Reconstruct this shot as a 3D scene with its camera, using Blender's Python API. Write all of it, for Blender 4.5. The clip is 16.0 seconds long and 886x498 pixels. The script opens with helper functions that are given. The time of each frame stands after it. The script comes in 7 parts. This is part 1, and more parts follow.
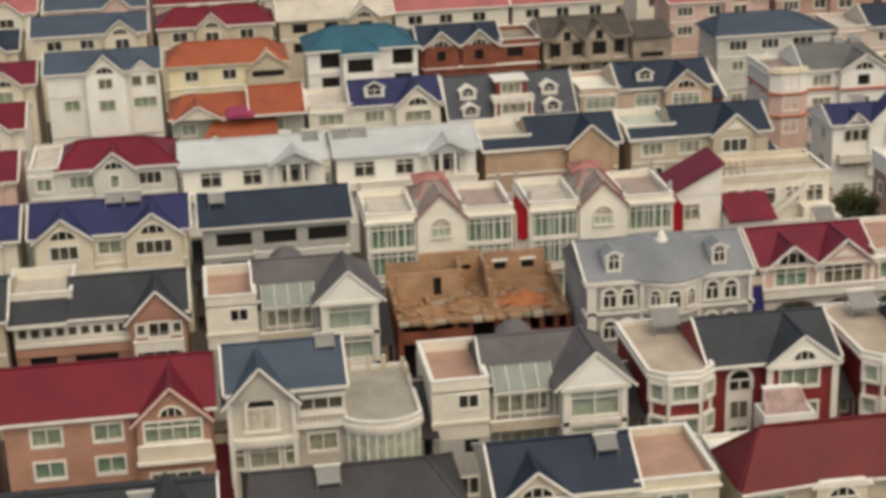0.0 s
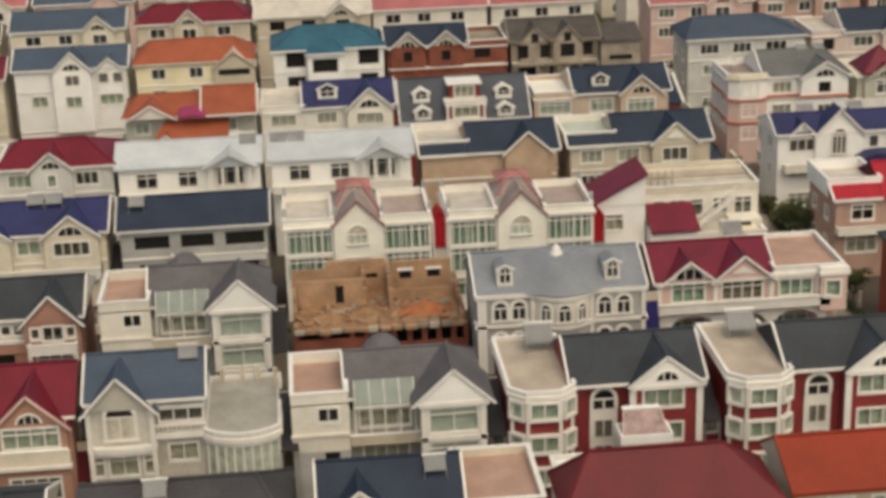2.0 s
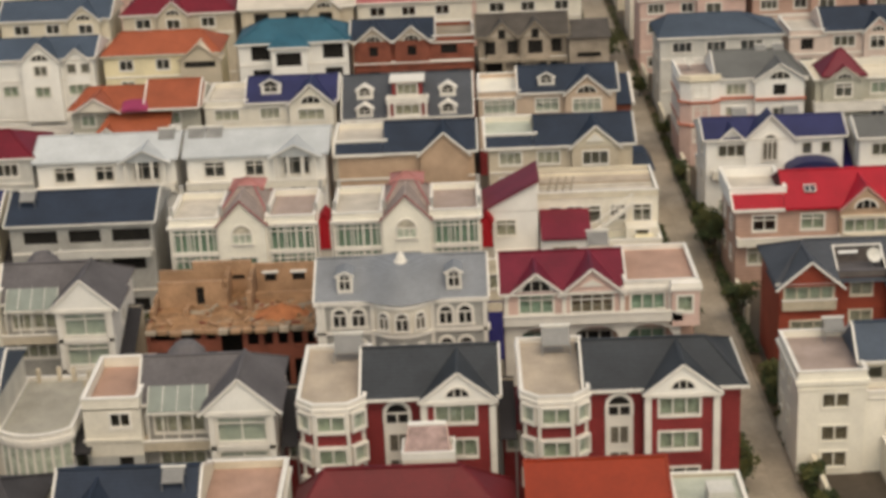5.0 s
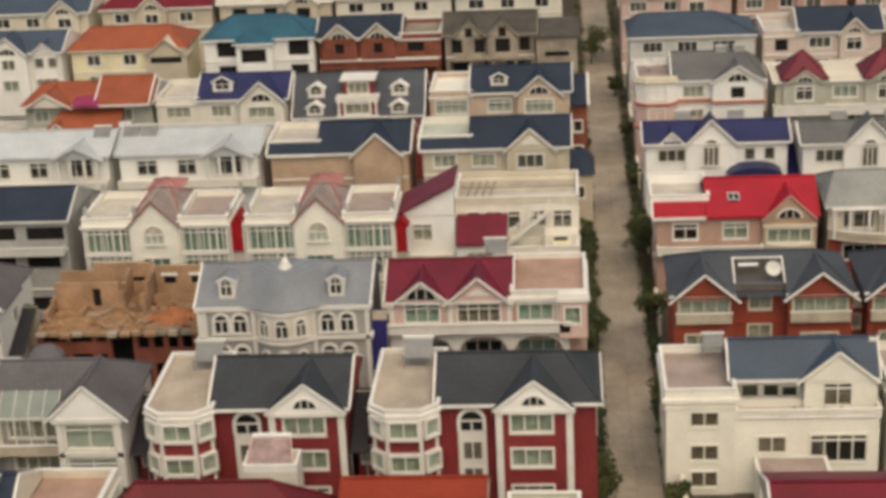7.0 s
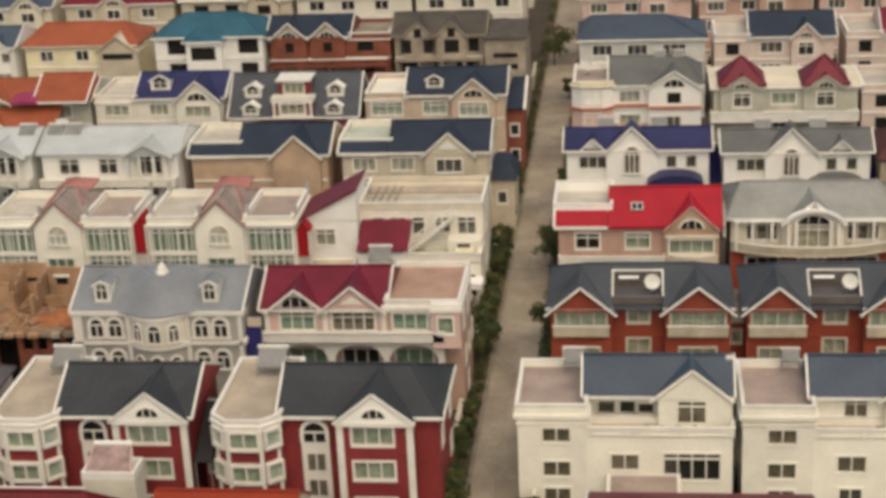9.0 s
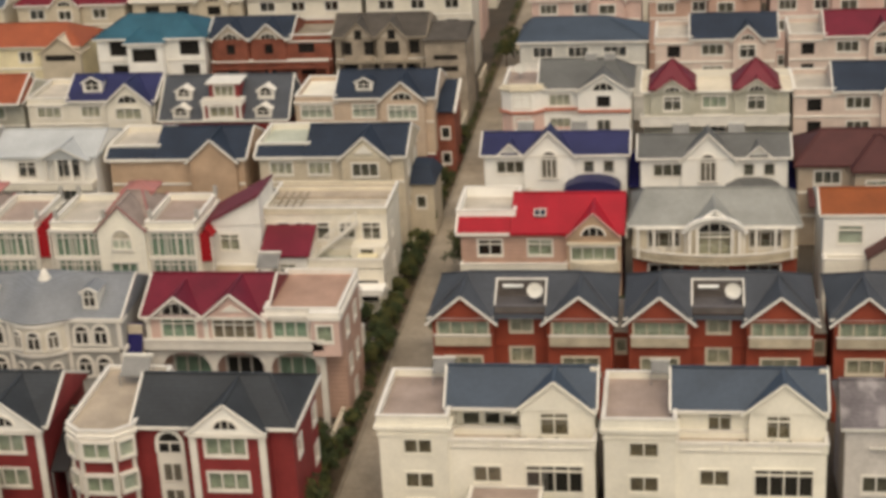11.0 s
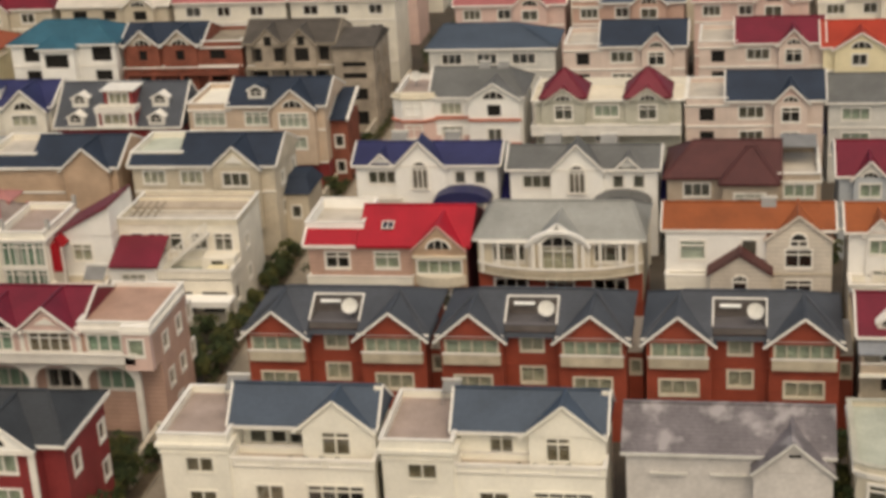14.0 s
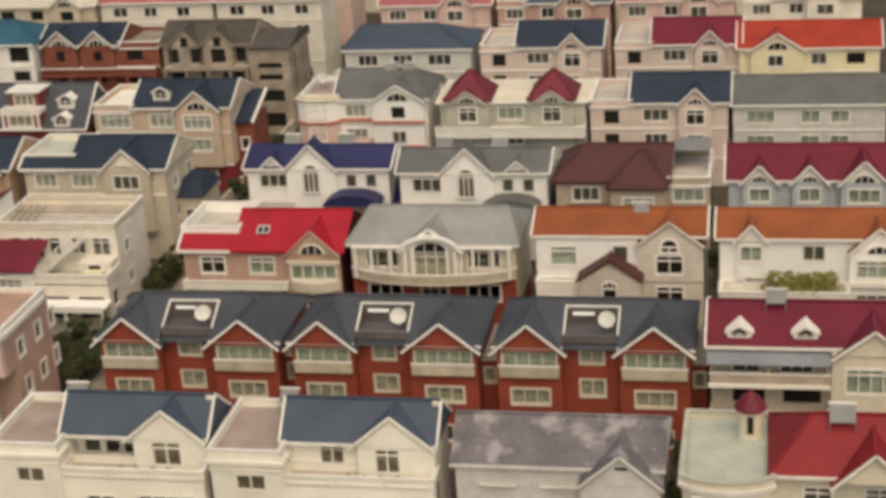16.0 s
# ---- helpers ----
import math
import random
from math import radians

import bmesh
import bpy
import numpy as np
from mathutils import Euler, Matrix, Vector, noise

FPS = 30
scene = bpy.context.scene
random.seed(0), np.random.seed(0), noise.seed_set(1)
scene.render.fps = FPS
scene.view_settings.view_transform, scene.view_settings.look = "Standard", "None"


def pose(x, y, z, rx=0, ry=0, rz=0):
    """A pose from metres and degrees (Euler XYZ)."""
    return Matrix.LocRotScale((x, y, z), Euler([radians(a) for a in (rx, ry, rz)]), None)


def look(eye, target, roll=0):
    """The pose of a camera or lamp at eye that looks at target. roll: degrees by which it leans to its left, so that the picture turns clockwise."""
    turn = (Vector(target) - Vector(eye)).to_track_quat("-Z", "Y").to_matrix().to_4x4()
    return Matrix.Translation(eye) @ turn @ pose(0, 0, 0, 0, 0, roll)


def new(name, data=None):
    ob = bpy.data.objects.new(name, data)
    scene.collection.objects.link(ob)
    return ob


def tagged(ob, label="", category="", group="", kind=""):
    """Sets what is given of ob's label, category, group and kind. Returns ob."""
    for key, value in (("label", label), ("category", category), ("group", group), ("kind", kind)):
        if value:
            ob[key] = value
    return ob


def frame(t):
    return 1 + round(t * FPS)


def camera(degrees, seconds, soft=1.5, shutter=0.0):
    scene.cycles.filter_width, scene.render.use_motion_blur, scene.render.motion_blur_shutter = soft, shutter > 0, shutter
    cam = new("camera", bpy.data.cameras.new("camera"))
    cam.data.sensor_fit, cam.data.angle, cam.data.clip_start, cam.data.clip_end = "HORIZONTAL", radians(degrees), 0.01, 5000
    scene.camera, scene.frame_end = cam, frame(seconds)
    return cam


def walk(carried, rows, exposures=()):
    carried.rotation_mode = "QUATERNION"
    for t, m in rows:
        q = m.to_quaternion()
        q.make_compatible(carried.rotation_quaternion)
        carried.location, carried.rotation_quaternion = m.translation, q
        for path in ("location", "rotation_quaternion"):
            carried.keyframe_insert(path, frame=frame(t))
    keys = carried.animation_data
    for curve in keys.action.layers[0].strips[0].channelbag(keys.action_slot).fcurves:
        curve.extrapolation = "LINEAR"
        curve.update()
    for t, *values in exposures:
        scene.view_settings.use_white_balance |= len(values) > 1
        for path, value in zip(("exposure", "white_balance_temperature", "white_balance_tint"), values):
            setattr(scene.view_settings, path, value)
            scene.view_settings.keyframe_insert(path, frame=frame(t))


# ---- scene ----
cam = camera(29.5, 16.0, soft=3.75)
PATH = [
    (0, (-55.678, -133.993, 60.963), (-55.418, -132.123, 60.305), -1.9),
    (0.5, (-51.948, -134.487, 61.559), (-51.71, -132.615, 60.895), -1.9),
    (1, (-47.704, -135.044, 62.142), (-47.491, -133.171, 61.473), -1.9),
    (1.5, (-43.814, -135.484, 62.585), (-43.626, -133.609, 61.913), -1.9),
    (2, (-39.268, -135.864, 63.051), (-39.109, -133.989, 62.376), -1.9),
    (2.5, (-35.112, -135.941, 63.524), (-34.979, -134.066, 62.842), -2.0),
    (3, (-30.096, -135.982, 63.874), (-29.997, -134.105, 63.188), -2.0),
    (3.5, (-25.378, -136.03, 64.039), (-25.314, -134.154, 63.35), -2.2),
    (4, (-20.569, -136.308, 64.275), (-20.54, -134.431, 63.584), -2.3),
    (6.5, (1.786, -132.843, 63.826), (1.659, -130.973, 63.128), -2.9),
    (7, (6.457, -132.103, 64.028), (6.303, -130.236, 63.327), -2.9),
    (7.5, (10.546, -131.46, 64.162), (10.368, -129.596, 63.459), -2.9),
    (8, (14.708, -131.001, 64.467), (14.51, -129.14, 63.762), -2.7),
    (8.5, (18.419, -130.438, 64.546), (18.202, -128.58, 63.84), -2.7),
    (9, (22.368, -129.526, 64.652), (22.136, -127.671, 63.942), -2.8),
    (11.5, (38.855, -125.816, 64.715), (38.562, -123.971, 64.001), -3.1),
    (12, (42.424, -124.87, 64.66), (42.116, -123.027, 63.946), -3.1),
    (12.5, (45.472, -123.862, 64.515), (45.151, -122.022, 63.801), -3.2),
    (13, (48.921, -122.617, 64.262), (48.589, -120.779, 63.548), -3.3),
    (13.5, (52.25, -121.92, 64.246), (51.903, -120.084, 63.533), -3.5),
    (14, (55.861, -121.43, 64.358), (55.502, -119.596, 63.645), -3.6),
    (14.5, (58.889, -120.553, 64.386), (58.522, -118.722, 63.671), -3.6),
    (15, (62.541, -119.453, 64.203), (62.166, -117.623, 63.488), -3.7),
    (15.5, (65.546, -118.305, 63.91), (65.165, -116.476, 63.195), -3.8),
    (16, (68.878, -117.048, 63.607), (68.494, -115.22, 62.892), -3.8),
]
walk(cam, [(t, look(eye, target, roll)) for t, eye, target, roll in PATH], [(0, 0.0, 7450, 5), (4, 0.0, 7450, 5.5), (8, 0.0, 7550, 6), (12, 0.0, 7700, 6.5), (16, 0.0, 7750, 7)])

# ---- world and light: a bright overcast day ----
world = bpy.data.worlds.new("overcast_sky")
scene.world = world
world.use_nodes = True
_n, _l = world.node_tree.nodes, world.node_tree.links
_sky = _n.new("ShaderNodeTexSky")
_sky.sky_type, _sky.sun_disc = "NISHITA", False
_sky.sun_elevation, _sky.sun_rotation = radians(56), radians(160)
_sky.air_density, _sky.dust_density, _sky.ozone_density = 1.0, 4.0, 1.0
_n["Background"].inputs["Strength"].default_value = 0.145
_l.new(_sky.outputs[0], _n["Background"].inputs["Color"])
sun = new("sun", bpy.data.lights.new("sun", "SUN"))
sun.data.energy, sun.data.angle, sun.data.color = 1.45, radians(100), (1.0, 0.94, 0.86)
sun.matrix_world = look((0, 0, 80), (-0.32, 0.9, 80 - 1.45))


# ---- materials ----
def surface(name, rgb, rough=0.8, scale=0.6, vary=0.25, bump=0.0, metal=0.0, spots=None, courses=0.0):
    """A painted, plastered or tiled surface with stains at two scales; courses: height in metres of roof or brick courses."""
    m = bpy.data.materials.new(name)
    m.use_nodes = True
    n, l = m.node_tree.nodes, m.node_tree.links
    b = n["Principled BSDF"]
    b.inputs["Specular IOR Level"].default_value = 0.3
    b.inputs["Roughness"].default_value, b.inputs["Metallic"].default_value = rough, metal
    geo = n.new("ShaderNodeNewGeometry")
    info = n.new("ShaderNodeObjectInfo")
    big, small = n.new("ShaderNodeTexNoise"), n.new("ShaderNodeTexNoise")
    for tex, s, d in ((big, scale, 5.0), (small, scale * 9, 3.0)):
        tex.inputs["Scale"].default_value, tex.inputs["Detail"].default_value = s, d
        l.new(geo.outputs["Position"], tex.inputs["Vector"])
    ramp = n.new("ShaderNodeMapRange")
    ramp.inputs["From Min"].default_value, ramp.inputs["From Max"].default_value = 0.3, 0.7
    ramp.inputs["To Min"].default_value, ramp.inputs["To Max"].default_value = 1.0 - vary, 1.0 + vary * 0.5
    l.new(big.outputs["Fac"], ramp.inputs["Value"])
    fine = n.new("ShaderNodeMapRange")
    fine.inputs["From Min"].default_value, fine.inputs["From Max"].default_value = 0.3, 0.7
    fine.inputs["To Min"].default_value, fine.inputs["To Max"].default_value = 1.0 - vary * 0.5, 1.0 + vary * 0.3
    l.new(small.outputs["Fac"], fine.inputs["Value"])
    odd = n.new("ShaderNodeMapRange")
    odd.inputs["To Min"].default_value, odd.inputs["To Max"].default_value = 0.95, 1.05
    l.new(info.outputs["Random"], odd.inputs["Value"])
    mul = n.new("ShaderNodeMath")
    mul.operation = "MULTIPLY"
    l.new(ramp.outputs[0], mul.inputs[0])
    l.new(fine.outputs[0], mul.inputs[1])
    mul2 = n.new("ShaderNodeMath")
    mul2.operation = "MULTIPLY"
    l.new(mul.outputs[0], mul2.inputs[0])
    l.new(odd.outputs[0], mul2.inputs[1])
    value = mul2
    if courses:
        sep = n.new("ShaderNodeSeparateXYZ")
        l.new(geo.outputs["Position"], sep.inputs[0])
        saw = n.new("ShaderNodeMath")
        saw.operation, saw.inputs[1].default_value = "PINGPONG", courses / 2
        l.new(sep.outputs["Z"], saw.inputs[0])
        line = n.new("ShaderNodeMapRange")
        line.inputs["From Max"].default_value = courses * 0.22
        line.inputs["To Min"].default_value, line.inputs["To Max"].default_value = 0.8, 1.0
        l.new(saw.outputs[0], line.inputs["Value"])
        mul3 = n.new("ShaderNodeMath")
        mul3.operation = "MULTIPLY"
        l.new(mul2.outputs[0], mul3.inputs[0])
        l.new(line.outputs[0], mul3.inputs[1])
        value = mul3
    tint = n.new("ShaderNodeMix")
    tint.data_type, tint.blend_type = "RGBA", "MULTIPLY"
    tint.inputs["Factor"].default_value = 1.0
    tint.inputs["A"].default_value = (*rgb, 1)
    l.new(value.outputs[0], tint.inputs["B"])
    out = tint.outputs["Result"]
    if spots:
        blot = n.new("ShaderNodeTexNoise")
        blot.inputs["Scale"].default_value, blot.inputs["Detail"].default_value = spots[1], 6.0
        l.new(geo.outputs["Position"], blot.inputs["Vector"])
        cut = n.new("ShaderNodeMapRange")
        cut.inputs["From Min"].default_value, cut.inputs["From Max"].default_value = spots[2], spots[2] + 0.12
        l.new(blot.outputs["Fac"], cut.inputs["Value"])
        mix = n.new("ShaderNodeMix")
        mix.data_type = "RGBA"
        mix.inputs["B"].default_value = (*spots[0], 1)
        l.new(cut.outputs[0], mix.inputs["Factor"])
        l.new(out, mix.inputs["A"])
        out = mix.outputs["Result"]
    l.new(out, b.inputs["Base Color"])
    if bump:
        bm = n.new("ShaderNodeBump")
        bm.inputs["Strength"].default_value, bm.inputs["Distance"].default_value = bump, 0.05
        l.new(small.outputs["Fac"], bm.inputs["Height"])
        l.new(bm.outputs[0], b.inputs["Normal"])
    return m


def glass(name, rgb, gloss):
    """Window glass: tinted and see-through, with a reflection of the sky."""
    m = bpy.data.materials.new(name)
    m.use_nodes = True
    n, l = m.node_tree.nodes, m.node_tree.links
    n.remove(n["Principled BSDF"])
    clear, shine, mix = n.new("ShaderNodeBsdfTransparent"), n.new("ShaderNodeBsdfGlossy"), n.new("ShaderNodeMixShader")
    clear.inputs[0].default_value = (*rgb, 1)
    shine.inputs["Roughness"].default_value = 0.08
    mix.inputs[0].default_value = gloss
    l.new(clear.outputs[0], mix.inputs[1])
    l.new(shine.outputs[0], mix.inputs[2])
    l.new(mix.outputs[0], n["Material Output"].inputs[0])
    return m


WHITE = surface("white_plaster", (0.71, 0.66, 0.56), 0.8, 0.5, 0.12, 0.1)
CREAM = surface("cream_plaster", (0.66, 0.59, 0.46), 0.8, 0.4, 0.14, 0.1)
YELLOWISH = surface("pale_yellow_plaster", (0.74, 0.65, 0.43), 0.8, 0.4, 0.14, 0.1)
BEIGE = surface("beige_plaster", (0.54, 0.465, 0.355), 0.85, 0.4, 0.18, 0.1)
STONE = surface("grey_beige_stone", (0.50, 0.465, 0.40), 0.85, 0.5, 0.2, 0.15)
GREYWALL = surface("grey_plaster", (0.38, 0.37, 0.34), 0.85, 0.4, 0.2, 0.1)
PALEGREY = surface("pale_grey_plaster", (0.58, 0.56, 0.51), 0.85, 0.4, 0.16, 0.1)
BLUEWALL = surface("blue_grey_plaster", (0.42, 0.44, 0.45), 0.85, 0.4, 0.15, 0.1)
GREENISH = surface("grey_green_plaster", (0.47, 0.45, 0.37), 0.85, 0.4, 0.2, 0.1)
BRIGHT = surface("bright_white_plaster", (0.80, 0.775, 0.72), 0.8, 0.5, 0.08, 0.1)
WARM = surface("warm_white_plaster", (0.80, 0.76, 0.655), 0.8, 0.4, 0.1, 0.1)
ROSEWHITE = surface("rose_white_plaster", (0.62, 0.50, 0.43), 0.8, 0.5, 0.14, 0.1)
SLATEBLUE = surface("grey_blue_roof_tile", (0.062, 0.068, 0.080), 0.65, 0.35, 0.22, 0.2, courses=0.17)
TRIM = surface("white_trim_paint", (0.74, 0.70, 0.63), 0.6, 0.8, 0.10)
PINK = surface("pink_wall_tile", (0.50, 0.325, 0.255), 0.7, 0.5, 0.15, 0.1, courses=0.4)
PALEPINK = surface("pale_pink_plaster", (0.62, 0.44, 0.38), 0.8, 0.5, 0.14, 0.1)
SALMON = surface("salmon_brick_tile", (0.44, 0.24, 0.17), 0.75, 0.5, 0.16, 0.1, courses=0.3)
TANBRICK = surface("tan_brick_tile", (0.50, 0.35, 0.24), 0.8, 0.5, 0.18, 0.1, courses=0.3)
MAROONWALL = surface("dark_red_wall_tile", (0.245, 0.036, 0.037), 0.6, 0.5, 0.2, 0.1, courses=0.3)
BRICK = surface("red_brick_tile", (0.305, 0.062, 0.035), 0.7, 0.5, 0.2, 0.12, courses=0.3)
CONCRETE = surface("raw_concrete", (0.28, 0.235, 0.178), 0.9, 0.5, 0.3, 0.3)
CEMENT = surface("raw_cement_render", (0.36, 0.30, 0.235), 0.9, 0.5, 0.35, 0.3)
CEMENTPALE = surface("pale_cement_render", (0.47, 0.40, 0.32), 0.9, 0.5, 0.25, 0.2)
CLAY = surface("raw_clay_brick", (0.40, 0.245, 0.145), 0.9, 0.6, 0.3, 0.35, courses=0.3)
RAWRED = surface("raw_red_brick", (0.24, 0.078, 0.05), 0.9, 0.6, 0.3, 0.35, courses=0.3)
RUBBLE = surface("rubble_and_earth", (0.30, 0.17, 0.09), 0.95, 0.9, 0.4, 0.6, spots=((0.36, 0.27, 0.19), 0.8, 0.6))
NAVY = surface("navy_roof_tile", (0.022, 0.032, 0.052), 0.65, 0.35, 0.25, 0.2, courses=0.17)
SLATE = surface("dark_slate_tile", (0.038, 0.042, 0.047), 0.65, 0.35, 0.25, 0.2, courses=0.17)
STEELBLUE = surface("steel_blue_tile", (0.055, 0.075, 0.105), 0.6, 0.35, 0.2, 0.2, courses=0.17)
ROYAL = surface("royal_blue_tile", (0.026, 0.028, 0.09), 0.5, 0.35, 0.25, 0.2, courses=0.17)
TURQ = surface("turquoise_tile", (0.028, 0.105, 0.15), 0.5, 0.35, 0.25, 0.2, courses=0.17)
GREYROOF = surface("mid_grey_tile", (0.125, 0.125, 0.12), 0.7, 0.35, 0.22, 0.2, courses=0.17)
CHARCOAL = surface("charcoal_shingle", (0.056, 0.052, 0.054), 0.8, 0.35, 0.25, 0.2, courses=0.17)
TAUPE = surface("taupe_grey_shingle", (0.115, 0.105, 0.108), 0.8, 0.35, 0.25, 0.2, courses=0.17)
SILVER = surface("pale_grey_metal_roof", (0.46, 0.475, 0.475), 0.55, 0.35, 0.14, 0.1)
LEAD = surface("lead_grey_slate", (0.21, 0.22, 0.235), 0.6, 0.35, 0.18, 0.15, courses=0.17)
PALEROOF = surface("pale_grey_shingle", (0.27, 0.27, 0.25), 0.8, 0.35, 0.18, 0.15, courses=0.17)
MOTTLED = surface("mottled_mauve_shingle", (0.150, 0.133, 0.140), 0.85, 0.4, 0.3, 0.2, spots=((0.29, 0.265, 0.265), 0.55, 0.53), courses=0.17)
MAROON = surface("maroon_roof_tile", (0.15, 0.012, 0.026), 0.5, 0.35, 0.22, 0.2, courses=0.17)
WINE = surface("wine_red_roof_tile", (0.125, 0.009, 0.012), 0.55, 0.35, 0.22, 0.2, courses=0.17)
CRIMSON = surface("crimson_roof_tile", (0.150, 0.010, 0.019), 0.5, 0.35, 0.2, 0.2, courses=0.17)
REDTILE = surface("deep_red_roof_tile", (0.225, 0.014, 0.017), 0.55, 0.35, 0.2, 0.2, courses=0.17)
SCARLET = surface("bright_red_roof_tile", (0.36, 0.010, 0.022), 0.5, 0.35, 0.18, 0.15, courses=0.17)
OXBLOOD = surface("dark_brown_red_tile", (0.085, 0.028, 0.026), 0.6, 0.35, 0.22, 0.2, courses=0.17)
ORANGE = surface("orange_roof_tile", (0.31, 0.08, 0.036), 0.6, 0.35, 0.2, 0.2, courses=0.17)
RUST = surface("rust_orange_tile", (0.28, 0.078, 0.025), 0.6, 0.35, 0.2, 0.2, courses=0.17)
REDORANGE = surface("red_orange_sheet", (0.235, 0.030, 0.010), 0.5, 0.35, 0.15, 0.1)
DUSTYRED = surface("dusty_rose_tile", (0.36, 0.12, 0.12), 0.7, 0.35, 0.2, 0.2, courses=0.17)
PINKTILE = surface("pink_terrace_tile", (0.42, 0.265, 0.20), 0.8, 0.5, 0.18, 0.1)
TANTILE = surface("tan_terrace_tile", (0.43, 0.355, 0.275), 0.8, 0.5, 0.2, 0.1)
ROSEGREY = surface("rose_grey_terrace_tile", (0.36, 0.28, 0.24), 0.8, 0.5, 0.2, 0.1)
PALETILE = surface("pale_terrace_screed", (0.52, 0.47, 0.40), 0.85, 0.5, 0.2, 0.1)
GREENTILE = surface("green_grey_terrace_screed", (0.44, 0.46, 0.38), 0.8, 0.5, 0.2, 0.1)
ROAD = surface("pale_dusty_concrete", (0.34, 0.285, 0.22), 0.9, 0.25, 0.25, 0.2, spots=((0.27, 0.225, 0.172), 0.35, 0.58))
# paving colour darkened to carry the shade in the gaps between houses
GROUND = surface("shade_darkened_paving", (0.075, 0.06, 0.045), 0.9, 0.2, 0.3, 0.2)
HEDGE = surface("hedge_leaves", (0.045, 0.062, 0.022), 0.8, 2.0, 0.6, 0.0)
HEDGEB = surface("olive_leaves", (0.085, 0.085, 0.025), 0.8, 2.0, 0.5, 0.0)
BARK = surface("bark", (0.09, 0.07, 0.05), 0.9, 3.0, 0.3, 0.3)
METAL = surface("galvanised_steel", (0.45, 0.46, 0.46), 0.35, 1.0, 0.15, 0.0, 0.8)
TANK = surface("white_enamel", (0.75, 0.75, 0.72), 0.35, 1.0, 0.08)
COLLECTOR = surface("solar_collector_tubes", (0.03, 0.035, 0.05), 0.25, 1.0, 0.2)
DULL = surface("weathered_grey_panel", (0.215, 0.21, 0.20), 0.6, 0.8, 0.2)
CURTAIN = surface("pale_green_curtain", (0.46, 0.50, 0.40), 0.9, 1.6, 0.35)
CURTAINW = surface("cream_curtain", (0.55, 0.50, 0.40), 0.9, 1.6, 0.35)
GREENGLASSB = surface("green_blind", (0.30, 0.43, 0.335), 0.8, 1.6, 0.3)
SVWALL = surface("pale_lavender_grey_plaster", (0.56, 0.525, 0.49), 0.85, 0.4, 0.2, 0.1)
PALEBLIND = surface("pale_grey_green_blind", (0.58, 0.60, 0.53), 0.9, 1.6, 0.2)
DUSKPINK = surface("dusky_pink_brick_tile", (0.40, 0.215, 0.16), 0.8, 0.5, 0.18, 0.1, courses=0.3)
BROWNBLIND = surface("brown_blind", (0.22, 0.17, 0.12), 0.9, 1.6, 0.4)
# near-black and dull brown fills: the shade of unlit rooms put into colour
DIM = surface("interior_shade_dark", (0.016, 0.014, 0.012), 0.95, 1.0, 0.4)
MID = surface("interior_shade_mid", (0.13, 0.115, 0.09), 0.95, 1.6, 0.45)
PANE = glass("window_glass", (0.80, 0.86, 0.82), 0.16)
DUSTBEIGE = surface("dusty_taupe_plaster", (0.42, 0.34, 0.26), 0.85, 0.5, 0.18, 0.1)
PLASTICMAGENTA = surface("magenta_awning_sheet", (0.26, 0.035, 0.09), 0.85, 0.4, 0.2)
CORAL = surface("coral_band_paint", (0.46, 0.17, 0.115), 0.8, 0.5, 0.15, 0.1)
DUSTYCREAM = surface("dirty_cream_parapet", (0.50, 0.43, 0.32), 0.85, 0.8, 0.25, 0.1)
VERMILION = surface("vermilion_roof_tile", (0.33, 0.035, 0.016), 0.6, 0.35, 0.2, 0.2, courses=0.17)
REDEARTH = surface("red_earth_heap", (0.40, 0.15, 0.065), 0.95, 1.2, 0.4, 0.5)
SOIL = surface("bare_verge_soil", (0.13, 0.095, 0.06), 0.95, 0.8, 0.4, 0.4)
PLASTICRED = surface("red_awning_sheet", (0.30, 0.006, 0.012), 0.85, 0.4, 0.15)
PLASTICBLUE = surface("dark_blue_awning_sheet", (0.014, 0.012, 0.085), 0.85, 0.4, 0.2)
PLASTICMAROON = surface("dark_maroon_awning_sheet", (0.075, 0.006, 0.01), 0.85, 0.4, 0.2)
# near-black grey: the shade of narrow slots between villas put into a sheet
SHEETGREY = surface("shade_dark_grey_sheet", (0.024, 0.022, 0.024), 0.6, 0.4, 0.25)


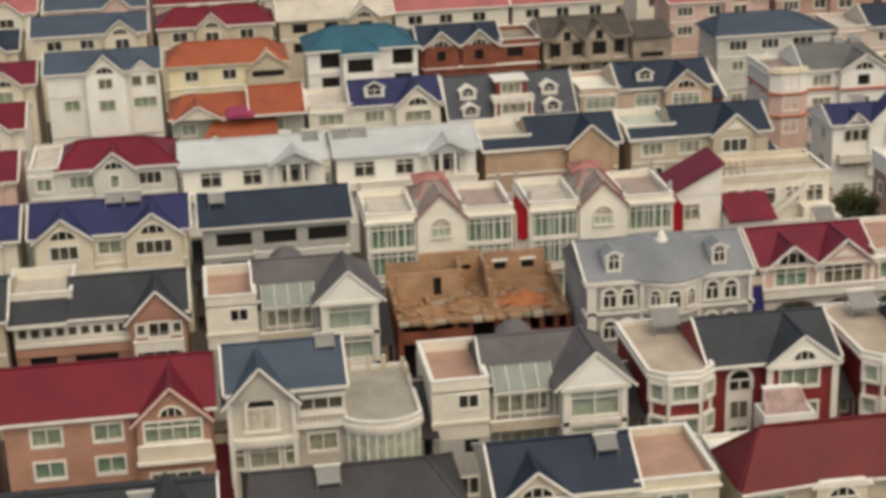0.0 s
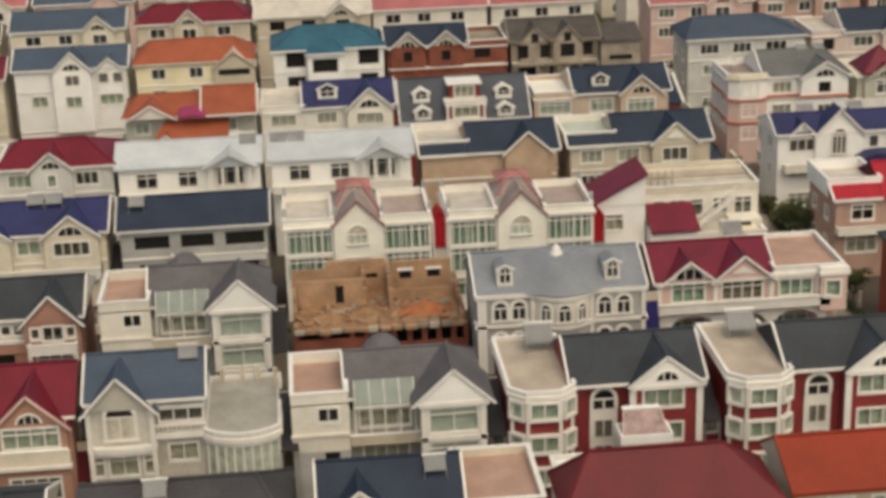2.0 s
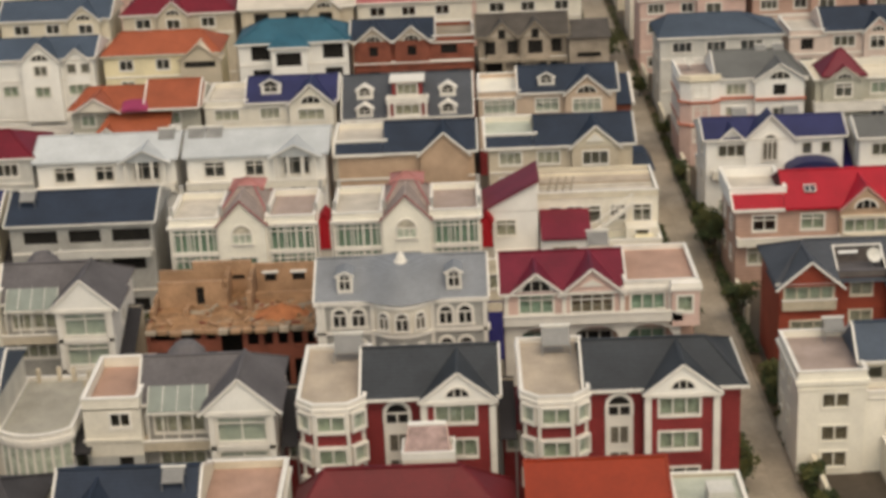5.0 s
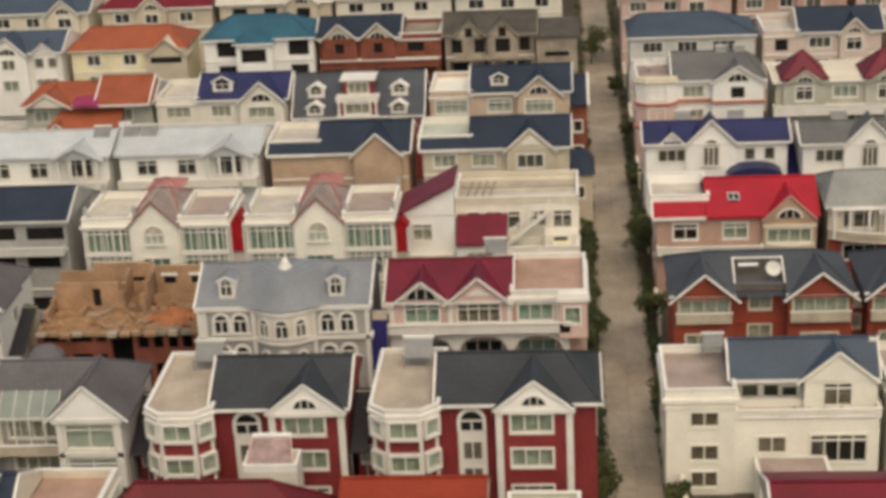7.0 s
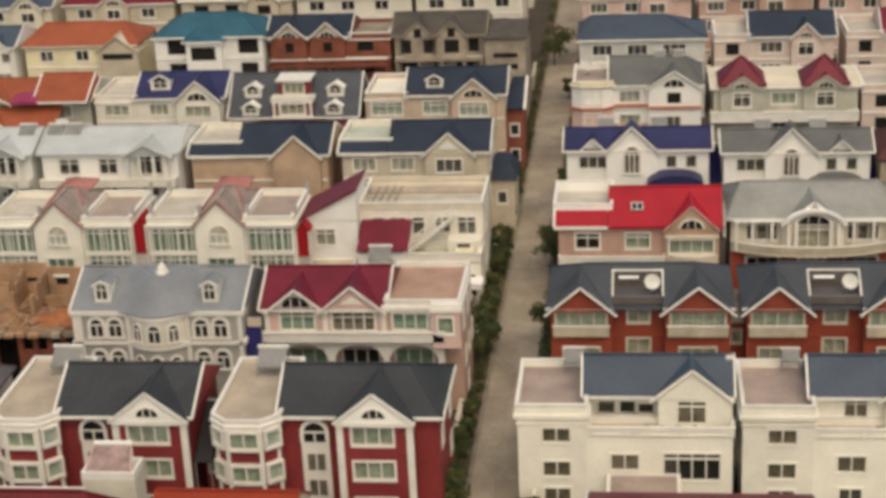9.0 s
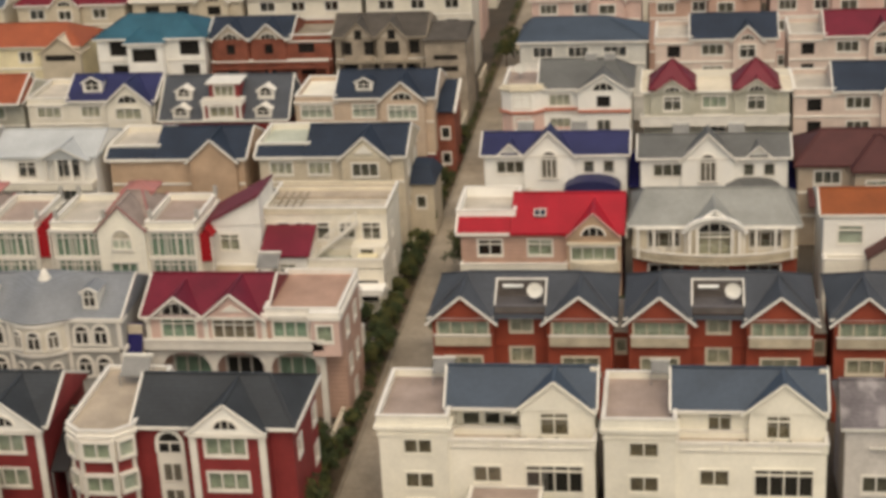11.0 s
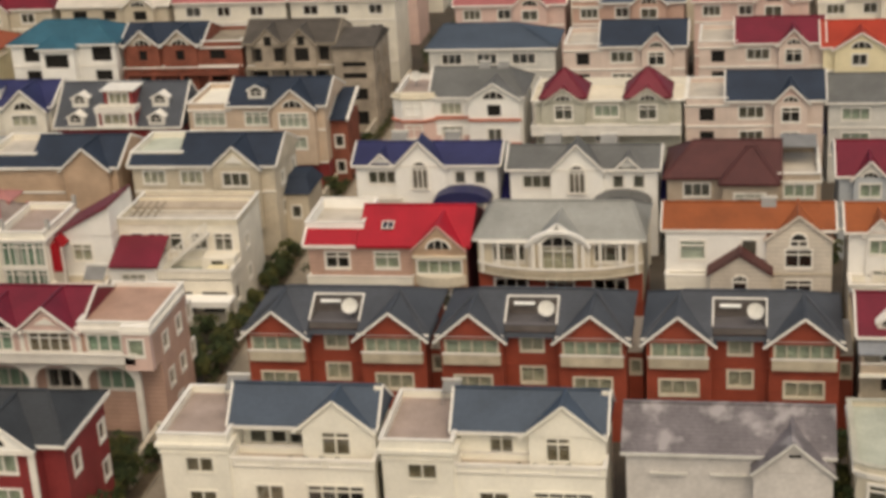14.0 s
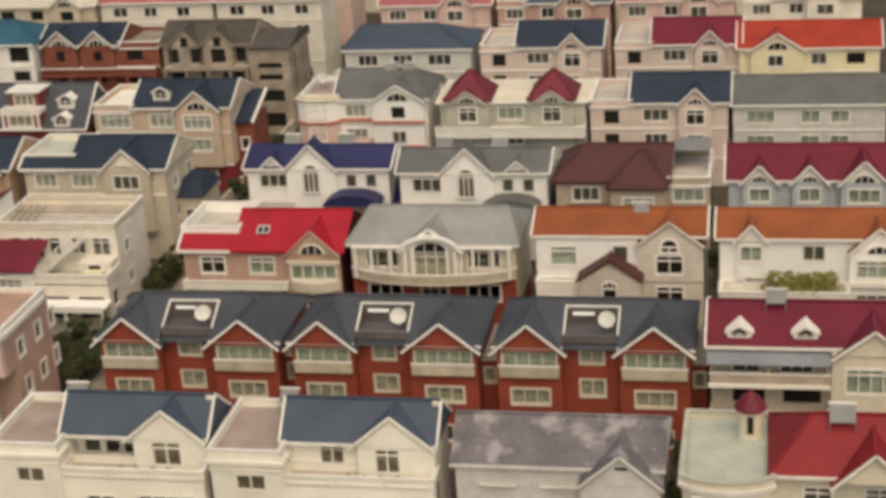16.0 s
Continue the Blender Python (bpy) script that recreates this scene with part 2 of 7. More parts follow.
# ---- mesh building ----
class Mesh:
    """Collects the faces of one part."""

    def __init__(self):
        self.v, self.f = [], []

    def face(self, *pts):
        i = len(self.v)
        self.v += [tuple(p) for p in pts]
        self.f.append(tuple(range(i, i + len(pts))))

    def solid(self, low, top):
        """A closed solid between two rings of points of equal length, both anticlockwise from above."""
        k, i = len(low), len(self.v)
        self.v += [tuple(p) for p in low] + [tuple(p) for p in top]
        self.f.append(tuple(i + j for j in reversed(range(k))))
        self.f.append(tuple(i + k + j for j in range(k)))
        for j in range(k):
            a, b = j, (j + 1) % k
            self.f.append((i + a, i + b, i + k + b, i + k + a))

    def sweep(self, rings):
        """One connected moulding through a row of four-cornered sections."""
        i = len(self.v)
        self.v += [tuple(p) for ring in rings for p in ring]
        for n in range(len(rings) - 1):
            a = i + 4 * n
            self.f += [(a + j, a + (j + 1) % 4, a + 4 + (j + 1) % 4, a + 4 + j) for j in range(4)]
        e = i + 4 * (len(rings) - 1)
        self.f += [(i + 3, i + 2, i + 1, i), (e, e + 1, e + 2, e + 3)]

    def box(self, x0, x1, y0, y1, z0, z1):
        self.solid([(x0, y0, z0), (x1, y0, z0), (x1, y1, z0), (x0, y1, z0)], [(x0, y0, z1), (x1, y0, z1), (x1, y1, z1), (x0, y1, z1)])

    def prism(self, pts, z0, z1):
        self.solid([(x, y, z0) for x, y in pts], [(x, y, z1) for x, y in pts])

    def beam(self, a, b, wide, high):
        """A straight bar of rectangular section from a to b."""
        a, b = Vector(a), Vector(b)
        d = (b - a).normalized()
        side = d.cross(Vector((0, 0, 1)))
        side = (side.normalized() if side.length > 1e-4 else Vector((1, 0, 0))) * wide / 2
        up = side.cross(d).normalized() * high / 2
        r = [(-1, -1), (1, -1), (1, 1), (-1, 1)]
        self.solid([a + side * i + up * j for i, j in r], [b + side * i + up * j for i, j in r])

    def tube(self, a, b, r, k=8, r2=None):
        a, b = Vector(a), Vector(b)
        d = (b - a).normalized()
        s = d.orthogonal().normalized()
        t = d.cross(s)
        ring = [(math.cos(2 * math.pi * i / k), math.sin(2 * math.pi * i / k)) for i in range(k)]
        r2 = r if r2 is None else r2
        self.solid([a + (s * c + t * q) * r for c, q in ring], [b + (s * c + t * q) * r2 for c, q in ring])


def part(name, m, material, parent=None, label="", where=None):
    me = bpy.data.meshes.new(name)
    me.from_pydata(m.v, [], m.f)
    me.materials.append(material)
    me.update()
    ob = new(name, me)
    if parent:
        ob.parent = parent
    if where:
        ob.location = where
    return tagged(ob, label)


def inset(pts, d):
    """A convex ring of points, anticlockwise, moved inwards by d."""
    out, k = [], len(pts)
    for i in range(k):
        p0, p1, p2 = Vector(pts[i - 1]), Vector(pts[i]), Vector(pts[(i + 1) % k])
        a, b = (p1 - p0).normalized(), (p2 - p1).normalized()
        na, nb = Vector((-a.y, a.x)), Vector((-b.y, b.x))
        bis = (na + nb)
        bis = bis / max(0.2, bis.length_squared) * 2
        out.append(tuple(p1 + bis * d))
    return out


def rect(u0, u1, v0, v1):
    return [(u0, v0), (u1, v0), (u1, v1), (u0, v1)]


def bow(u0, u1, v0, v1, proj, k=8):
    """A rectangle whose front bulges forward by proj."""
    arc = []
    for i in range(k + 1):
        s = i / k
        arc.append((u0 + (u1 - u0) * s, v0 - proj * math.sin(math.pi * s) ** 0.7))
    return arc + [(u1, v1), (u0, v1)]


def bay(u0, u1, v0, v1, proj):
    """A rectangle with a three-sided bay at the front."""
    c = (u1 - u0) * 0.24
    return [(u0, v0), (u0 + c, v0 - proj), (u1 - c, v0 - proj), (u1, v0), (u1, v1), (u0, v1)]


def leaves(m, c, r, n, rnd, size):
    """A loose clump of leaf blades round c."""
    for _ in range(n):
        a, b = rnd.uniform(0, 2 * math.pi), math.acos(rnd.uniform(-0.3, 1))
        q = r * rnd.uniform(0.55, 1.05)
        p = Vector((c[0] + q * math.cos(a) * math.sin(b), c[1] + q * math.sin(a) * math.sin(b), c[2] + q * 0.9 * math.cos(b)))
        d = Vector((rnd.uniform(-1, 1), rnd.uniform(-1, 1), rnd.uniform(-0.6, 0.6))).normalized() * size
        s = d.orthogonal().normalized() * size * 0.55
        m.face(p - d, p - s * 0.9, p + d, p + s * 0.9)


def lattice(at, xs, zs, d0, d1):
    """A window frame in one piece: bars between every other pair of lines, openings between the rest."""
    m, index = Mesh(), {}

    def vert(i, j, k):
        if (i, j, k) not in index:
            index[i, j, k] = len(m.v)
            m.v.append(at(xs[i], (d0, d1)[k], zs[j]))
        return index[i, j, k]

    def full(i, j):
        return 0 <= i < len(xs) - 1 and 0 <= j < len(zs) - 1 and not (i % 2 and j % 2)

    for i in range(len(xs) - 1):
        for j in range(len(zs) - 1):
            if not full(i, j):
                continue
            for k in (0, 1):
                m.f.append((vert(i, j, k), vert(i + 1, j, k), vert(i + 1, j + 1, k), vert(i, j + 1, k)))
            for p, q, e, f in (((i - 1), j, (i, j), (i, j + 1)), (i + 1, j, (i + 1, j), (i + 1, j + 1)), (i, j - 1, (i, j), (i + 1, j)), (i, j + 1, (i, j + 1), (i + 1, j + 1))):
                if not full(p, q):
                    m.f.append((vert(*e, 0), vert(*f, 0), vert(*f, 1), vert(*e, 1)))
    return m


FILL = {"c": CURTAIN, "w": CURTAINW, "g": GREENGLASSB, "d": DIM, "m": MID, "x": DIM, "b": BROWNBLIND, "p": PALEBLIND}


class House:
    """One house: u runs along its front from its west end, v from its front backwards, z up."""

    def __init__(self, x, y, label, frame_colour=None, fine=True, group=""):
        self.e = new("house")
        self.e.location = (x, y, 0)
        tagged(self.e, label, "house", group)
        self.fr, self.fine = frame_colour or TRIM, fine

    def add(self, name, m, material, label="", parent=None):
        return part(name, m, material, parent or self.e, label)

    def box(self, name, u0, u1, v0, v1, z0, z1, material, label=""):
        m = Mesh()
        m.box(u0, u1, v0, v1, z0, z1)
        return self.add(name, m, material, label)

    # -- walls with openings
    def block(self, u0, u1, v0, v1, z0, z1, material, F=(), L=(), R=(), surround=None, label=""):
        m = Mesh()
        sides = (
            (F, u0, u1, lambda a, d, z: (a, v0 - d, z)),
            (L, -v1, -v0, lambda a, d, z: (u0 - d, -a, z)),
            (R, v0, v1, lambda a, d, z: (u1 + d, a, z)),
        )
        for wins, a0, a1, at in sides:
            holes = [(w[0] - w[2] / 2, w[0] + w[2] / 2, w[1], w[1] + w[3]) for w in wins]
            if at is sides[1][3]:
                holes = [(-h1, -h0, z, q) for h0, h1, z, q in holes]
            xs = sorted({a0, a1, *(h for q in holes for h in q[:2] if a0 < h < a1)})
            zs = sorted({z0, z1, *(h for q in holes for h in q[2:] if z0 < h < z1)})
            for i in range(len(xs) - 1):
                for j in range(len(zs) - 1):
                    cx, cz = (xs[i] + xs[i + 1]) / 2, (zs[j] + zs[j + 1]) / 2
                    if any(h[0] < cx < h[1] and h[2] < cz < h[3] for h in holes):
                        continue
                    m.face(at(xs[i], 0, zs[j]), at(xs[i + 1], 0, zs[j]), at(xs[i + 1], 0, zs[j + 1]), at(xs[i], 0, zs[j + 1]))
            for (a, b, c, d), w in zip(holes, wins):
                k = -0.3
                m.face(at(a, 0, c), at(a, k, c), at(a, k, d), at(a, 0, d))
                m.face(at(b, k, c), at(b, 0, c), at(b, 0, d), at(b, k, d))
                m.face(at(a, 0, c), at(b, 0, c), at(b, k, c), at(a, k, c))
                m.face(at(a, k, d), at(b, k, d), at(b, 0, d), at(a, 0, d))
                self.window(at, a, b, c, d, w[4] if len(w) > 4 else "c", surround)
        m.face((u1, v1, z0), (u0, v1, z0), (u0, v1, z1), (u1, v1, z1))
        m.face((u0, v0, z1), (u1, v0, z1), (u1, v1, z1), (u0, v1, z1))
        return self.add("wall", m, material, label)

    def window(self, at, a, b, c, d, style, surround=None):
        """The window in an opening from a to b and from c to d; style: what shows behind the glass, then A for an arched head, N for a bare opening."""
        fill, bare, arch = FILL[style[0]], "N" in style, "A" in style
        inner = Mesh()
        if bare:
            # flat sheet painted with the darkness of the room behind
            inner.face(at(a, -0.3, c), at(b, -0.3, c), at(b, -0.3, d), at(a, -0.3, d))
            self.add("window_opening", inner, fill, "unglazed window opening with interior shade painted dark")
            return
        s, t, w = 0.13, 0.05, b - a
        k = max(1, round(w / 0.95)) if "1" not in style else max(1, round(w / 1.9))
        xs = [a - s, a + t]
        for i in range(1, k):
            xs += [a + w * i / k - t, a + w * i / k + t]
        xs += [b - t, b + s]
        zs = [c - s - 0.05, c + t] + ([d - 0.5, d - 0.43] if d - c > 1.5 else []) + [d - t, d + s]
        m = lattice(at, xs, zs, -0.15, 0.07)
        frame_ob = self.add("window", m, surround or self.fr)
        # backing sheet behind the glass: fabric colours, or painted room shade for DIM and MID
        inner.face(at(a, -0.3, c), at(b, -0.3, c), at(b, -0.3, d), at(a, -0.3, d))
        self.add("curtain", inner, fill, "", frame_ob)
        panes = k if self.fine else 1
        for i in range(panes):
            g = Mesh()
            p, q = a + w * i / panes + t, a + w * (i + 1) / panes - t
            g.face(at(p, -0.13, c), at(q, -0.13, c), at(q, -0.13, d), at(p, -0.13, d))
            self.add("pane", g, PANE, "", frame_ob).visible_shadow = False
        if arch:
            self.fanlight(at, (a + b) / 2, w / 2, d + s - 0.02, fill if style[0] != "w" else DIM, frame_ob)

    def fanlight(self, at, mid, r, z, fill, parent=None, flat=0.85):
        """A half-round light over a window, with its moulding."""
        k = 10
        arc = [(math.cos(math.pi * i / k), math.sin(math.pi * i / k) * flat) for i in range(k + 1)]
        g = Mesh()
        g.face(*[at(mid + x * r, 0.02, z + y * r) for x, y in arc])
        self.add("fanlight", g, DIM, "dark half-round fanlight", parent)
        m = Mesh()
        o = 0.17
        m.sweep([[at(mid + x * r, 0.09, z + y * r), at(mid + x * (r + o), 0.09, z + y * (r + o)), at(mid + x * (r + o), -0.02, z + y * (r + o)), at(mid + x * r, -0.02, z + y * r)] for x, y in arc])
        head = self.add("arch_moulding", m, self.fr, "", parent)
        for x in (-0.33, 0.33):
            m = Mesh()
            q = math.sqrt(1 - x * x) * flat
            low = [at(mid + x * r - 0.04, 0.06, z), at(mid + x * r + 0.04, 0.06, z), at(mid + x * r + 0.04, 0.0, z), at(mid + x * r - 0.04, 0.0, z)]
            m.solid(low, [at(mid + x * r + (-0.04, 0.04, 0.04, -0.04)[i], (0.06, 0.06, 0, 0)[i], z + q * r) for i in range(4)])
            self.add("glazing_bar", m, self.fr, "", parent or head)

    def arched(self, at, mid, w, z0, zs, fill=None, head=None, o=0.2, sill=True, bars=2):
        """A tall round-headed window: pane, dark fanlight, proud moulding, glazing bars."""
        r, k = w / 2, 10
        arc = [(math.cos(math.pi * i / k), math.sin(math.pi * i / k)) for i in range(k + 1)]

        def plate(m, pts, d0, d1):
            m.solid([at(a, d0, z) for a, z in pts], [at(a, d1, z) for a, z in pts])

        m = Mesh()
        path = [(1, z0, 0)] + [(x, zs, y) for x, y in arc] + [(-1, z0, 0)]
        m.sweep([[at(mid + x * r, 0.14, z + y * r), at(mid + x * (r + o), 0.14, z + y * (r + o)), at(mid + x * (r + o), -0.02, z + y * (r + o)), at(mid + x * r, -0.02, z + y * r)] for x, z, y in path])
        ob = self.add("arched_window", m, self.fr)
        if sill:
            m = Mesh()
            plate(m, [(mid - r - o - 0.08, z0 - 0.2), (mid + r + o + 0.08, z0 - 0.2), (mid + r + o + 0.08, z0 - 0.005), (mid - r - o - 0.08, z0 - 0.005)], -0.02, 0.2)
            self.add("sill", m, self.fr, "", ob)
        g = Mesh()
        g.face(*[at(a, 0.03, z) for a, z in ((mid - r, z0), (mid + r, z0), (mid + r, zs), (mid - r, zs))])
        self.add("pane", g, fill or DIM, "", ob)
        g = Mesh()
        g.face(*[at(mid + x * r, 0.03, zs + y * r) for x, y in arc])
        self.add("fanlight", g, head or DIM, "dark half-round fanlight", ob)
        t = 0.06
        b = Mesh()
        plate(b, [(mid - r, zs - t), (mid + r, zs - t), (mid + r, zs + t), (mid - r, zs + t)], 0.02, 0.1)
        self.add("transom", b, self.fr, "", ob)
        for i in range(1, bars):
            x = mid - r + w * i / bars
            b = Mesh()
            plate(b, [(x - t, z0), (x + t, z0), (x + t, zs - t), (x - t, zs - t)], 0.02, 0.1)
            self.add("glazing_bar", b, self.fr, "", ob)
        return ob

    # -- roofs
    def roof(self, u0, u1, v0, v1, z, rise, material, hl=0.0, hr=0.0, vr=None, over=0.4, trim=None, verge=True, gap=None, ends=None):
        """A roof with its ridge along the front; verge: True, False or "R" for the east end alone; hl, hr: how far the ridge stops short at its ends (a hip), 0 for a gable end; gap: a stretch of the front slope left open for a roof deck."""
        trim = trim or TRIM
        vr = (v0 + v1) / 2 if vr is None else vr
        a, b, c, d = u0 - over, u1 + over, v0 - over, v1 + over
        p, q = a + hl, b - hr
        e, t = 0.16, z + rise
        m = Mesh()
        m.v = [(a, c, z), (b, c, z), (b, d, z), (a, d, z), (p, vr, t), (q, vr, t), (a, c, z - e), (b, c, z - e), (b, d, z - e), (a, d, z - e)]
        m.f = [(0, 1, 5, 4), (2, 3, 4, 5), (1, 2, 5), (3, 0, 4), (6, 9, 8, 7), (0, 6, 7, 1), (1, 7, 8, 2), (2, 8, 9, 3), (3, 9, 6, 0)]
        if gap:
            ga, gb = gap
            m.v += [(ga, c, z), (ga, vr, t), (gb, c, z), (gb, vr, t), (ga, c, z - e), (gb, c, z - e), (ga, vr, z - e), (gb, vr, z - e)]
            m.f = [(0, 10, 11, 4), (12, 1, 5, 13), (10, 14, 16, 11), (12, 13, 17, 15)] + [f for f in m.f[1:] if f != (0, 6, 7, 1)] + [(0, 6, 14, 10), (12, 15, 7, 1)]
        ob = self.add("roof", m, material)
        for ga, gb in ((a - 0.02, b + 0.02),) if not gap else ((a - 0.02, gap[0]), (gap[1], b + 0.02)):
            self.box("gutter", ga, gb, c - 0.09, c - 0.004, z - 0.2, z + 0.03, trim)
        cap = Mesh()
        cap.beam((p, vr, t + 0.02), (q, vr, t + 0.02), 0.28, 0.14)
        for end, h, corner in ((p, hl, a), (q, hr, b)):
            if h:
                cap.beam((end, vr, t + 0.02), (corner, c, z + 0.03), 0.22, 0.1)
                cap.beam((end, vr, t + 0.02), (corner, d, z + 0.03), 0.22, 0.1)
        self.add("ridge_cap", cap, material)
        if ends:
            for end, h, s in ((a, hl, -0.012), (b, hr, 0.012)):
                if not h:
                    w = Mesh()
                    w.face((end + s, c, z - e), (end + s, d, z - e), (end + s, vr, t))
                    self.add("gable_wall", w, ends)
        if verge:
            for end, h, s in ((a, hl, -1), (b, hr, 1)):
                if not h and (verge is True or s > 0):
                    w = Mesh()
                    w.beam((end, c - 0.05, z), (end, vr, t + 0.02), 0.15, 0.2)
                    w.beam((end, d + 0.05, z), (end, vr, t + 0.02), 0.15, 0.2)
                    self.add("verge_board", w, trim)
        return ob

    def notch(self, u0, u1, vn, depth, z, rise, vr, roofm, floorm, wallm, up=0.15, over=0.4):
        """A roof terrace cut into the back of a roof: a low strip of the front slope, then a walled flat floor."""
        zn = z + rise * (vn + over) / (vr + over)
        m = Mesh()
        m.solid([(u0 - over, -over, z - 0.16), (u1, -over, z - 0.16), (u1, vn, z - 0.16), (u0 - over, vn, z - 0.16)], [(u0 - over, -over, z), (u1, -over, z), (u1, vn, zn), (u0 - over, vn, zn)])
        self.add("roof_strip", m, roofm)
        g = Mesh()
        g.box(u0 - over - 0.02, u1, -over - 0.1, -over - 0.004, z - 0.26, z + 0.05)
        g.beam((u0 - over, -over - 0.05, z), (u0 - over, vn, zn + 0.02), 0.2, 0.26)
        self.add("verge_board", g, TRIM)
        p = rect(u0 - over - 0.1, u1 + over + 0.05, vn, depth)
        m = Mesh()
        m.prism(inset(p, 0.05), z - 0.3, zn - 0.55)
        self.add("terrace_base", m, wallm)
        self.terrace(p, zn - 0.5, floorm, wallm, 0.5 + up, 0.22)

    def gable(self, uc, w, z, rise, v0, vb, roofm, wallm, over=0.35, trim=None, thick=0.3, board=0.18):
        """A cross gable that looks forward: pediment, two slopes back to vb, barge boards."""
        trim = trim or TRIM
        h = w / 2 + over
        drop = rise * over / (w / 2)
        f = v0 - over
        m = Mesh()
        m.v = [(uc - h, f, z - drop), (uc + h, f, z - drop), (uc, f, z + rise), (uc - h, vb, z - drop), (uc + h, vb, z - drop), (uc, vb, z + rise)]
        m.v += [(x, y, q - 0.16) for x, y, q in m.v]
        m.f = [(0, 2, 5, 3), (2, 1, 4, 5), (6, 9, 11, 8), (8, 11, 10, 7), (0, 6, 8, 2), (2, 8, 7, 1), (0, 3, 9, 6), (1, 7, 10, 4), (3, 5, 11, 9), (5, 4, 10, 11)]
        self.add("gable_roof", m, roofm)
        g = Mesh()
        g.solid([(uc - w / 2, v0 - 0.006, z - 0.02), (uc + w / 2, v0 - 0.006, z - 0.02), (uc, v0 - 0.006, z + rise - 0.2)],
                [(uc - w / 2, v0 + thick, z - 0.02), (uc + w / 2, v0 + thick, z - 0.02), (uc, v0 + thick, z + rise - 0.2)])
        self.add("pediment", g, wallm)
        b = Mesh()
        for s in (-1, 1):
            b.beam((uc + s * (h + 0.02), f - 0.05, z - drop - 0.02), (uc, f - 0.05, z + rise), 0.11, board)
        self.add("barge_board", b, trim)
        cap = Mesh()
        cap.beam((uc, f, z + rise + 0.02), (uc, vb, z + rise + 0.02), 0.24, 0.12)
        self.add("ridge_cap", cap, roofm)

    def dormer(self, uc, v, z, w=1.5, h=1.1, wallm=None, roofm=None, depth=2.2, style="d"):
        """A small roof window with a pitched hood, standing on the slope."""
        wallm = wallm or TRIM
        at = lambda a, d, q: (a, v - d, q)
        m = Mesh()
        m.box(uc - w / 2, uc + w / 2, v - 0.18, v + depth, z - 0.9, z + h)
        body = self.add("dormer", m, wallm, "white roof dormer")
        g = Mesh()
        r, o = 0.42 * w / 1.5, 0.16
        a, b, f = uc - w / 2 - o, uc + w / 2 + o, v - 0.22
        g.solid([(a, f, z + h - 0.06), (b, f, z + h - 0.06), (uc, f, z + h + r)], [(a, v + depth, z + h - 0.06), (b, v + depth, z + h - 0.06), (uc, v + depth, z + h + r)])
        self.add("dormer_hood", g, roofm or wallm, "", body)
        e = Mesh()
        for s in (-1, 1):
            e.beam((uc + s * (w / 2 + o), f - 0.05, z + h - 0.06), (uc, f - 0.05, z + h + r), 0.1, 0.2)
        self.add("dormer_trim", e, TRIM, "", body)
        q = Mesh()
        q.face(at(uc - w * 0.33, 0.235, z + 0.1), at(uc + w * 0.33, 0.235, z + 0.1), *[at(uc + w * 0.33 * math.cos(math.pi * i / 8), 0.235, z + h * 0.72 + w * 0.3 * math.sin(math.pi * i / 8)) for i in range(9)])
        self.add("dormer_pane", q, FILL[style[0]], "", body)
        x = Mesh()
        x.box(uc - 0.05, uc + 0.05, v - 0.29, v - 0.2, z + 0.15, z + h)
        x.box(uc - w * 0.4, uc + w * 0.4, v - 0.33, v - 0.2, z + 0.02, z + 0.12)
        x.box(uc - w * 0.33, uc + w * 0.33, v - 0.29, v - 0.2, z + h * 0.66, z + h * 0.74)
        self.add("dormer_bar", x, TRIM, "", body)

    # -- flat roofs, balconies, trim
    def terrace(self, pts, z, floorm, wallm, h=0.85, t=0.24, coping=True):
        m = Mesh()
        m.prism(inset(pts, t * 0.5), z - 0.02, z + 0.06)
        self.add("terrace_floor", m, floorm)
        self.ring("parapet", pts, z - 0.1, z + h, t, wallm)
        if coping:
            self.ring("coping", inset(pts, -0.06), z + h, z + h + 0.1, t + 0.1, TRIM)

    def ring(self, name, pts, z0, z1, t, material):
        m = Mesh()
        k, q = len(pts), inset(pts, t)
        m.v = [(*p, z) for ring, z in ((pts, z0), (pts, z1), (q, z1), (q, z0)) for p in ring]
        for i in range(k):
            j = (i + 1) % k
            m.f += [(i + a * k, j + a * k, j + b * k, i + b * k) for a, b in ((0, 1), (1, 2), (2, 3), (3, 0))]
        self.add(name, m, material)

    def cornice(self, pts, z, h=0.3, out=0.25, material=None):
        m = Mesh()
        m.prism(inset(pts, -out), z, z + h * 0.55)
        m.prism(inset(pts, -out * 0.5), z - h * 0.45, z)
        self.add("cornice", m, material or TRIM)

    def band(self, u0, u1, v, z, h=0.22, out=0.12, material=None):
        return self.box("string_course", u0, u1, v - out, v + 0.02, z, z + h, material or TRIM)

    def pilaster(self, u, v, z0, z1, w=0.45, out=0.16, material=None):
        m = Mesh()
        m.box(u - w / 2, u + w / 2, v - out, v + 0.02, z0, z1)
        m.box(u - w / 2 - 0.08, u + w / 2 + 0.08, v - out - 0.08, v + 0.02, z1 - 0.25, z1 - 0.02)
        self.add("pilaster", m, material or TRIM)

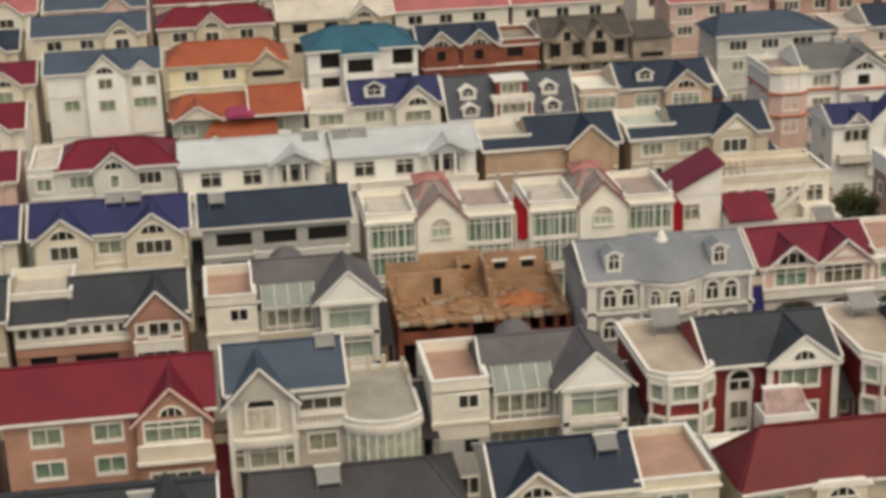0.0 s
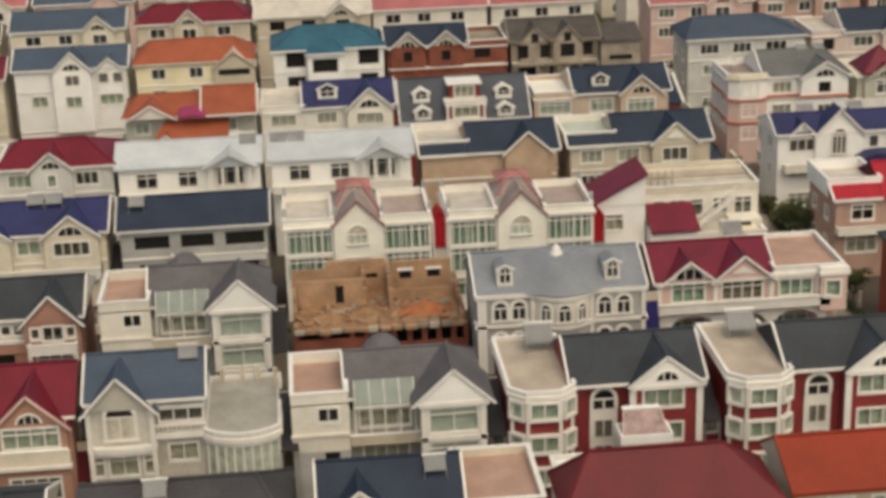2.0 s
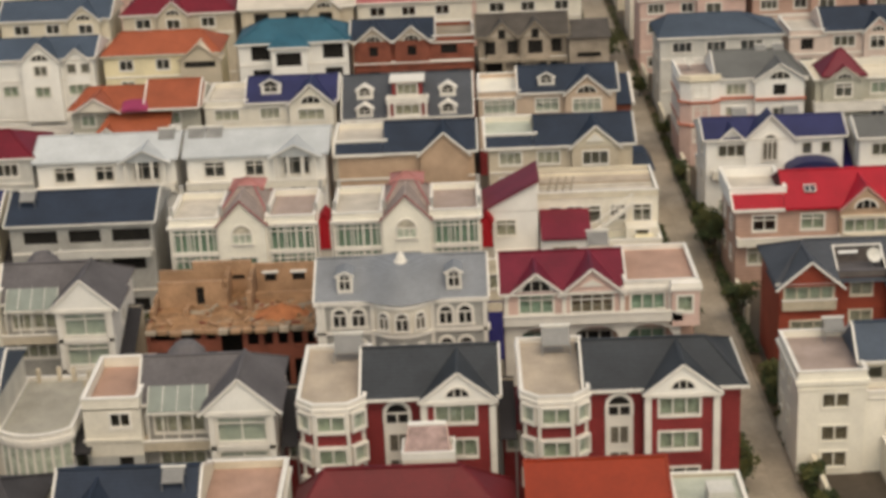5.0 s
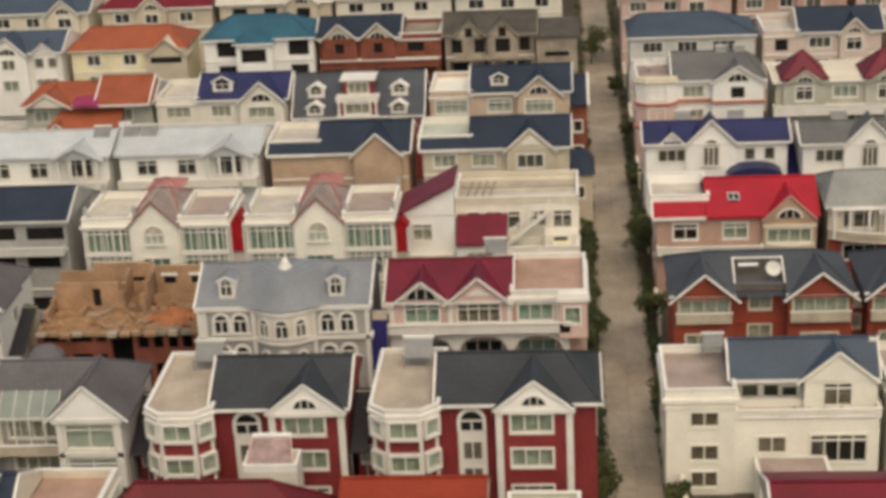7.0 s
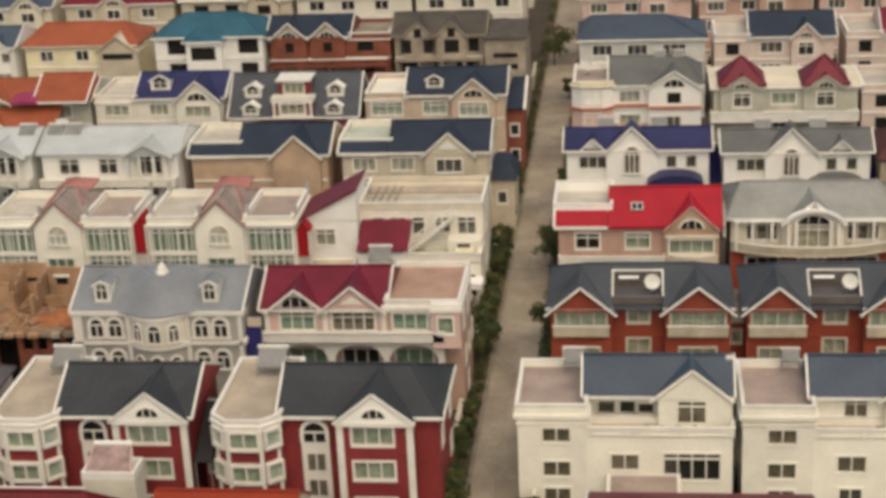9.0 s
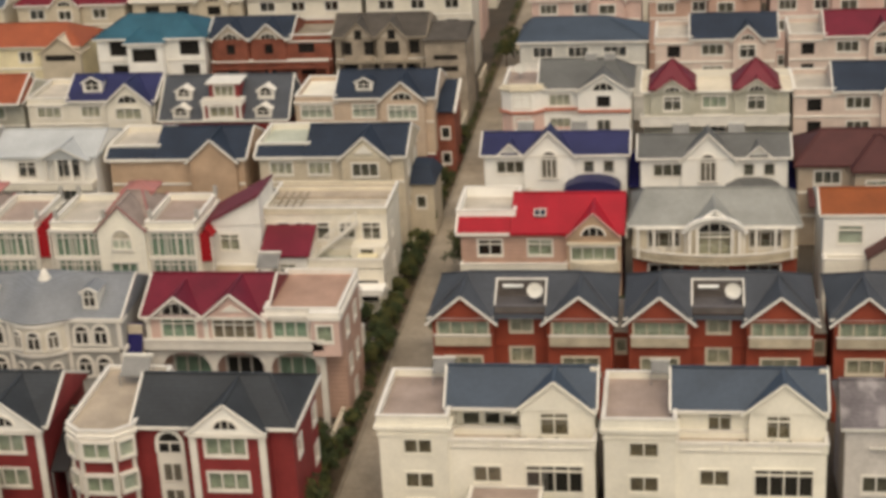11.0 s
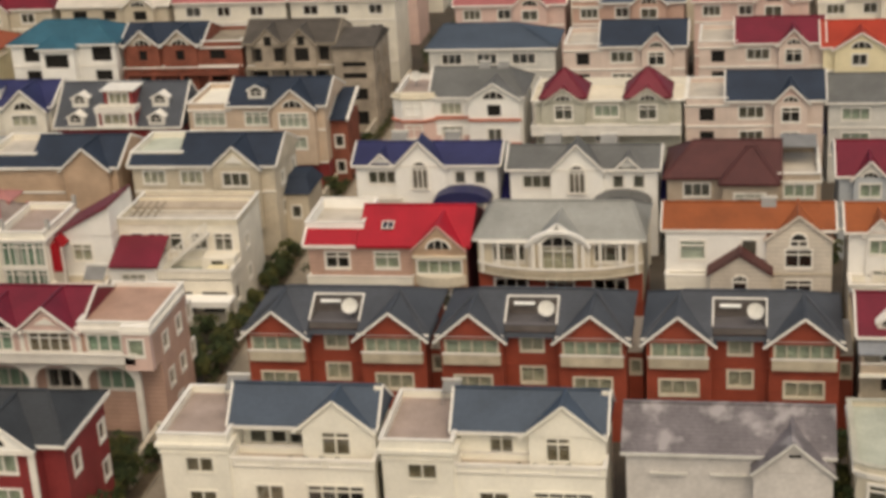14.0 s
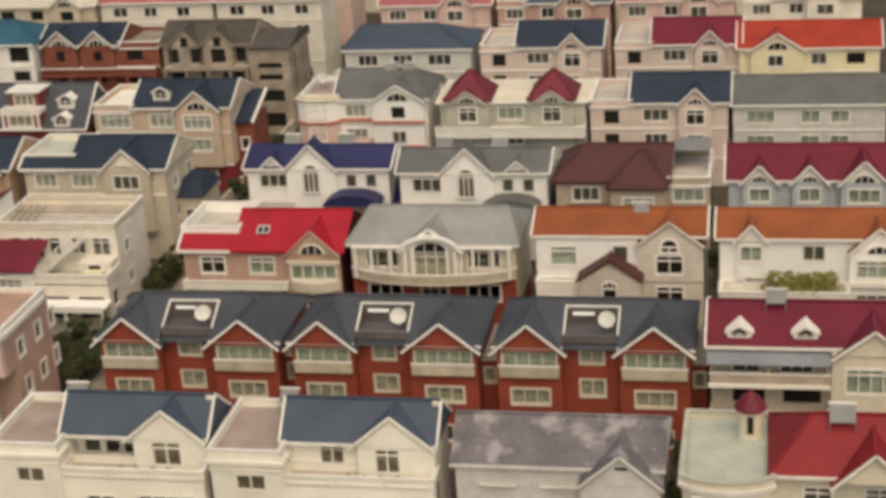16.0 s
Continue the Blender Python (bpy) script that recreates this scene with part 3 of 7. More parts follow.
    def balcony(self, u0, u1, v, z, proj=1.2, h=0.95, material=None, rail=False):
        material = material or TRIM
        m = Mesh()
        m.box(u0, u1, v - proj, v + 0.01, z - 0.18, z)
        slab = self.add("balcony", m, material)
        p = Mesh()
        if rail:
            n = max(3, int((u1 - u0) / 0.35))
            for i in range(n + 1):
                x = u0 + 0.08 + (u1 - u0 - 0.16) * i / n
                b = Mesh()
                b.box(x - 0.05, x + 0.05, v - proj + 0.06, v - proj + 0.16, z, z + h)
                self.add("baluster", b, material, "", slab)
            for x in (u0, u1 - 0.16):
                b = Mesh()
                b.box(x, x + 0.16, v - proj + 0.17, v, z, z + h)
                self.add("side_parapet", b, material, "", slab)
        else:
            p.box(u0, u1, v - proj, v - proj + 0.16, z, z + h)
            p.box(u0, u0 + 0.16, v - proj + 0.16, v, z, z + h)
            p.box(u1 - 0.16, u1, v - proj + 0.16, v, z, z + h)
            self.add("parapet", p, material, "", slab)
        c = Mesh()
        c.box(u0 - 0.06, u1 + 0.06, v - proj - 0.06, v - proj + 0.24, z + h, z + h + 0.1)
        self.add("handrail", c, TRIM, "", slab)

    def arcade(self, u0, u1, v, z0, z1, arches, material, thick=0.4):
        """A wall strip carried by flat arches: (middle, half width, height of the springing, rise)."""
        m = Mesh()
        edge = u0
        for mid, r, zs, up in arches:
            m.box(edge, mid - r, v, v + thick, z0, z1)
            k = 10
            for i in range(k):
                x0, x1 = mid - r + 2 * r * i / k, mid - r + 2 * r * (i + 1) / k
                h0, h1 = (zs + up * math.sqrt(max(0, 1 - ((x - mid) / r) ** 2)) for x in (x0, x1))
                m.solid([(x0, v, h0), (x1, v, h1), (x1, v + thick, h1), (x0, v + thick, h0)], [(x0, v, z1), (x1, v, z1), (x1, v + thick, z1), (x0, v + thick, z1)])
            edge = mid + r
        m.box(edge, u1, v, v + thick, z0, z1)
        self.add("arcade", m, material, "white arcade of flat arches")

    def chimney(self, u, v, z0, z1, w=0.7, material=None):
        m = Mesh()
        m.box(u - w / 2, u + w / 2, v - w / 2, v + w / 2, z0, z1)
        m.box(u - w / 2 - 0.1, u + w / 2 + 0.1, v - w / 2 - 0.1, v + w / 2 + 0.1, z1, z1 + 0.15)
        self.add("chimney", m, material or WHITE)


def heater(x, y, z, label="solar water heater on the roof", s=1.0, plain=False):
    """A solar water heater: slanting tube collector, frame, round tank on top."""
    e = new("solar_water_heater")
    e.location = (x, y, z)
    tagged(e, label, "water heater", "roof heaters")
    w, d, h = 0.95 * s, 1.2 * s, 0.95 * s
    m = Mesh()
    m.solid([(-w, -d, 0.12), (w, -d, 0.12), (w, 0, h), (-w, 0, h)], [(-w, -d, 0.2), (w, -d, 0.2), (w, 0, h + 0.08), (-w, 0, h + 0.08)])
    part("collector", m, DULL if plain else COLLECTOR, e)
    m = Mesh()
    m.tube((-w - 0.1, 0.12, h + 0.15), (w + 0.1, 0.12, h + 0.15), (0.14 if plain else 0.24) * s, 10)
    part("tank", m, PALEGREY if plain else TANK, e)
    for a in (-w, w):
        for b, t in ((-d, 0.12), (0.1, h)):
            m = Mesh()
            m.box(a - 0.03, a + 0.03, b - 0.03, b + 0.03, -0.9, t)
            part("leg", m, METAL, e)
    return e


# ---- ground, street ----
def sheet(name, x0, x1, y0, y1, z0, z1, material, label, category):
    m = Mesh()
    m.box(x0, x1, y0, y1, z0, z1)
    return tagged(part(name, m, material), label, category, "", "structure")


sheet("ground", -3000, 3000, -600, 4000, -1.0, 0.0, GROUND, "grey-brown ground and courtyard paving, darkened for shaded gaps", "ground")
STREET = (9.0, 13.0)
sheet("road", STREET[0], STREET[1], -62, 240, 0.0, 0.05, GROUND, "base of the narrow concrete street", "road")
slabs = bpy.data.objects["road"]
slab_mesh = Mesh()
slab_mesh.box(0.008, 1.992, 0.012, 4.988, 0, 0.05)
first = None
for k in range(60):
    for side in (0, 1):
        if first is None:
            first = part("concrete_slab", slab_mesh, ROAD, slabs, "", (STREET[0] + 2 * side, -62 + 5 * k, 0.054))
        else:
            o = new("concrete_slab", first.data)
            o.parent, o.location = slabs, (STREET[0] + 2 * side, -62 + 5 * k, 0.054)
for nm, a, b in (("kerb_west", 8.72, 8.97), ("kerb_east", 13.03, 13.28)):
    sheet(nm, a, b, -62, 240, 0.0, 0.16, CONCRETE, "low concrete kerb beside the street", "kerb")
for nm, a, b in (("verge_west", 7.46, 8.7), ("verge_east", 13.3, 14.28)):
    sheet(nm, a, b, -62, 240, 0.0, 0.1, SOIL, "bare brown soil strip between kerb and courtyard wall", "verge")


def villa(x0, x1, y, label, wall, roofm, eave=9.7, rise=2.1, depth=9.0, terrace=None, gables=(), hip=(0, 0), dormers=(), top=(), mid=(), low=None, style="c",
          wall2=None, floorm=None, belt=True, fine=False, sides="", pediment=None, balc=None, vr=4.1, trim=None):
    """A three-storey villa: terrace (side, width), cross gables (u, width, rise, how far forward), window middles on each floor."""
    h = House(x0, y, label, fine=fine)
    w = x1 - x0
    tl = terrace[1] if terrace and terrace[0] == "L" else 0
    tr = terrace[1] if terrace and terrace[0] == "R" else 0
    wall2 = wall2 or wall

    def lay(items, z, hh):
        return [(i, z, 1.7, hh, style) if not isinstance(i, tuple) else (i[0], z - (0.3 if len(i) > 3 else 0), i[1], i[3] if len(i) > 3 else hh, i[2] if len(i) > 2 else style) for i in items]

    def inside(i, a, b):
        c = i if not isinstance(i, tuple) else i[0]
        return a < c < b

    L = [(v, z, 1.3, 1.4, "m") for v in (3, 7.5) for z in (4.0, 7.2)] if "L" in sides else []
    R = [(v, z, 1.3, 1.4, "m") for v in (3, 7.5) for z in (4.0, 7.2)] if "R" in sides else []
    u0, u1 = tl, w - tr
    zt = eave - 0.35
    h.block(u0, u1, 0, depth, 3.3, eave, wall, lay([i for i in top if inside(i, u0, u1)], eave - 2.15, 1.4) + lay([i for i in mid if inside(i, u0, u1)], eave - 5.1, 1.45),
            L if not tl else [], R if not tr else [])
    h.block(0, w, 0.012, depth, 0, 3.29, wall2, lay(low if low is not None else mid, 0.95, 1.5))
    if terrace:
        a, b = (0, tl - 0.005) if tl else (w - tr + 0.005, w)
        h.block(a, b, 0, depth - 0.01, 3.3, zt, wall, lay([i for i in top if inside(i, a, b)], eave - 2.2, 1.35) + lay([i for i in mid if inside(i, a, b)], eave - 5.1, 1.45), L if tl else [], R if tr else [])
        h.terrace(rect(a + 0.01, b - 0.01, 0.01, depth - 0.02), zt, floorm or PALETILE, wall, 0.6)
        h.cornice(rect(a + 0.02, b - 0.02, 0.0, depth - 0.02), zt - 0.25, 0.25, 0.18)
    h.roof(u0, u1, 0, depth, eave, rise, roofm, hip[0], hip[1], vr, trim=trim, ends=wall)
    for g in gables:
        uc, gw, gr = g[:3]
        fwd = g[3] if len(g) > 3 else 0.8
        if fwd > 0.1:
            st = [w_ for w_ in top if inside(w_, uc - gw / 2, uc + gw / 2)]
            h.block(uc - gw / 2, uc + gw / 2, -fwd, 0.02, 3.3, eave, wall, lay(st, eave - 2.15, 1.4) + lay([i for i in mid if inside(i, uc - gw / 2, uc + gw / 2)], eave - 5.1, 1.45))
        h.gable(uc, gw, eave, gr, -fwd, (vr or depth / 2) * min(1.0, gr / rise) if gr <= rise else vr * 0.8, roofm, pediment or wall, trim=trim)
        if pediment is CONCRETE or trim is CONCRETE:
            # no hole in the gable: a near-black box paints the opening's shade
            h.box("gable_opening", uc - 0.5, uc + 0.5, -fwd - 0.02, -fwd + 0.1, eave - 0.25, eave + 1.0, DIM, "dark panel painted as an unglazed gable opening")
        elif gr > 1.3 and belt:
            h.fanlight(lambda a, d, z, f=fwd: (a, -f - d, z), uc, min(1.2, gw * 0.22), eave - 0.05, DIM, flat=0.75)
    for d in dormers:
        uc, f = d[:2]
        run = (vr or depth / 2) + 0.4
        h.dormer(uc, -0.4 + run * f, eave + rise * f + 0.15, *(d[2:] or (1.5, 0.8)), roofm=roofm)
    if belt:
        h.band(0.02, w - 0.02, 0, eave - 3.15)
        h.band(0.02, w - 0.02, 0.012, 3.2)
    if balc:
        for a, b, z, p in balc:
            h.balcony(a, b, 0, z, p)
    return h


# ---- second row from the front, west of the street: dark red villas, half-finished pair, blue villa ----
def red_white_villa(x, y, side_windows=False):
    h = House(x, y, "dark red villa with white bay and slate roof" + (" beside the street" if side_windows else ""), group="dark red villas")
    z = 10.5
    R = [(3.0, 7.2, 1.2, 1.5, "m"), (8.0, 7.2, 1.2, 1.5, "m"), (8.0, 4.0, 1.2, 1.5, "m")] if side_windows else []
    h.block(4.2, 9.0, 1.0, 9, 0, z, MAROONWALL)
    h.block(9.0, 14.6, 0, 9, 0, z, MAROONWALL, [(11.6, 8.55, 3.0, 1.45, "c"), (11.6, 5.75, 3.0, 1.45, "c"), (11.6, 2.6, 3.0, 1.6, "m")])
    # bay with terrace
    b = bay(0, 4.8, 0.2, 9.8, 1.1)
    m = Mesh()
    m.prism(b, 0, 10.45)
    h.add("bay_wall", m, MAROONWALL)
    for zz in (8.72, 6.0, 3.3):
        for i in range(3):
            p, q = Vector(b[i]), Vector(b[i + 1])
            d = (q - p).normalized()
            nrm = Vector((d.y, -d.x))
            at = lambda a, o, q2, p=p, d=d, nrm=nrm: (*(p + d * a + nrm * (o + 0.335)), q2)
            ln = (q - p).length
            s = Mesh()
            lo = [p + d * 0.16, q - d * 0.16]
            for k0, k1, z0, z1 in ((0.1, ln - 0.1, zz - 0.15, zz), (0.1, ln - 0.1, zz + 1.3, zz + 1.45), (0.1, 0.22, zz, zz + 1.3), (ln - 0.22, ln - 0.1, zz, zz + 1.3)):
                e = [p + d * k0 + nrm * 0.21, p + d * k1 + nrm * 0.21, p + d * k1, p + d * k0]
                s.solid([(*c, z0) for c in e], [(*c, z1) for c in e])
            h.add("bay_surround", s, TRIM)
            h.window(at, 0.22, ln - 0.22, zz, zz + 1.3, "p1" if i != 1 else "c")
    h.cornice(inset(b, -0.1), 10.37, 0.36, 0.2)
    h.terrace(inset(b, -0.15), 10.57, TANTILE, TRIM, 0.3, 0.2)
    for u in (0.12, 1.15, 3.62, 4.68):
        v = 0.2 if u in (0.12, 4.68) else -0.9
        h.pilaster(u, v, 0, 10.3, 0.24, 0.3)
    # arched stair window
    m = Mesh()
    m.box(6.15, 8.25, 0.86, 1.01, 3.4, 9.2)
    h.add("stair_panel", m, TRIM, "white panel round the stair windows")
    at = lambda a, d, q: (a, 0.84 - d, q)
    h.arched(at, 7.2, 1.6, 8.35, 9.15, DIM, DIM, 0.27, False)
    for z0, z1, f in ((6.0, 7.35, MID), (3.9, 5.2, MID)):
        g = Mesh()
        g.face((6.5, 0.84, z0), (7.9, 0.84, z0), (7.9, 0.84, z1), (6.5, 0.84, z1))
        w = h.add("stair_window", g, f)
        k = Mesh()
        for x in (6.46, 7.16, 7.86):
            k.box(x, x + 0.09, 0.78, 0.84, z0 - 0.08, z1 + 0.08)
        k.box(6.46, 7.95, 0.78, 0.84, z0 - 0.1, z0)
        h.add("glazing_bar", k, TRIM, "", w)
    for u in (9.25, 14.35):
        h.pilaster(u, 0, 0, z, 0.5, 0.2)
    h.band(4.8, 9.0, 1.0, z - 0.35, 0.4, 0.25)
    if side_windows:
        h.block(14.61, 16.3, 1.2, 9, 0, z, MAROONWALL, [], [], R)
        h.roof(4.9, 16.3, 0.8, 9, z + 0.1, 2.3, SLATE, 0, 2.6, 4.6)
        h.box("side_gutter", 16.7, 16.82, 0.3, 9.4, z - 0.16, z + 0.15, TRIM)
    else:
        h.roof(4.9, 14.6, 0.6, 9, z + 0.1, 2.3, SLATE, 0, 0, 4.6, ends=MAROONWALL)
    h.gable(11.8, 5.7, z + 0.05, 2.25, -0.35, 4.3, SLATE, BRIGHT, 0.1)
    h.box("pediment_base", 9.0, 14.75, -0.45, 0.0, z - 0.28, z + 0.02, TRIM)
    h.fanlight(lambda a, d, q: (a, -0.37 - d, q), 11.8, 0.82, z + 0.38, DIM)
    h.block(-1.5, -0.02, 2.0, 9.0, 0, 7.2, MAROONWALL, [(-0.75, 5.2, 0.9, 1.4, "c1")])
    return h


red_white_villa(-25.0, -22.5)
red_white_villa(-8.4, -22.5, side_windows=True)
heater(-21.7, -14.2, 11.3, s=1.15, plain=True)
heater(-5.5, -14.2, 11.3, s=1.15, plain=True)

ROSEGLASS = surface("rose_grey_sheet_glass", (0.33, 0.225, 0.205), 0.3, 1.4, 0.45)
# glazed stair porch in front of the first dark red villa
h = House(-17.4, -26.4, "white stair porch with sloping rose glass roof", fine=False)
h.block(0, 3.9, 0, 2.4, 0, 7.6, WHITE, [(2.0, 4.4, 1.6, 1.4, "m")])
h.ring("parapet", rect(0, 3.9, 0, 2.4), 7.6, 8.2, 0.16, BRIGHT)
h.block(0.6, 3.2, 1.97, 2.39, 7.0, 9.4, BRIGHT)
m = Mesh()
m.solid([(0.2, 0.25, 7.95), (3.6, 0.25, 7.95), (3.3, 1.95, 9.35), (0.55, 1.95, 9.35)], [(0.2, 0.25, 8.03), (3.6, 0.25, 8.03), (3.3, 1.95, 9.43), (0.55, 1.95, 9.43)])
h.add("glass_roof", m, ROSEGLASS, "rose-grey sloping glass roof")
m = Mesh()
for p, q in (((0.2, 0.23, 8.05), (0.55, 1.95, 9.48)), ((3.6, 0.23, 8.05), (3.3, 1.95, 9.48))):
    m.beam(p, q, 0.07, 0.08)
h.add("roof_bar", m, PALEPINK)
h.box("roof_edge", 0.5, 3.3, 1.88, 2.45, 9.41, 9.53, BRIGHT)


def tower_villa(x, y, low_wall, extra=""):
    h = House(x, y, "villa with white gabled tower and pink roof terrace" + extra, group="white tower villas")
    z = 10.3
    h.block(0, 4.3, 0.6, 9, 6.5, 10.4, WHITE, [(2.75, 8.9, 1.5, 1.15, "d")])
    h.block(0.01, 4.29, 0.62, 9, 0, 6.49, low_wall, [(2.9, 5.2, 1.1, 1.2, "dN"), (2.6, 1.8, 1.5, 1.5, "m")])
    h.box("string_course", -0.1, 4.3, 0.45, 0.6, 7.75, 8.0, WHITE)
    h.terrace(rect(0, 4.3, 0.6, 8.5), 10.4, PINKTILE, WHITE, 0.85)
    h.block(4.3, 9.6, 1.8, 9, 0, 9.2, low_wall, [(7.0, 7.75, 3.8, 1.4, "w"), (7.0, 5.0, 3.4, 1.6, "w")])
    h.block(9.6, 14.4, -0.5, 9, 0, z, TRIM, [(12.0, 7.9, 3.6, 2.0, "p1"), (12.0, 5.1, 3.6, 2.0, "p1"), (12.0, 2.2, 3.4, 1.9, "p1")], [], [(4.0, 7.2, 1.4, 1.5, "m")])
    h.band(9.5, 14.5, -0.5, 7.3, 0.35, 0.2)
    h.band(9.5, 14.5, -0.5, 4.45, 0.35, 0.2)
    for u in (9.8, 14.2):
        h.pilaster(u, -0.5, 0, z, 0.45, 0.2)
    h.gable(12.0, 6.0, z + 0.1, 2.75, -0.85, 4.6, TAUPE, BRIGHT, 0.1)
    h.box("pediment_base", 9.35, 14.65, -0.95, -0.48, z - 0.1, z + 0.24, TRIM)
    h.roof(4.4, 14.3, 1.9, 9, z, 2.5, TAUPE, 0, 2.5, 4.8)
    m = Mesh()
    for (r0, z0), (r1, z1) in zip(((1.7, 1.4), (1.4, 2.3), (0.8, 2.9)), ((1.4, 2.3), (0.8, 2.9), (0.1, 3.15))):
        m.tube((7.2, 6.2, z + z0), (7.2, 6.2, z + z1), r0, 14, r1)
    h.add("domed_roof", m, TAUPE, "rounded shingled dome behind the sunroom")
    # glazed sunroom roof and its balcony
    m = Mesh()
    m.solid([(4.7, 0.9, 9.85), (9.3, 0.9, 9.85), (9.3, 2.55, 11.2), (4.7, 2.55, 11.2)], [(4.7, 0.9, 9.93), (9.3, 0.9, 9.93), (9.3, 2.55, 11.28), (4.7, 2.55, 11.28)])
    h.add("sunroom_roof", m, SUNROOM, "green-tinted translucent sunroom roof")
    k = Mesh()
    for i in range(5):
        u = 4.75 + 1.125 * i
        k.beam((u, 0.88, 9.93), (u, 2.55, 11.3), 0.04, 0.05)
        k.box(u - 0.05, u + 0.05, 0.9, 1.0, 7.0, 9.82)
    k.box(4.65, 9.35, 0.84, 0.96, 9.68, 9.84)
    h.add("sunroom_frame", k, TRIM)
    h.balcony(4.35, 9.55, 1.8, 7.0, 1.3, 0.6, BEIGE)
    return h


SUNROOM = surface("translucent_green_sheet", (0.215, 0.24, 0.21), 0.25, 0.6, 0.15)
tower_villa(-41.3, -22.5, GREYWALL)
tower_villa(-57.4, -1.0, GREYWALL, " above bare concrete")
tagged(heater(-48.7, -18.5, 13.6, s=0.75, plain=True), "pale tank with grey collector on the steel blue ridge")

GREYFLOOR = surface("grey_beige_screed", (0.34, 0.32, 0.27), 0.85, 0.5, 0.2, 0.1)
h = House(-57.0, -22.5, "pale grey-beige villa with steel blue roof and round glazed sun porch")
h.block(0.8, 5.7, 0, 9, 0, 11.6, STONE, [(3.25, 6.0, 2.1, 1.7, "w"), (1.45, 6.0, 0.7, 1.6, "w"), (5.1, 6.0, 0.7, 1.6, "w"), (3.2, 2.6, 2.4, 1.8, "m")])
h.block(5.7, 9.4, 0.9, 9, 0, 11.6, STONE, [(7.6, 9.75, 3.2, 1.0, "m"), (7.6, 6.5, 2.1, 1.4, "w"), (7.6, 3.0, 2.1, 1.5, "m")])
h.arched(lambda a, d, q: (a, -d, q), 3.25, 2.0, 9.0, 10.75, CURTAINW, DIM, 0.26)
h.roof(1.0, 9.2, 0.6, 9, 11.85, 2.25, STEELBLUE, 0, 0, 4.2)
h.gable(3.25, 5.0, 11.35, 2.65, -0.15, 3.6, STEELBLUE, STONE)
for u in (0.95, 5.55):
    h.pilaster(u, 0, 0, 11.2, 0.35, 0.2)
pts = bow(0.7, 5.8, 0, 0.3, 0.7)
m = Mesh()
m.prism(pts, 8.05, 8.45)
m.prism(inset(pts, 0.1), 7.8, 8.05)
h.add("curved_band", m, TRIM, "white curved moulding across the gable front")
h.band(5.7, 9.4, 0.9, 8.55, 0.45, 0.5)
h.band(5.7, 9.4, 0.9, 10.9, 0.3, 0.35)
for i in range(11):
    h.box("baluster", 5.85 + 0.34 * i, 5.97 + 0.34 * i, 0.42, 0.54, 9.0, 9.55, TRIM)
h.box("handrail", 5.7, 9.4, 0.36, 0.6, 9.55, 9.68, TRIM)
pts = bow(9.42, 14.7, 0.4, 9.5, 1.2)
m = Mesh()
m.prism(pts, 0, 8.5)
h.add("porch_wall", m, CURTAIN, "curtained glazing of the round porch")
k = Mesh()
for i in range(0, 9):
    p = pts[i]
    k.box(p[0] - 0.09, p[0] + 0.09, p[1] - 0.09, p[1] + 0.09, 0, 8.5)
h.add("porch_mullion", k, TRIM)
m = Mesh()
m.prism(inset(pts, -0.05), 4.8, 5.3)
h.add("porch_band", m, TRIM)
h.cornice(pts, 8.4, 0.7, 0.3)
h.terrace(inset(pts, -0.2), 8.85, GREYFLOOR, TRIM, 0.3, 0.2)
for u, v in ((10.2, 9.1), (11.8, 9.3), (13.0, 9.2), (14.4, 8.4), (14.5, 6.6)):
    h.box("terrace_post", u, u + 0.3, v, v + 0.3, 8.9, 10.1, BEIGE)

h = House(-71.9, -22.5, "salmon tiled villa with crimson roof and a white-framed gable", fine=True)
h.block(0, 14.6, 0, 9, 0, 11.3, SALMON, [(2.9, 9.3, 2.1, 1.3, "c"), (7.2, 9.3, 2.0, 1.3, "c"), (2.9, 6.7, 2.1, 1.3, "g"), (7.2, 6.7, 2.0, 1.3, "g")], [], [(4, 7.5, 1.3, 1.5, "m")])
h.block(9.3, 14.4, -1.0, 0.02, 0, 11.1, SALMON, [(11.8, 9.2, 4.0, 1.6, "c"), (11.8, 5.0, 3.6, 1.8, "m")])
h.box("bay_apron", 9.2, 14.5, -1.35, -1.0, 7.9, 9.0, CREAM)
h.roof(0, 14.6, 0, 9, 11.3, 2.4, CRIMSON, 0, 0, 4.2, verge=False, ends=SALMON)
h.gable(11.8, 5.2, 11.0, 2.45, -1.0, 4.3, CRIMSON, SALMON, trim=PALEPINK)
h.fanlight(lambda a, d, q: (a, -1.0 - d, q), 11.8, 0.8, 11.2, DIM)
h.band(9.1, 14.6, -1.0, 7.65, 0.25, 0.5)
h.band(9.3, 14.4, -1.0, 9.0, 0.12, 0.4)

# ---- front row, seen from above: roofs and terraces ----
h = villa(-23.7, -9.8, -40.5, "maroon hip-roofed villa at the front of the estate", BEIGE, WINE, 10.2, 3.0, 5.3, hip=(2.3, 3.6), top=(2, 12), mid=(2, 12), trim=TRIM, vr=2.5)
for apex, side, foot in ((1.9, -0.42, 4.6), (10.7, 14.32, 8.6)):
    m = Mesh()
    p, q, r, t = (apex, 2.5, 13.27), (side, -1.0, 10.22), (foot, -0.42, 10.22), (side, 2.4, 10.22)
    m.face(p, q, r)
    m.face(p, t, q)
    m.face(q, t, r)
    m.face(p, r, t)
    h.add("wing_roof", m, WINE)
    m = Mesh()
    m.beam((side, -1.05, 10.15), (foot, -0.5, 10.15), 0.12, 0.16)
    h.add("wing_gutter", m, TRIM)
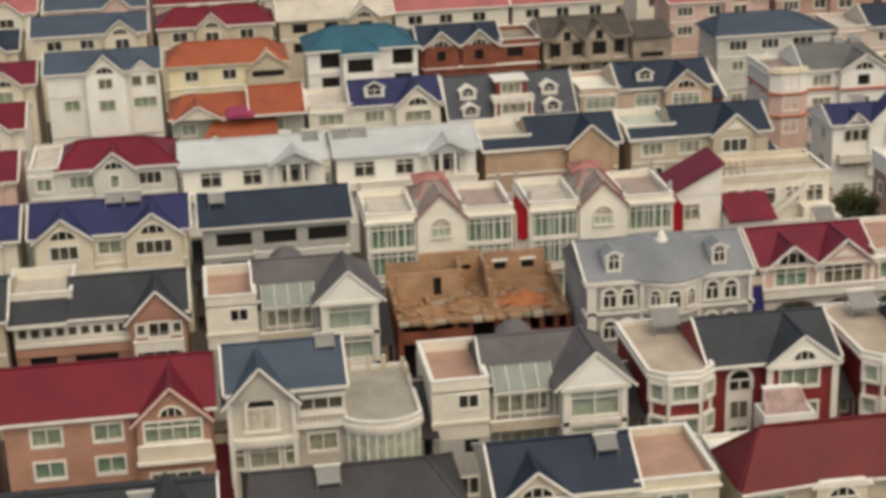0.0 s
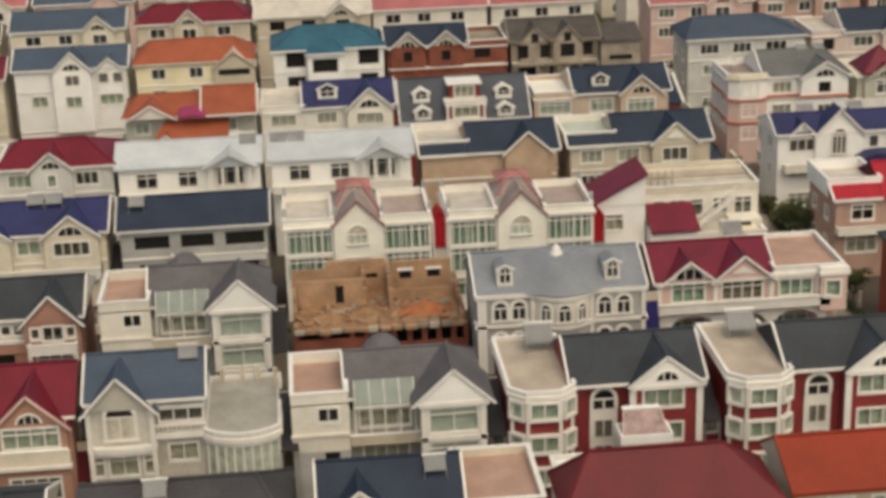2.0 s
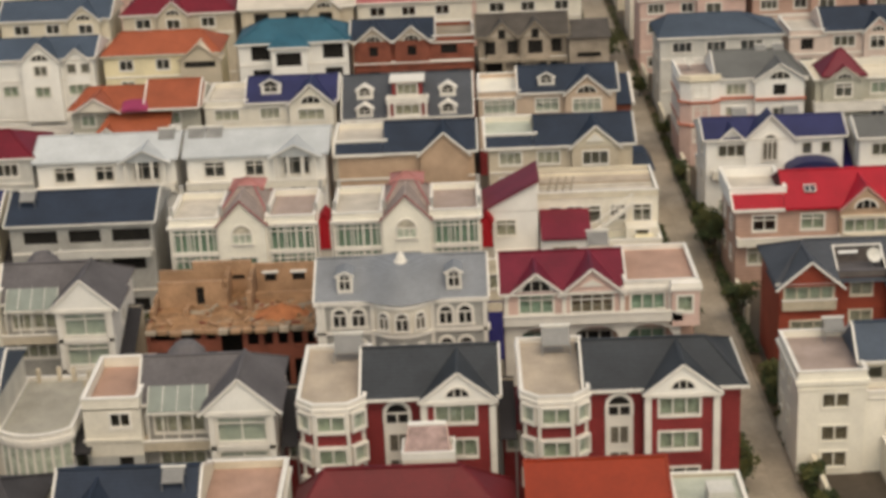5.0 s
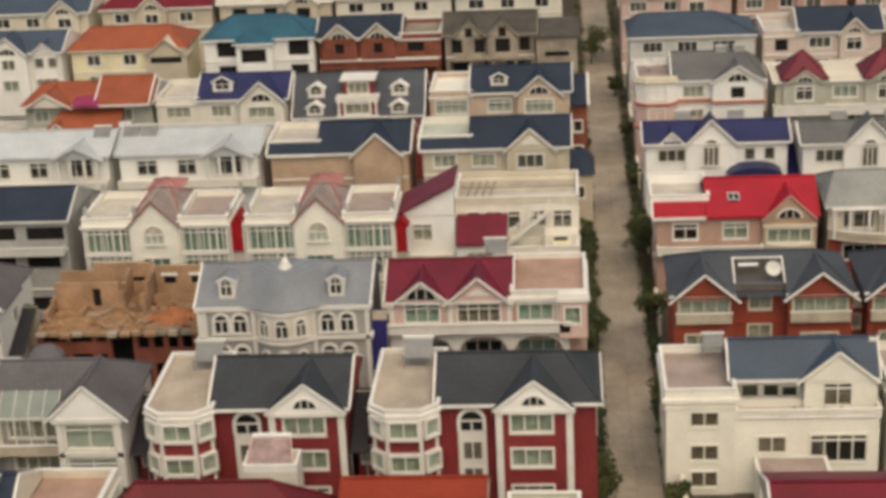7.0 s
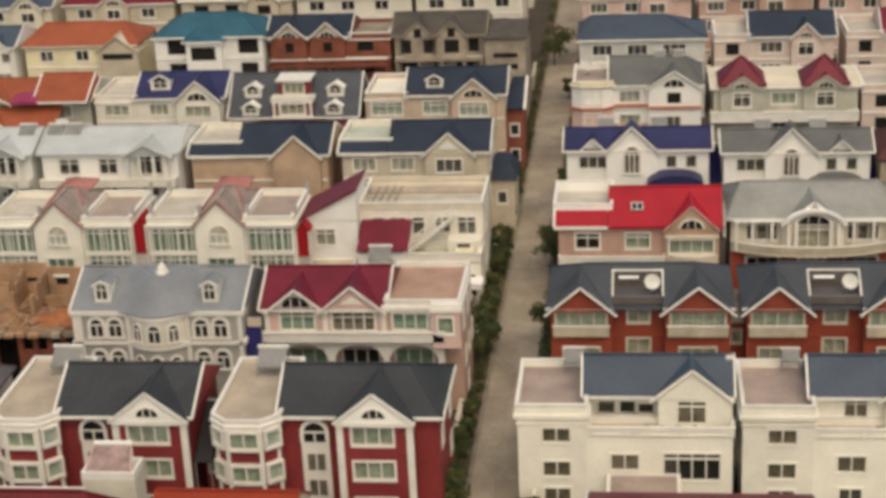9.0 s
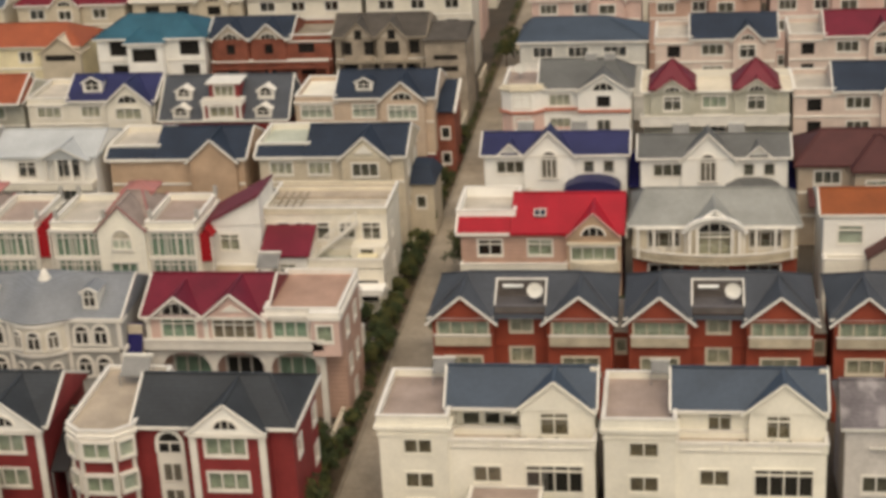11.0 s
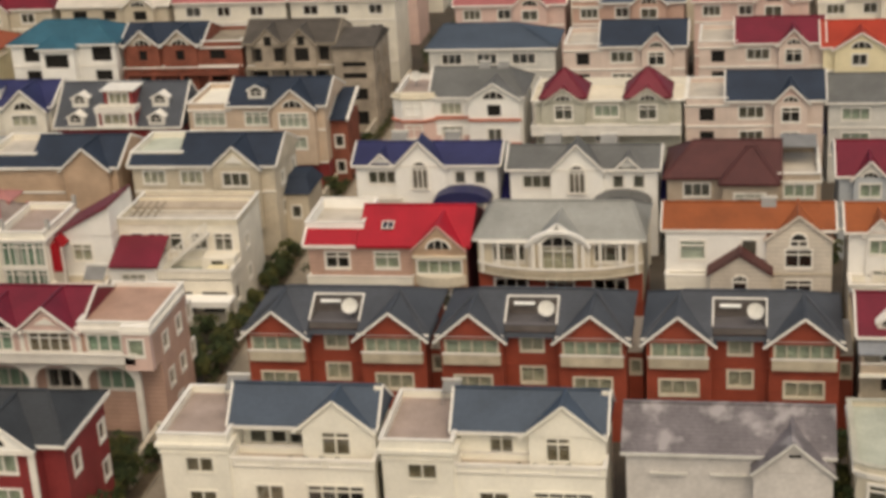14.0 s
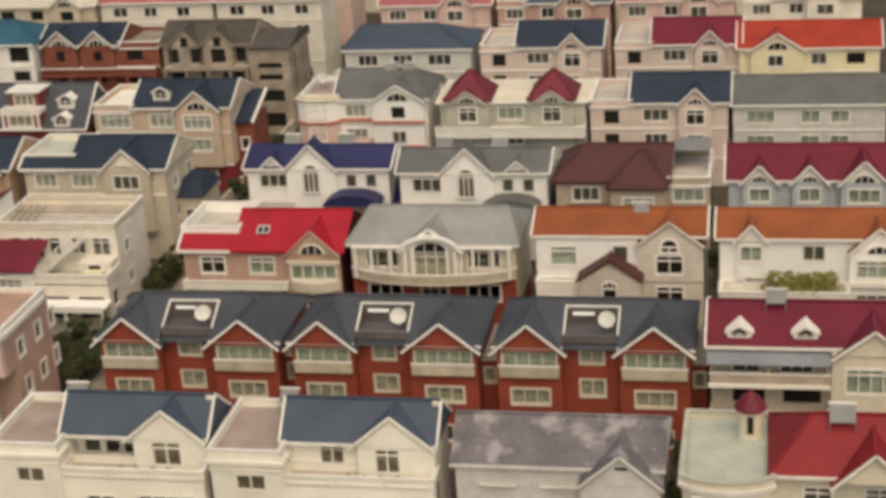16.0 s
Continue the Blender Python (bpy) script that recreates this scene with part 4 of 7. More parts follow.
h.block(4.8, 8.2, -0.55, 0.02, 3.3, 9.9, CREAM, [(6.5, 7.4, 2.2, 1.7, "w")])
h.fanlight(lambda a, d, q: (a, -0.55 - d, q), 6.5, 0.9, 9.1, DIM)
m = Mesh()
m.solid([(4.4, -0.7, 9.9), (8.6, -0.7, 9.9), (8.6, 0.2, 9.9), (4.4, 0.2, 9.9)], [(5.0, -0.7, 10.3), (8.0, -0.7, 10.3), (8.0, 0.2, 10.4), (5.0, 0.2, 10.4)])
h.add("dormer_roof", m, TRIM, "white flat-topped moulding over the arched dormer")
h.block(0.6, 7.6, 5.75, 10.6, 0, 8.5, BRIGHT)
h.terrace(rect(0.5, 7.7, 5.74, 10.7), 8.5, BRIGHT, BRIGHT, 0.3)
h = villa(-8.4, 0.2, -40.0, "villa with plain red-orange sheet roof", BEIGE, REDORANGE, 10.2, 2.0, 7.0, top=(3, 6), mid=(3, 6), trim=REDORANGE)
h = villa(-39.4, -24.9, -39.3, "villa with dark navy roof and a tan terrace", CREAM, NAVY, 10.5, 2.3, 7.8, terrace=("R", 5.6), floorm=PINKTILE, gables=((2.4, 4.6, 1.9, 0.3),), top=((2.4, 2.2, "c"), (7, 1.6), (11.5, 2.0)), mid=(3, 7), vr=3.3)
tagged(heater(-31.9, -36.7, 12.2, s=0.75, plain=True), "pale tank and grey collector on the navy roof")
h = villa(-55.2, -41.6, -40.5, "villa with broad charcoal grey roof", BEIGE, CHARCOAL, 10.0, 2.5, 9, hip=(0.6, 2.4), top=(3, 9), mid=(3, 9))
tagged(heater(-50.1, -37.0, 11.9, s=0.8, plain=True), "white tank and grey collector on the charcoal roof")
h = villa(-72.5, -57.5, -40.5, "villa with dark blue-grey crossing roofs", BEIGE, SLATE, 10.2, 2.2, 9, gables=((12.2, 5.0, 3.3, 0.9), (3.6, 4.4, 3.0, 0.6)), top=(3, 9), mid=(3, 9))
tagged(heater(-61.9, -37.6, 11.6, s=0.8, plain=True), "white tank and grey collector on the blue-grey roof")

# ---- third row, west: arched villa, lead-grey villa, building site ----
h = House(-9.2, -1.0, "pink villa with maroon roof, white arches, tan roof terrace", group="")
z = 10.2
h.block(0, 10.3, 0, 9, 6.6, z, PALEPINK, [(2.8, 8.15, 2.9, 1.75, "g"), (7.6, 8.1, 3.6, 1.7, "b")])
h.block(10.3, 16.6, 0, 9, 6.6, 10.2, PINK, [(12.4, 8.2, 2.9, 1.5, "g"), (15.5, 8.2, 1.4, 1.5, "c")], [], [(3, 7.2, 1.2, 1.5, "m"), (6.5, 7.2, 1.2, 1.5, "m"), (9.3, 7.2, 1.0, 1.5, "m")])
h.block(0, 16.6, 1.6, 9, 0, 6.59, PINK, [(3.2, 4.0, 3.2, 2.2, "g"), (7.8, 4.0, 3.2, 2.2, "d"), (12.4, 4.0, 3.2, 2.2, "g")], [], [(3.5, 3.6, 1.2, 1.5, "m"), (6.5, 3.6, 1.2, 1.5, "m"), (9.3, 3.6, 1.0, 1.5, "m"), (5, 0.6, 1.2, 1.5, "d")])
h.arcade(0.0, 15.2, -0.2, 0, 7.4, ((3.2, 2.1, 5.6, 1.25), (7.9, 2.1, 5.6, 1.25), (12.6, 2.1, 5.6, 1.25)), TRIM)
h.box("gallery_floor", -0.15, 15.3, -0.9, 1.7, 7.4, 7.66, TRIM)
h.box("gallery_parapet", -0.15, 15.3, -0.9, -0.7, 7.66, 8.2, TRIM)
h.box("gallery_rail", -0.25, 15.4, -1.0, -0.6, 8.2, 8.36, TRIM)
h.roof(0, 10.2, 0, 9, z, 2.15, MAROON, 0, 0, 4.2)
h.gable(2.8, 4.6, z, 1.85, -0.25, 3.6, MAROON, TRIM)
h.gable(7.6, 5.2, z, 2.15, -0.35, 4.0, MAROON, PALEPINK)
h.fanlight(lambda a, d, q: (a, -0.25 - d, q), 2.8, 1.2, z + 0.15, DIM)
m = Mesh()
m.solid([(6.6, -0.48, z + 0.5), (8.6, -0.48, z + 0.5), (7.6, -0.48, z + 1.1)], [(6.6, -0.36, z + 0.5), (8.6, -0.36, z + 0.5), (7.6, -0.36, z + 1.1)])
h.add("pediment_relief", m, TRIM)
for u in (0.2, 5.2, 10.2, 14.3):
    h.pilaster(u, 0, 7.6, z - 0.3, 0.4, 0.2)
h.cornice(rect(10.4, 16.55, 0.0, 7.8), 10.1, 0.6, 0.35)
h.terrace(rect(10.35, 16.7, -0.2, 8.6), 10.5, PINKTILE, TRIM, 0.4, 0.2)
h.block(14.4, 16.75, -0.9, -0.2, 6.9, 10.2, PALEPINK, [(15.5, 8.2, 1.3, 1.5, "c")])
h.box("cornice", 14.2, 16.95, -1.1, -0.2, 10.2, 10.55, TRIM)
h.box("coping", 14.3, 16.85, -1.0, -0.3, 10.55, 10.9, TRIM)

heater(-0.4, 8.0, 11.2, s=1.0, plain=True)

h = House(-25.2, -3.0, "lead-grey roofed villa with curving white facade and paired arched windows")
z = 10.7
h.block(0, 14.5, 0, 9, 0, z, GREYWALL)
front = lambda a, d, q: (a, -d, q)
for u in (1.95, 3.55, 11.0, 12.65):
    for z0 in (8.45, 5.55):
        h.arched(front, u, 1.05, z0, z0 + 1.05, DIM, DIM, 0.26)
pts = bow(4.85, 9.75, 0.0, 3.0, 1.3, 10)
m = Mesh()
m.prism(pts, 0, 7.9)
h.add("bow_wall", m, GREYWALL)
m = Mesh()
m.prism(pts, 7.905, z - 0.01)
h.add("upper_bow_wall", m, WHITE, "white plastered upper bow")
for z0 in (8.45, 5.55):
    for i in (1, 4, 7):
        p, q = Vector(pts[i]), Vector(pts[i + 2])
        d = (q - p).normalized()
        nrm = Vector((d.y, -d.x))
        h.arched(lambda a, o, s, p=p, d=d, nrm=nrm: (*(p + d * a + nrm * (o + 0.1)), s), (q - p).length / 2, 0.78 if i != 4 else 0.95, z0, z0 + 1.05, DIM if i == 4 else MID, DIM, 0.2)
for zz, hh in ((z - 0.3, 0.3), (7.75, 0.3)):
    m = Mesh()
    out = [(-0.25, -0.25), (4.6, -0.25), *[(u, v - 0.28) for u, v in pts[1:10]], (10.0, -0.25), (14.75, -0.25), (14.75, 1.2), (-0.25, 1.2)]
    m.prism(out, zz, zz + hh)
    h.add("curved_cornice", m, TRIM)
for u in (0.15, 0.55, 4.75, 9.85, 14.35):
    h.pilaster(u, 0, 0, z, 0.36, 0.25)
h.roof(0, 14.5, 0, 9, z + 0.1, 2.2, LEAD, 0, 0, 4.6, over=0.2)
# the rounded roof over the bow swells out of the slope
m = Mesh()
N, K = 28, 10
for i in range(N):
    for j in range(K):
        quad = []
        for a, b in ((i, j), (i + 1, j), (i + 1, j + 1), (i, j + 1)):
            u, q = 3.5 + 7.6 * a / N, b / K
            w = math.sin(math.pi * a / N) ** 1.6
            quad.append((u, -0.2 + 4.8 * q - 1.45 * w * (1 - q) ** 0.9, z + 0.13 + 2.2 * q + w * (0.75 * math.sin(math.pi * q) + 0.25 * q)))
        m.face(*quad)
h.add("bow_roof", m, LEAD, "rounded roof over the bow")
m = Mesh()
m.box(3.4, 11.2, 4.6, 4.9, z + 2.0, z + 2.35)
h.add("ridge_cap", m, LEAD)
for u in (2.5, 11.8):
    h.dormer(u, 0.9, z + 0.75, 1.3, 1.35, TRIM, LEAD)
m = Mesh()
m.tube((7.25, 2.9, z + 1.9), (7.25, 2.9, z + 2.55), 0.66, 12, 0.56)
m.tube((7.25, 2.9, z + 2.55), (7.25, 2.9, z + 3.0), 0.46, 12, 0.34)
m.tube((7.25, 2.9, z + 3.0), (7.25, 2.9, z + 3.3), 0.34, 12, 0.1)
h.add("roof_lantern", m, TRIM, "small white lantern on the roof")

h = House(-41.0, -0.5, "roofless villa under construction with raw clay brick walls and rubble floor")
FLOOR = 6.75
# near-black block paints the deep shade below the floor slab
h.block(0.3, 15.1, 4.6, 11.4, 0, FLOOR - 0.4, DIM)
for u in (0.0, 2.6, 4.9, 6.2, 8.6, 10.0, 11.3, 12.6, 13.9, 15.0):
    h.box("brick_pier", u, u + 0.45, 2.25, 2.7, 0, FLOOR - 0.35, RAWRED)
h.box("brick_apron", 0, 6.2, 2.3, 2.6, FLOOR - 2.2, FLOOR - 1.1, RAWRED)
h.box("brick_apron", 9.0, 15.4, 2.3, 2.6, FLOOR - 3.2, FLOOR - 1.8, RAWRED)
for u in (-0.02, 15.05):
    h.box("side_wall", u, u + 0.38, 2.6, 11.5, 0, FLOOR - 0.02, RAWRED)
rnd = random.Random(4)
m = Mesh()
m.box(0, 15.4, 2.1, 11.4, FLOOR - 0.35, FLOOR - 0.1)
h.add("floor_slab", m, CONCRETE)
for i in range(14):
    u = 0.1 + 1.08 * i
    h.box("slab_edge", u, u + rnd.uniform(0.8, 1.07), 1.85 - rnd.uniform(0, 0.6), 2.25, FLOOR - 0.32, FLOOR - 0.05 + rnd.uniform(0, 0.16), rnd.choice((CONCRETE, TANTILE, CLAY, TANTILE)))
m = Mesh()
N, K = 40, 28


def rubble_height(u, v):
    up = FLOOR - 0.04 + 0.22 * noise.noise(Vector((u * 0.7, v * 0.7, 2))) + 0.18 * noise.noise(Vector((u * 2.1, v * 2.1, 5)))
    return up + 0.5 * math.exp(-((u - 7.4) / 1.2) ** 2 - ((v - 5.6) / 1.0) ** 2) + 0.4 * math.exp(-((u - 2.2) / 1.3) ** 2 - ((v - 4.2) / 1.2) ** 2)


grid = [[(0.2 + 15.0 * i / N, 2.2 + 9.1 * j / K) for j in range(K + 1)] for i in range(N + 1)]
for i in range(N):
    for j in range(K):
        m.face(*[(*grid[a][b], rubble_height(*grid[a][b])) for a, b in ((i, j), (i + 1, j), (i + 1, j + 1), (i, j + 1))])
h.add("rubble_floor", m, RUBBLE, "uneven floor of rubble and earth")
m = Mesh()
N, K = 16, 6
for i in range(N):
    for j in range(K):
        quad = []
        for a, b in ((i, j), (i + 1, j), (i + 1, j + 1), (i, j + 1)):
            ang, q = 2 * math.pi * a / N, b / K
            quad.append((11.9 + 2.7 * q * math.cos(ang), 5.4 + 1.9 * q * math.sin(ang), FLOOR - 0.05 + 1.0 * (1 - q) ** 1.3 + 0.12 * noise.noise(Vector((math.cos(ang) * q * 3, math.sin(ang) * q * 3, 9)))))
        m.face(*quad)
h.add("earth_mound", m, REDEARTH, "orange-red earth mound")
for u0, u1, v0, v1, z1, F in (
    (0.0, 3.2, 11.0, 11.4, 9.0, []), (3.2, 8.7, 11.0, 11.4, 9.75, [(7.3, 7.9, 1.3, 0.5, "dN")]),
    (0.5, 6.4, 7.4, 7.8, 9.25, [(4.3, 6.95, 0.75, 1.75, "dN")]),
    (9.2, 14.7, 10.0, 10.4, 9.75, [(10.5, 8.0, 1.1, 0.85, "dN"), (13.1, 8.0, 1.2, 0.85, "dN")]),
    (9.2, 15.0, 8.6, 8.9, 7.5, []),
):
    h.block(u0, u1, v0, v1, FLOOR - 0.2, z1, CLAY, F)
for u in (10.5, 13.1):
    h.box("lintel", u - 0.75, u + 0.75, 9.9, 10.06, 8.85, 9.1, BRIGHT)
for u, v0, v1, z1 in ((0.02, 2.6, 11.4, 7.9), (6.4, 7.4, 11.2, 9.4), (8.7, 6.0, 11.3, 9.5), (14.8, 2.6, 10.4, 8.6), (3.0, 4.6, 7.4, 7.5)):
    m = Mesh()
    line = [(v0, FLOOR - 0.3)]
    for i in range(8):
        up = z1 - rnd.random() * 0.7 - (0.9 if i < 2 else 0)
        line += [(v0 + (v1 - v0) * i / 8, up), (v0 + (v1 - v0) * (i + 1) / 8, up)]
    line += [(v1, FLOOR - 0.3)]
    m.solid([(u, a, b) for a, b in line], [(u + 0.38, a, b) for a, b in line])
    h.add("broken_wall", m, CLAY)
for i in range(80):
    m = Mesh()
    u, v, q = rnd.uniform(0.6, 14.6), rnd.uniform(2.4, 8.6), rnd.uniform(0.08, 0.3)
    b = rubble_height(u, v) + 0.06
    m.beam((u, v, b), (u + rnd.uniform(-1.0, 1.0), v + rnd.uniform(-0.8, 0.8), b + q * 0.7), q, q)
    h.add("rubble_piece", m, rnd.choice((CLAY, CLAY, RAWRED, RUBBLE, CONCRETE)))

h = House(-73.4, 0.0, "dark-roofed villa with pink gabled balcony front and long white window band")
h.block(0, 9.6, 0.5, 9, 6.9, 10.05, WHITE, [(0.7 + 1.03 * i, 8.5, 0.75, 0.9, "m1") for i in range(9)])
h.block(0, 9.6, 0.512, 9, 0, 6.89, DUSKPINK, [(2.2, 5.4, 2.2, 1.4, "dN"), (6.6, 5.2, 3.6, 1.5, "dN"), (3, 1.5, 2, 1.6, "m")])
h.box("orange_band", 0, 9.6, 0.36, 0.5, 6.9, 7.8, SALMON)
h.band(0, 9.6, 0.5, 7.8, 0.3, 0.3)
h.block(9.6, 14.3, -0.5, 9, 0, 9.9, DUSKPINK, [(12.0, 8.2, 1.7, 1.3, "d"), (10.5, 8.4, 0.7, 1.0, "m"), (13.5, 8.4, 0.7, 1.0, "m"), (12.0, 5.2, 3.0, 1.8, "d")])
h.balcony(9.9, 14.0, -0.5, 7.4, 0.9, 0.7)
for u in (10.0, 13.9):
    h.box("porch_column", u - 0.15, u + 0.15, -1.35, -1.05, 4.0, 7.2, TRIM)
h.roof(4.9, 14.3, 0.5, 9, 10.1, 2.3, SLATE, 0, 0, 4.2, verge="R", ends=WHITE)
h.notch(0, 4.5, 2.2, 8.8, 10.1, 2.3, 4.2, SLATE, PALETILE, WHITE, 0.5)
h.gable(11.95, 4.9, 9.9, 2.5, -0.6, 3.8, SLATE, DUSKPINK)

# ---- fourth row, west ----
def glazed_villa(x, y):
    h = House(x, y, "cream villa with tall green glazing and two roof terraces", group="green glazed villas")
    for a, b in ((0, 4.9), (9.6, 14.5)):
        h.block(a, b, 0, 8.5, 0, 9.6, WARM, [((a + b) / 2, 7.0, 4.4, 2.4, "g"), ((a + b) / 2, 4.2, 4.4, 2.4, "g"), ((a + b) / 2, 1.6, 3.6, 1.9, "g")])
        for i in range(7):
            h.box("glazing_rib", a + 0.42 + i * 0.64, a + 0.52 + i * 0.64, -0.1, -0.002, 4.4, 9.4, TRIM)
        h.band(a, b, 0, 6.65, 0.3, 0.14)
        h.cornice(rect(a, b, 0.0, 8.4), 9.6, 0.4, 0.25)
        h.terrace(rect(a, b, 0, 8.4), 9.85, PALETILE if a == 0 else ROSEGREY, WARM, 0.65)
    h.block(4.9, 9.6, -0.5, 9, 0, 10.2, WARM, [(7.25, 5.0, 2.6, 1.5, "g")])
    h.arched(lambda a, d, q: (a, -0.5 - d, q), 7.25, 1.8, 8.0, 8.95, CURTAIN, CURTAINW, 0.14, True, 3)
    h.gable(7.25, 4.7, 10.1, 2.35, -0.5, 3.4, ROSETILE, WARM, 0.25, trim=DUSTYRED, board=0.12)
    h.roof(4.95, 9.55, 1.4, 8.3, 10.3, 1.9, ROSETILE, 1.6, 1.6, 4.6, over=0.2, trim=DUSTYRED, verge=False)
    h.roof(5.7, 8.8, 5.6, 8.4, 11.75, 0.7, ROSEPEAK, 1.5, 1.5, 6.8, over=0.2, trim=ROSEPEAK, verge=False)
    m = Mesh()
    m.beam((4.8, 1.3, 10.45), (6.4, 4.6, 12.32), 0.16, 0.12)
    h.add("rose_hip_tile", m, DUSTYRED)
    m = Mesh()
    m.beam((9.7, 1.3, 10.45), (8.1, 4.6, 12.32), 0.16, 0.12)
    h.add("rose_hip_tile", m, DUSTYRED)
    h.block(4.91, 9.59, 1.5, 8.2, 10.21, 10.28, WARM)
    for u, v in ((0.0, 1.0), (4.9, 1.0), (9.6, 1.0), (14.3, 1.0), (0.0, 8.0), (14.3, 8.0)):
        h.box("terrace_post", u, u + 0.35, v, v + 0.35, 10.4, 11.4, GREYWALL)
    for u in (4.95, 9.2):
        h.box("rose_verge", u, u + 0.2, 1.6, 8.8, 10.2, 10.6, DUSTYRED)
    return h


ROSEPEAK = surface("faded_rose_tile", (0.40, 0.17, 0.155), 0.7, 0.5, 0.25, 0.2, courses=0.17)
ROSETILE = surface("rose_grey_tile", (0.31, 0.245, 0.215), 0.7, 0.5, 0.3, 0.2, courses=0.17)
glazed_villa(-41.6, 20.7)
glazed_villa(-25.4, 20.7)

h = House(-10.9, 20.7, "white house with slanting maroon roof, open stair and roof terraces")
h.block(0, 5.8, 2.6, 9, 0, 9.2, BRIGHT, [(2.6, 6.6, 1.9, 1.7, "w"), (4.4, 3.2, 1.6, 1.6, "w")])
m = Mesh()
m.solid([(0, 2.6, 9.15), (5.8, 2.6, 12.2), (5.8, 2.6, 9.15)], [(0, 3.0, 9.15), (5.8, 3.0, 12.2), (5.8, 3.0, 9.15)])
m.box(5.45, 5.8, 3.0, 8.9, 9.1, 12.1)
h.add("raking_wall", m, BRIGHT)
m = Mesh()
m.solid([(-0.5, 2.2, 8.95), (6.0, 2.2, 12.35), (6.0, 8.6, 12.35), (-0.5, 8.6, 8.95)], [(-0.5, 2.2, 9.15), (6.0, 2.2, 12.55), (6.0, 8.6, 12.55), (-0.5, 8.6, 9.15)])
h.add("slanting_roof", m, MAROON, "single-slope maroon tiled roof")
h.block(0, 5.59, 0, 2.6, 0, 4.4, CREAM, [(1.4, 2.0, 1.3, 1.5, "w"), (4.2, 2.0, 1.3, 1.5, "w")])
h.terrace(rect(0, 5.59, 0, 2.58), 4.4, PALETILE, CREAM, 0.7)
h.block(5.82, 18.0, 4.5, 9, 0, 9.8, WHITE, [(7.6, 7.0, 1.2, 1.8, "d"), (9.6, 6.6, 1.6, 2.2, "d"), (11.6, 7.0, 1.2, 1.8, "m"), (14.0, 7.2, 1.5, 1.6, "m"), (16.4, 7.0, 1.8, 1.8, "m")], [], [(7, 6.5, 1.2, 1.4, "m"), (7, 3.2, 1.2, 1.4, "m")])
h.block(5.9, 17.9, 9.01, 12.4, 0, 9.9, WHITE)
h.terrace(rect(5.84, 18.0, 4.4, 12.4), 9.8, PALETILE, CREAM, 0.5, 0.18)
h.box("terrace_step", 6.1, 17.7, 8.4, 12.2, 9.86, 10.15, TANTILE)
h.box("terrace_kerb", 6.1, 17.7, 7.2, 7.4, 9.86, 10.1, PALETILE)
for v in (10.2, 12.0):
    h.box("terrace_ledge", 6.1, 17.7, v, v + 0.16, 10.15, 10.5, CREAM)
for i in range(4):
    m = Mesh()
    m.beam((6.9 + i * 0.75, 5.2, 10.0), (7.5 + i * 0.75, 7.9, 10.9), 0.16, 0.1)
    h.add("pergola_slat", m, CONCRETE)
h.block(6.0, 10.6, 0.6, 4.5, 0, 6.8, BRIGHT, [(8.3, 4.4, 2.4, 1.6, "w")])
m = Mesh()
m.solid([(6.0, 0.2, 6.8), (11.0, 0.2, 6.8), (11.0, 4.4, 8.5), (6.0, 4.4, 8.5)], [(6.0, 0.2, 6.95), (11.0, 0.2, 6.95), (11.0, 4.4, 8.65), (6.0, 4.4, 8.65)])
h.add("porch_roof", m, MAROON, "maroon tiled porch roof")
h.block(10.61, 18.0, 1.0, 4.5, 0, 5.4, WHITE, [(12.5, 1.9, 2.8, 2.2, "dN"), (16.1, 1.9, 2.6, 2.2, "dN")], [], [(2.8, 2.6, 1.4, 1.6, "dN")])
h.terrace(rect(10.62, 18.0, 1.0, 4.4), 5.4, GREENTILE, WHITE, 0.8)
h.box("carport_slab", 10.4, 18.2, -1.4, 1.0, 3.6, 3.85, BRIGHT)
h.box("carport_edge", 10.4, 18.2, -1.5, -1.38, 3.5, 4.1, BRIGHT)
for u in (10.6, 14.2, 17.8):
    h.box("carport_post", u, u + 0.3, -1.3, -1.0, 0, 3.6, WHITE)
m = Mesh()
for i in range(14):
    a = i / 14
    m.box(10.6 + 4.6 * a, 11.0 + 4.6 * a, 3.1, 4.1, 5.5 + 3.6 * a, 5.75 + 3.6 * a)
m.beam((10.4, 3.0, 5.5), (15.4, 3.0, 9.5), 0.12, 0.3)
h.add("outside_stair", m, TRIM, "white outside stair up to the roof")
for i in range(9):
    a = i / 8
    h.box("rail_post", 10.5 + 4.7 * a, 10.62 + 4.7 * a, 2.95, 3.05, 5.5 + 3.7 * a, 6.7 + 3.7 * a, TRIM)
m = Mesh()
m.beam((10.4, 3.0, 6.7), (15.3, 3.0, 10.45), 0.12, 0.12)
h.add("stair_rail", m, TRIM)
h.box("landing_parapet", 10.62, 18.0, 0.9, 1.05, 6.2, 6.45, TRIM)
for u in (11.2, 12.6, 14.0, 15.4, 16.8):
    h.box("terrace_baluster", u, u + 0.25, 1.02, 1.2, 5.4, 6.2, TRIM)
h.block(14.6, 17.9, 2.6, 4.49, 5.45, 7.0, WHITE, [(16.2, 5.7, 1.4, 1.1, "d")])
h.box("yellow_bin", 15.4, 17.2, 1.5, 2.6, 5.5, 6.3, YELLOWISH)

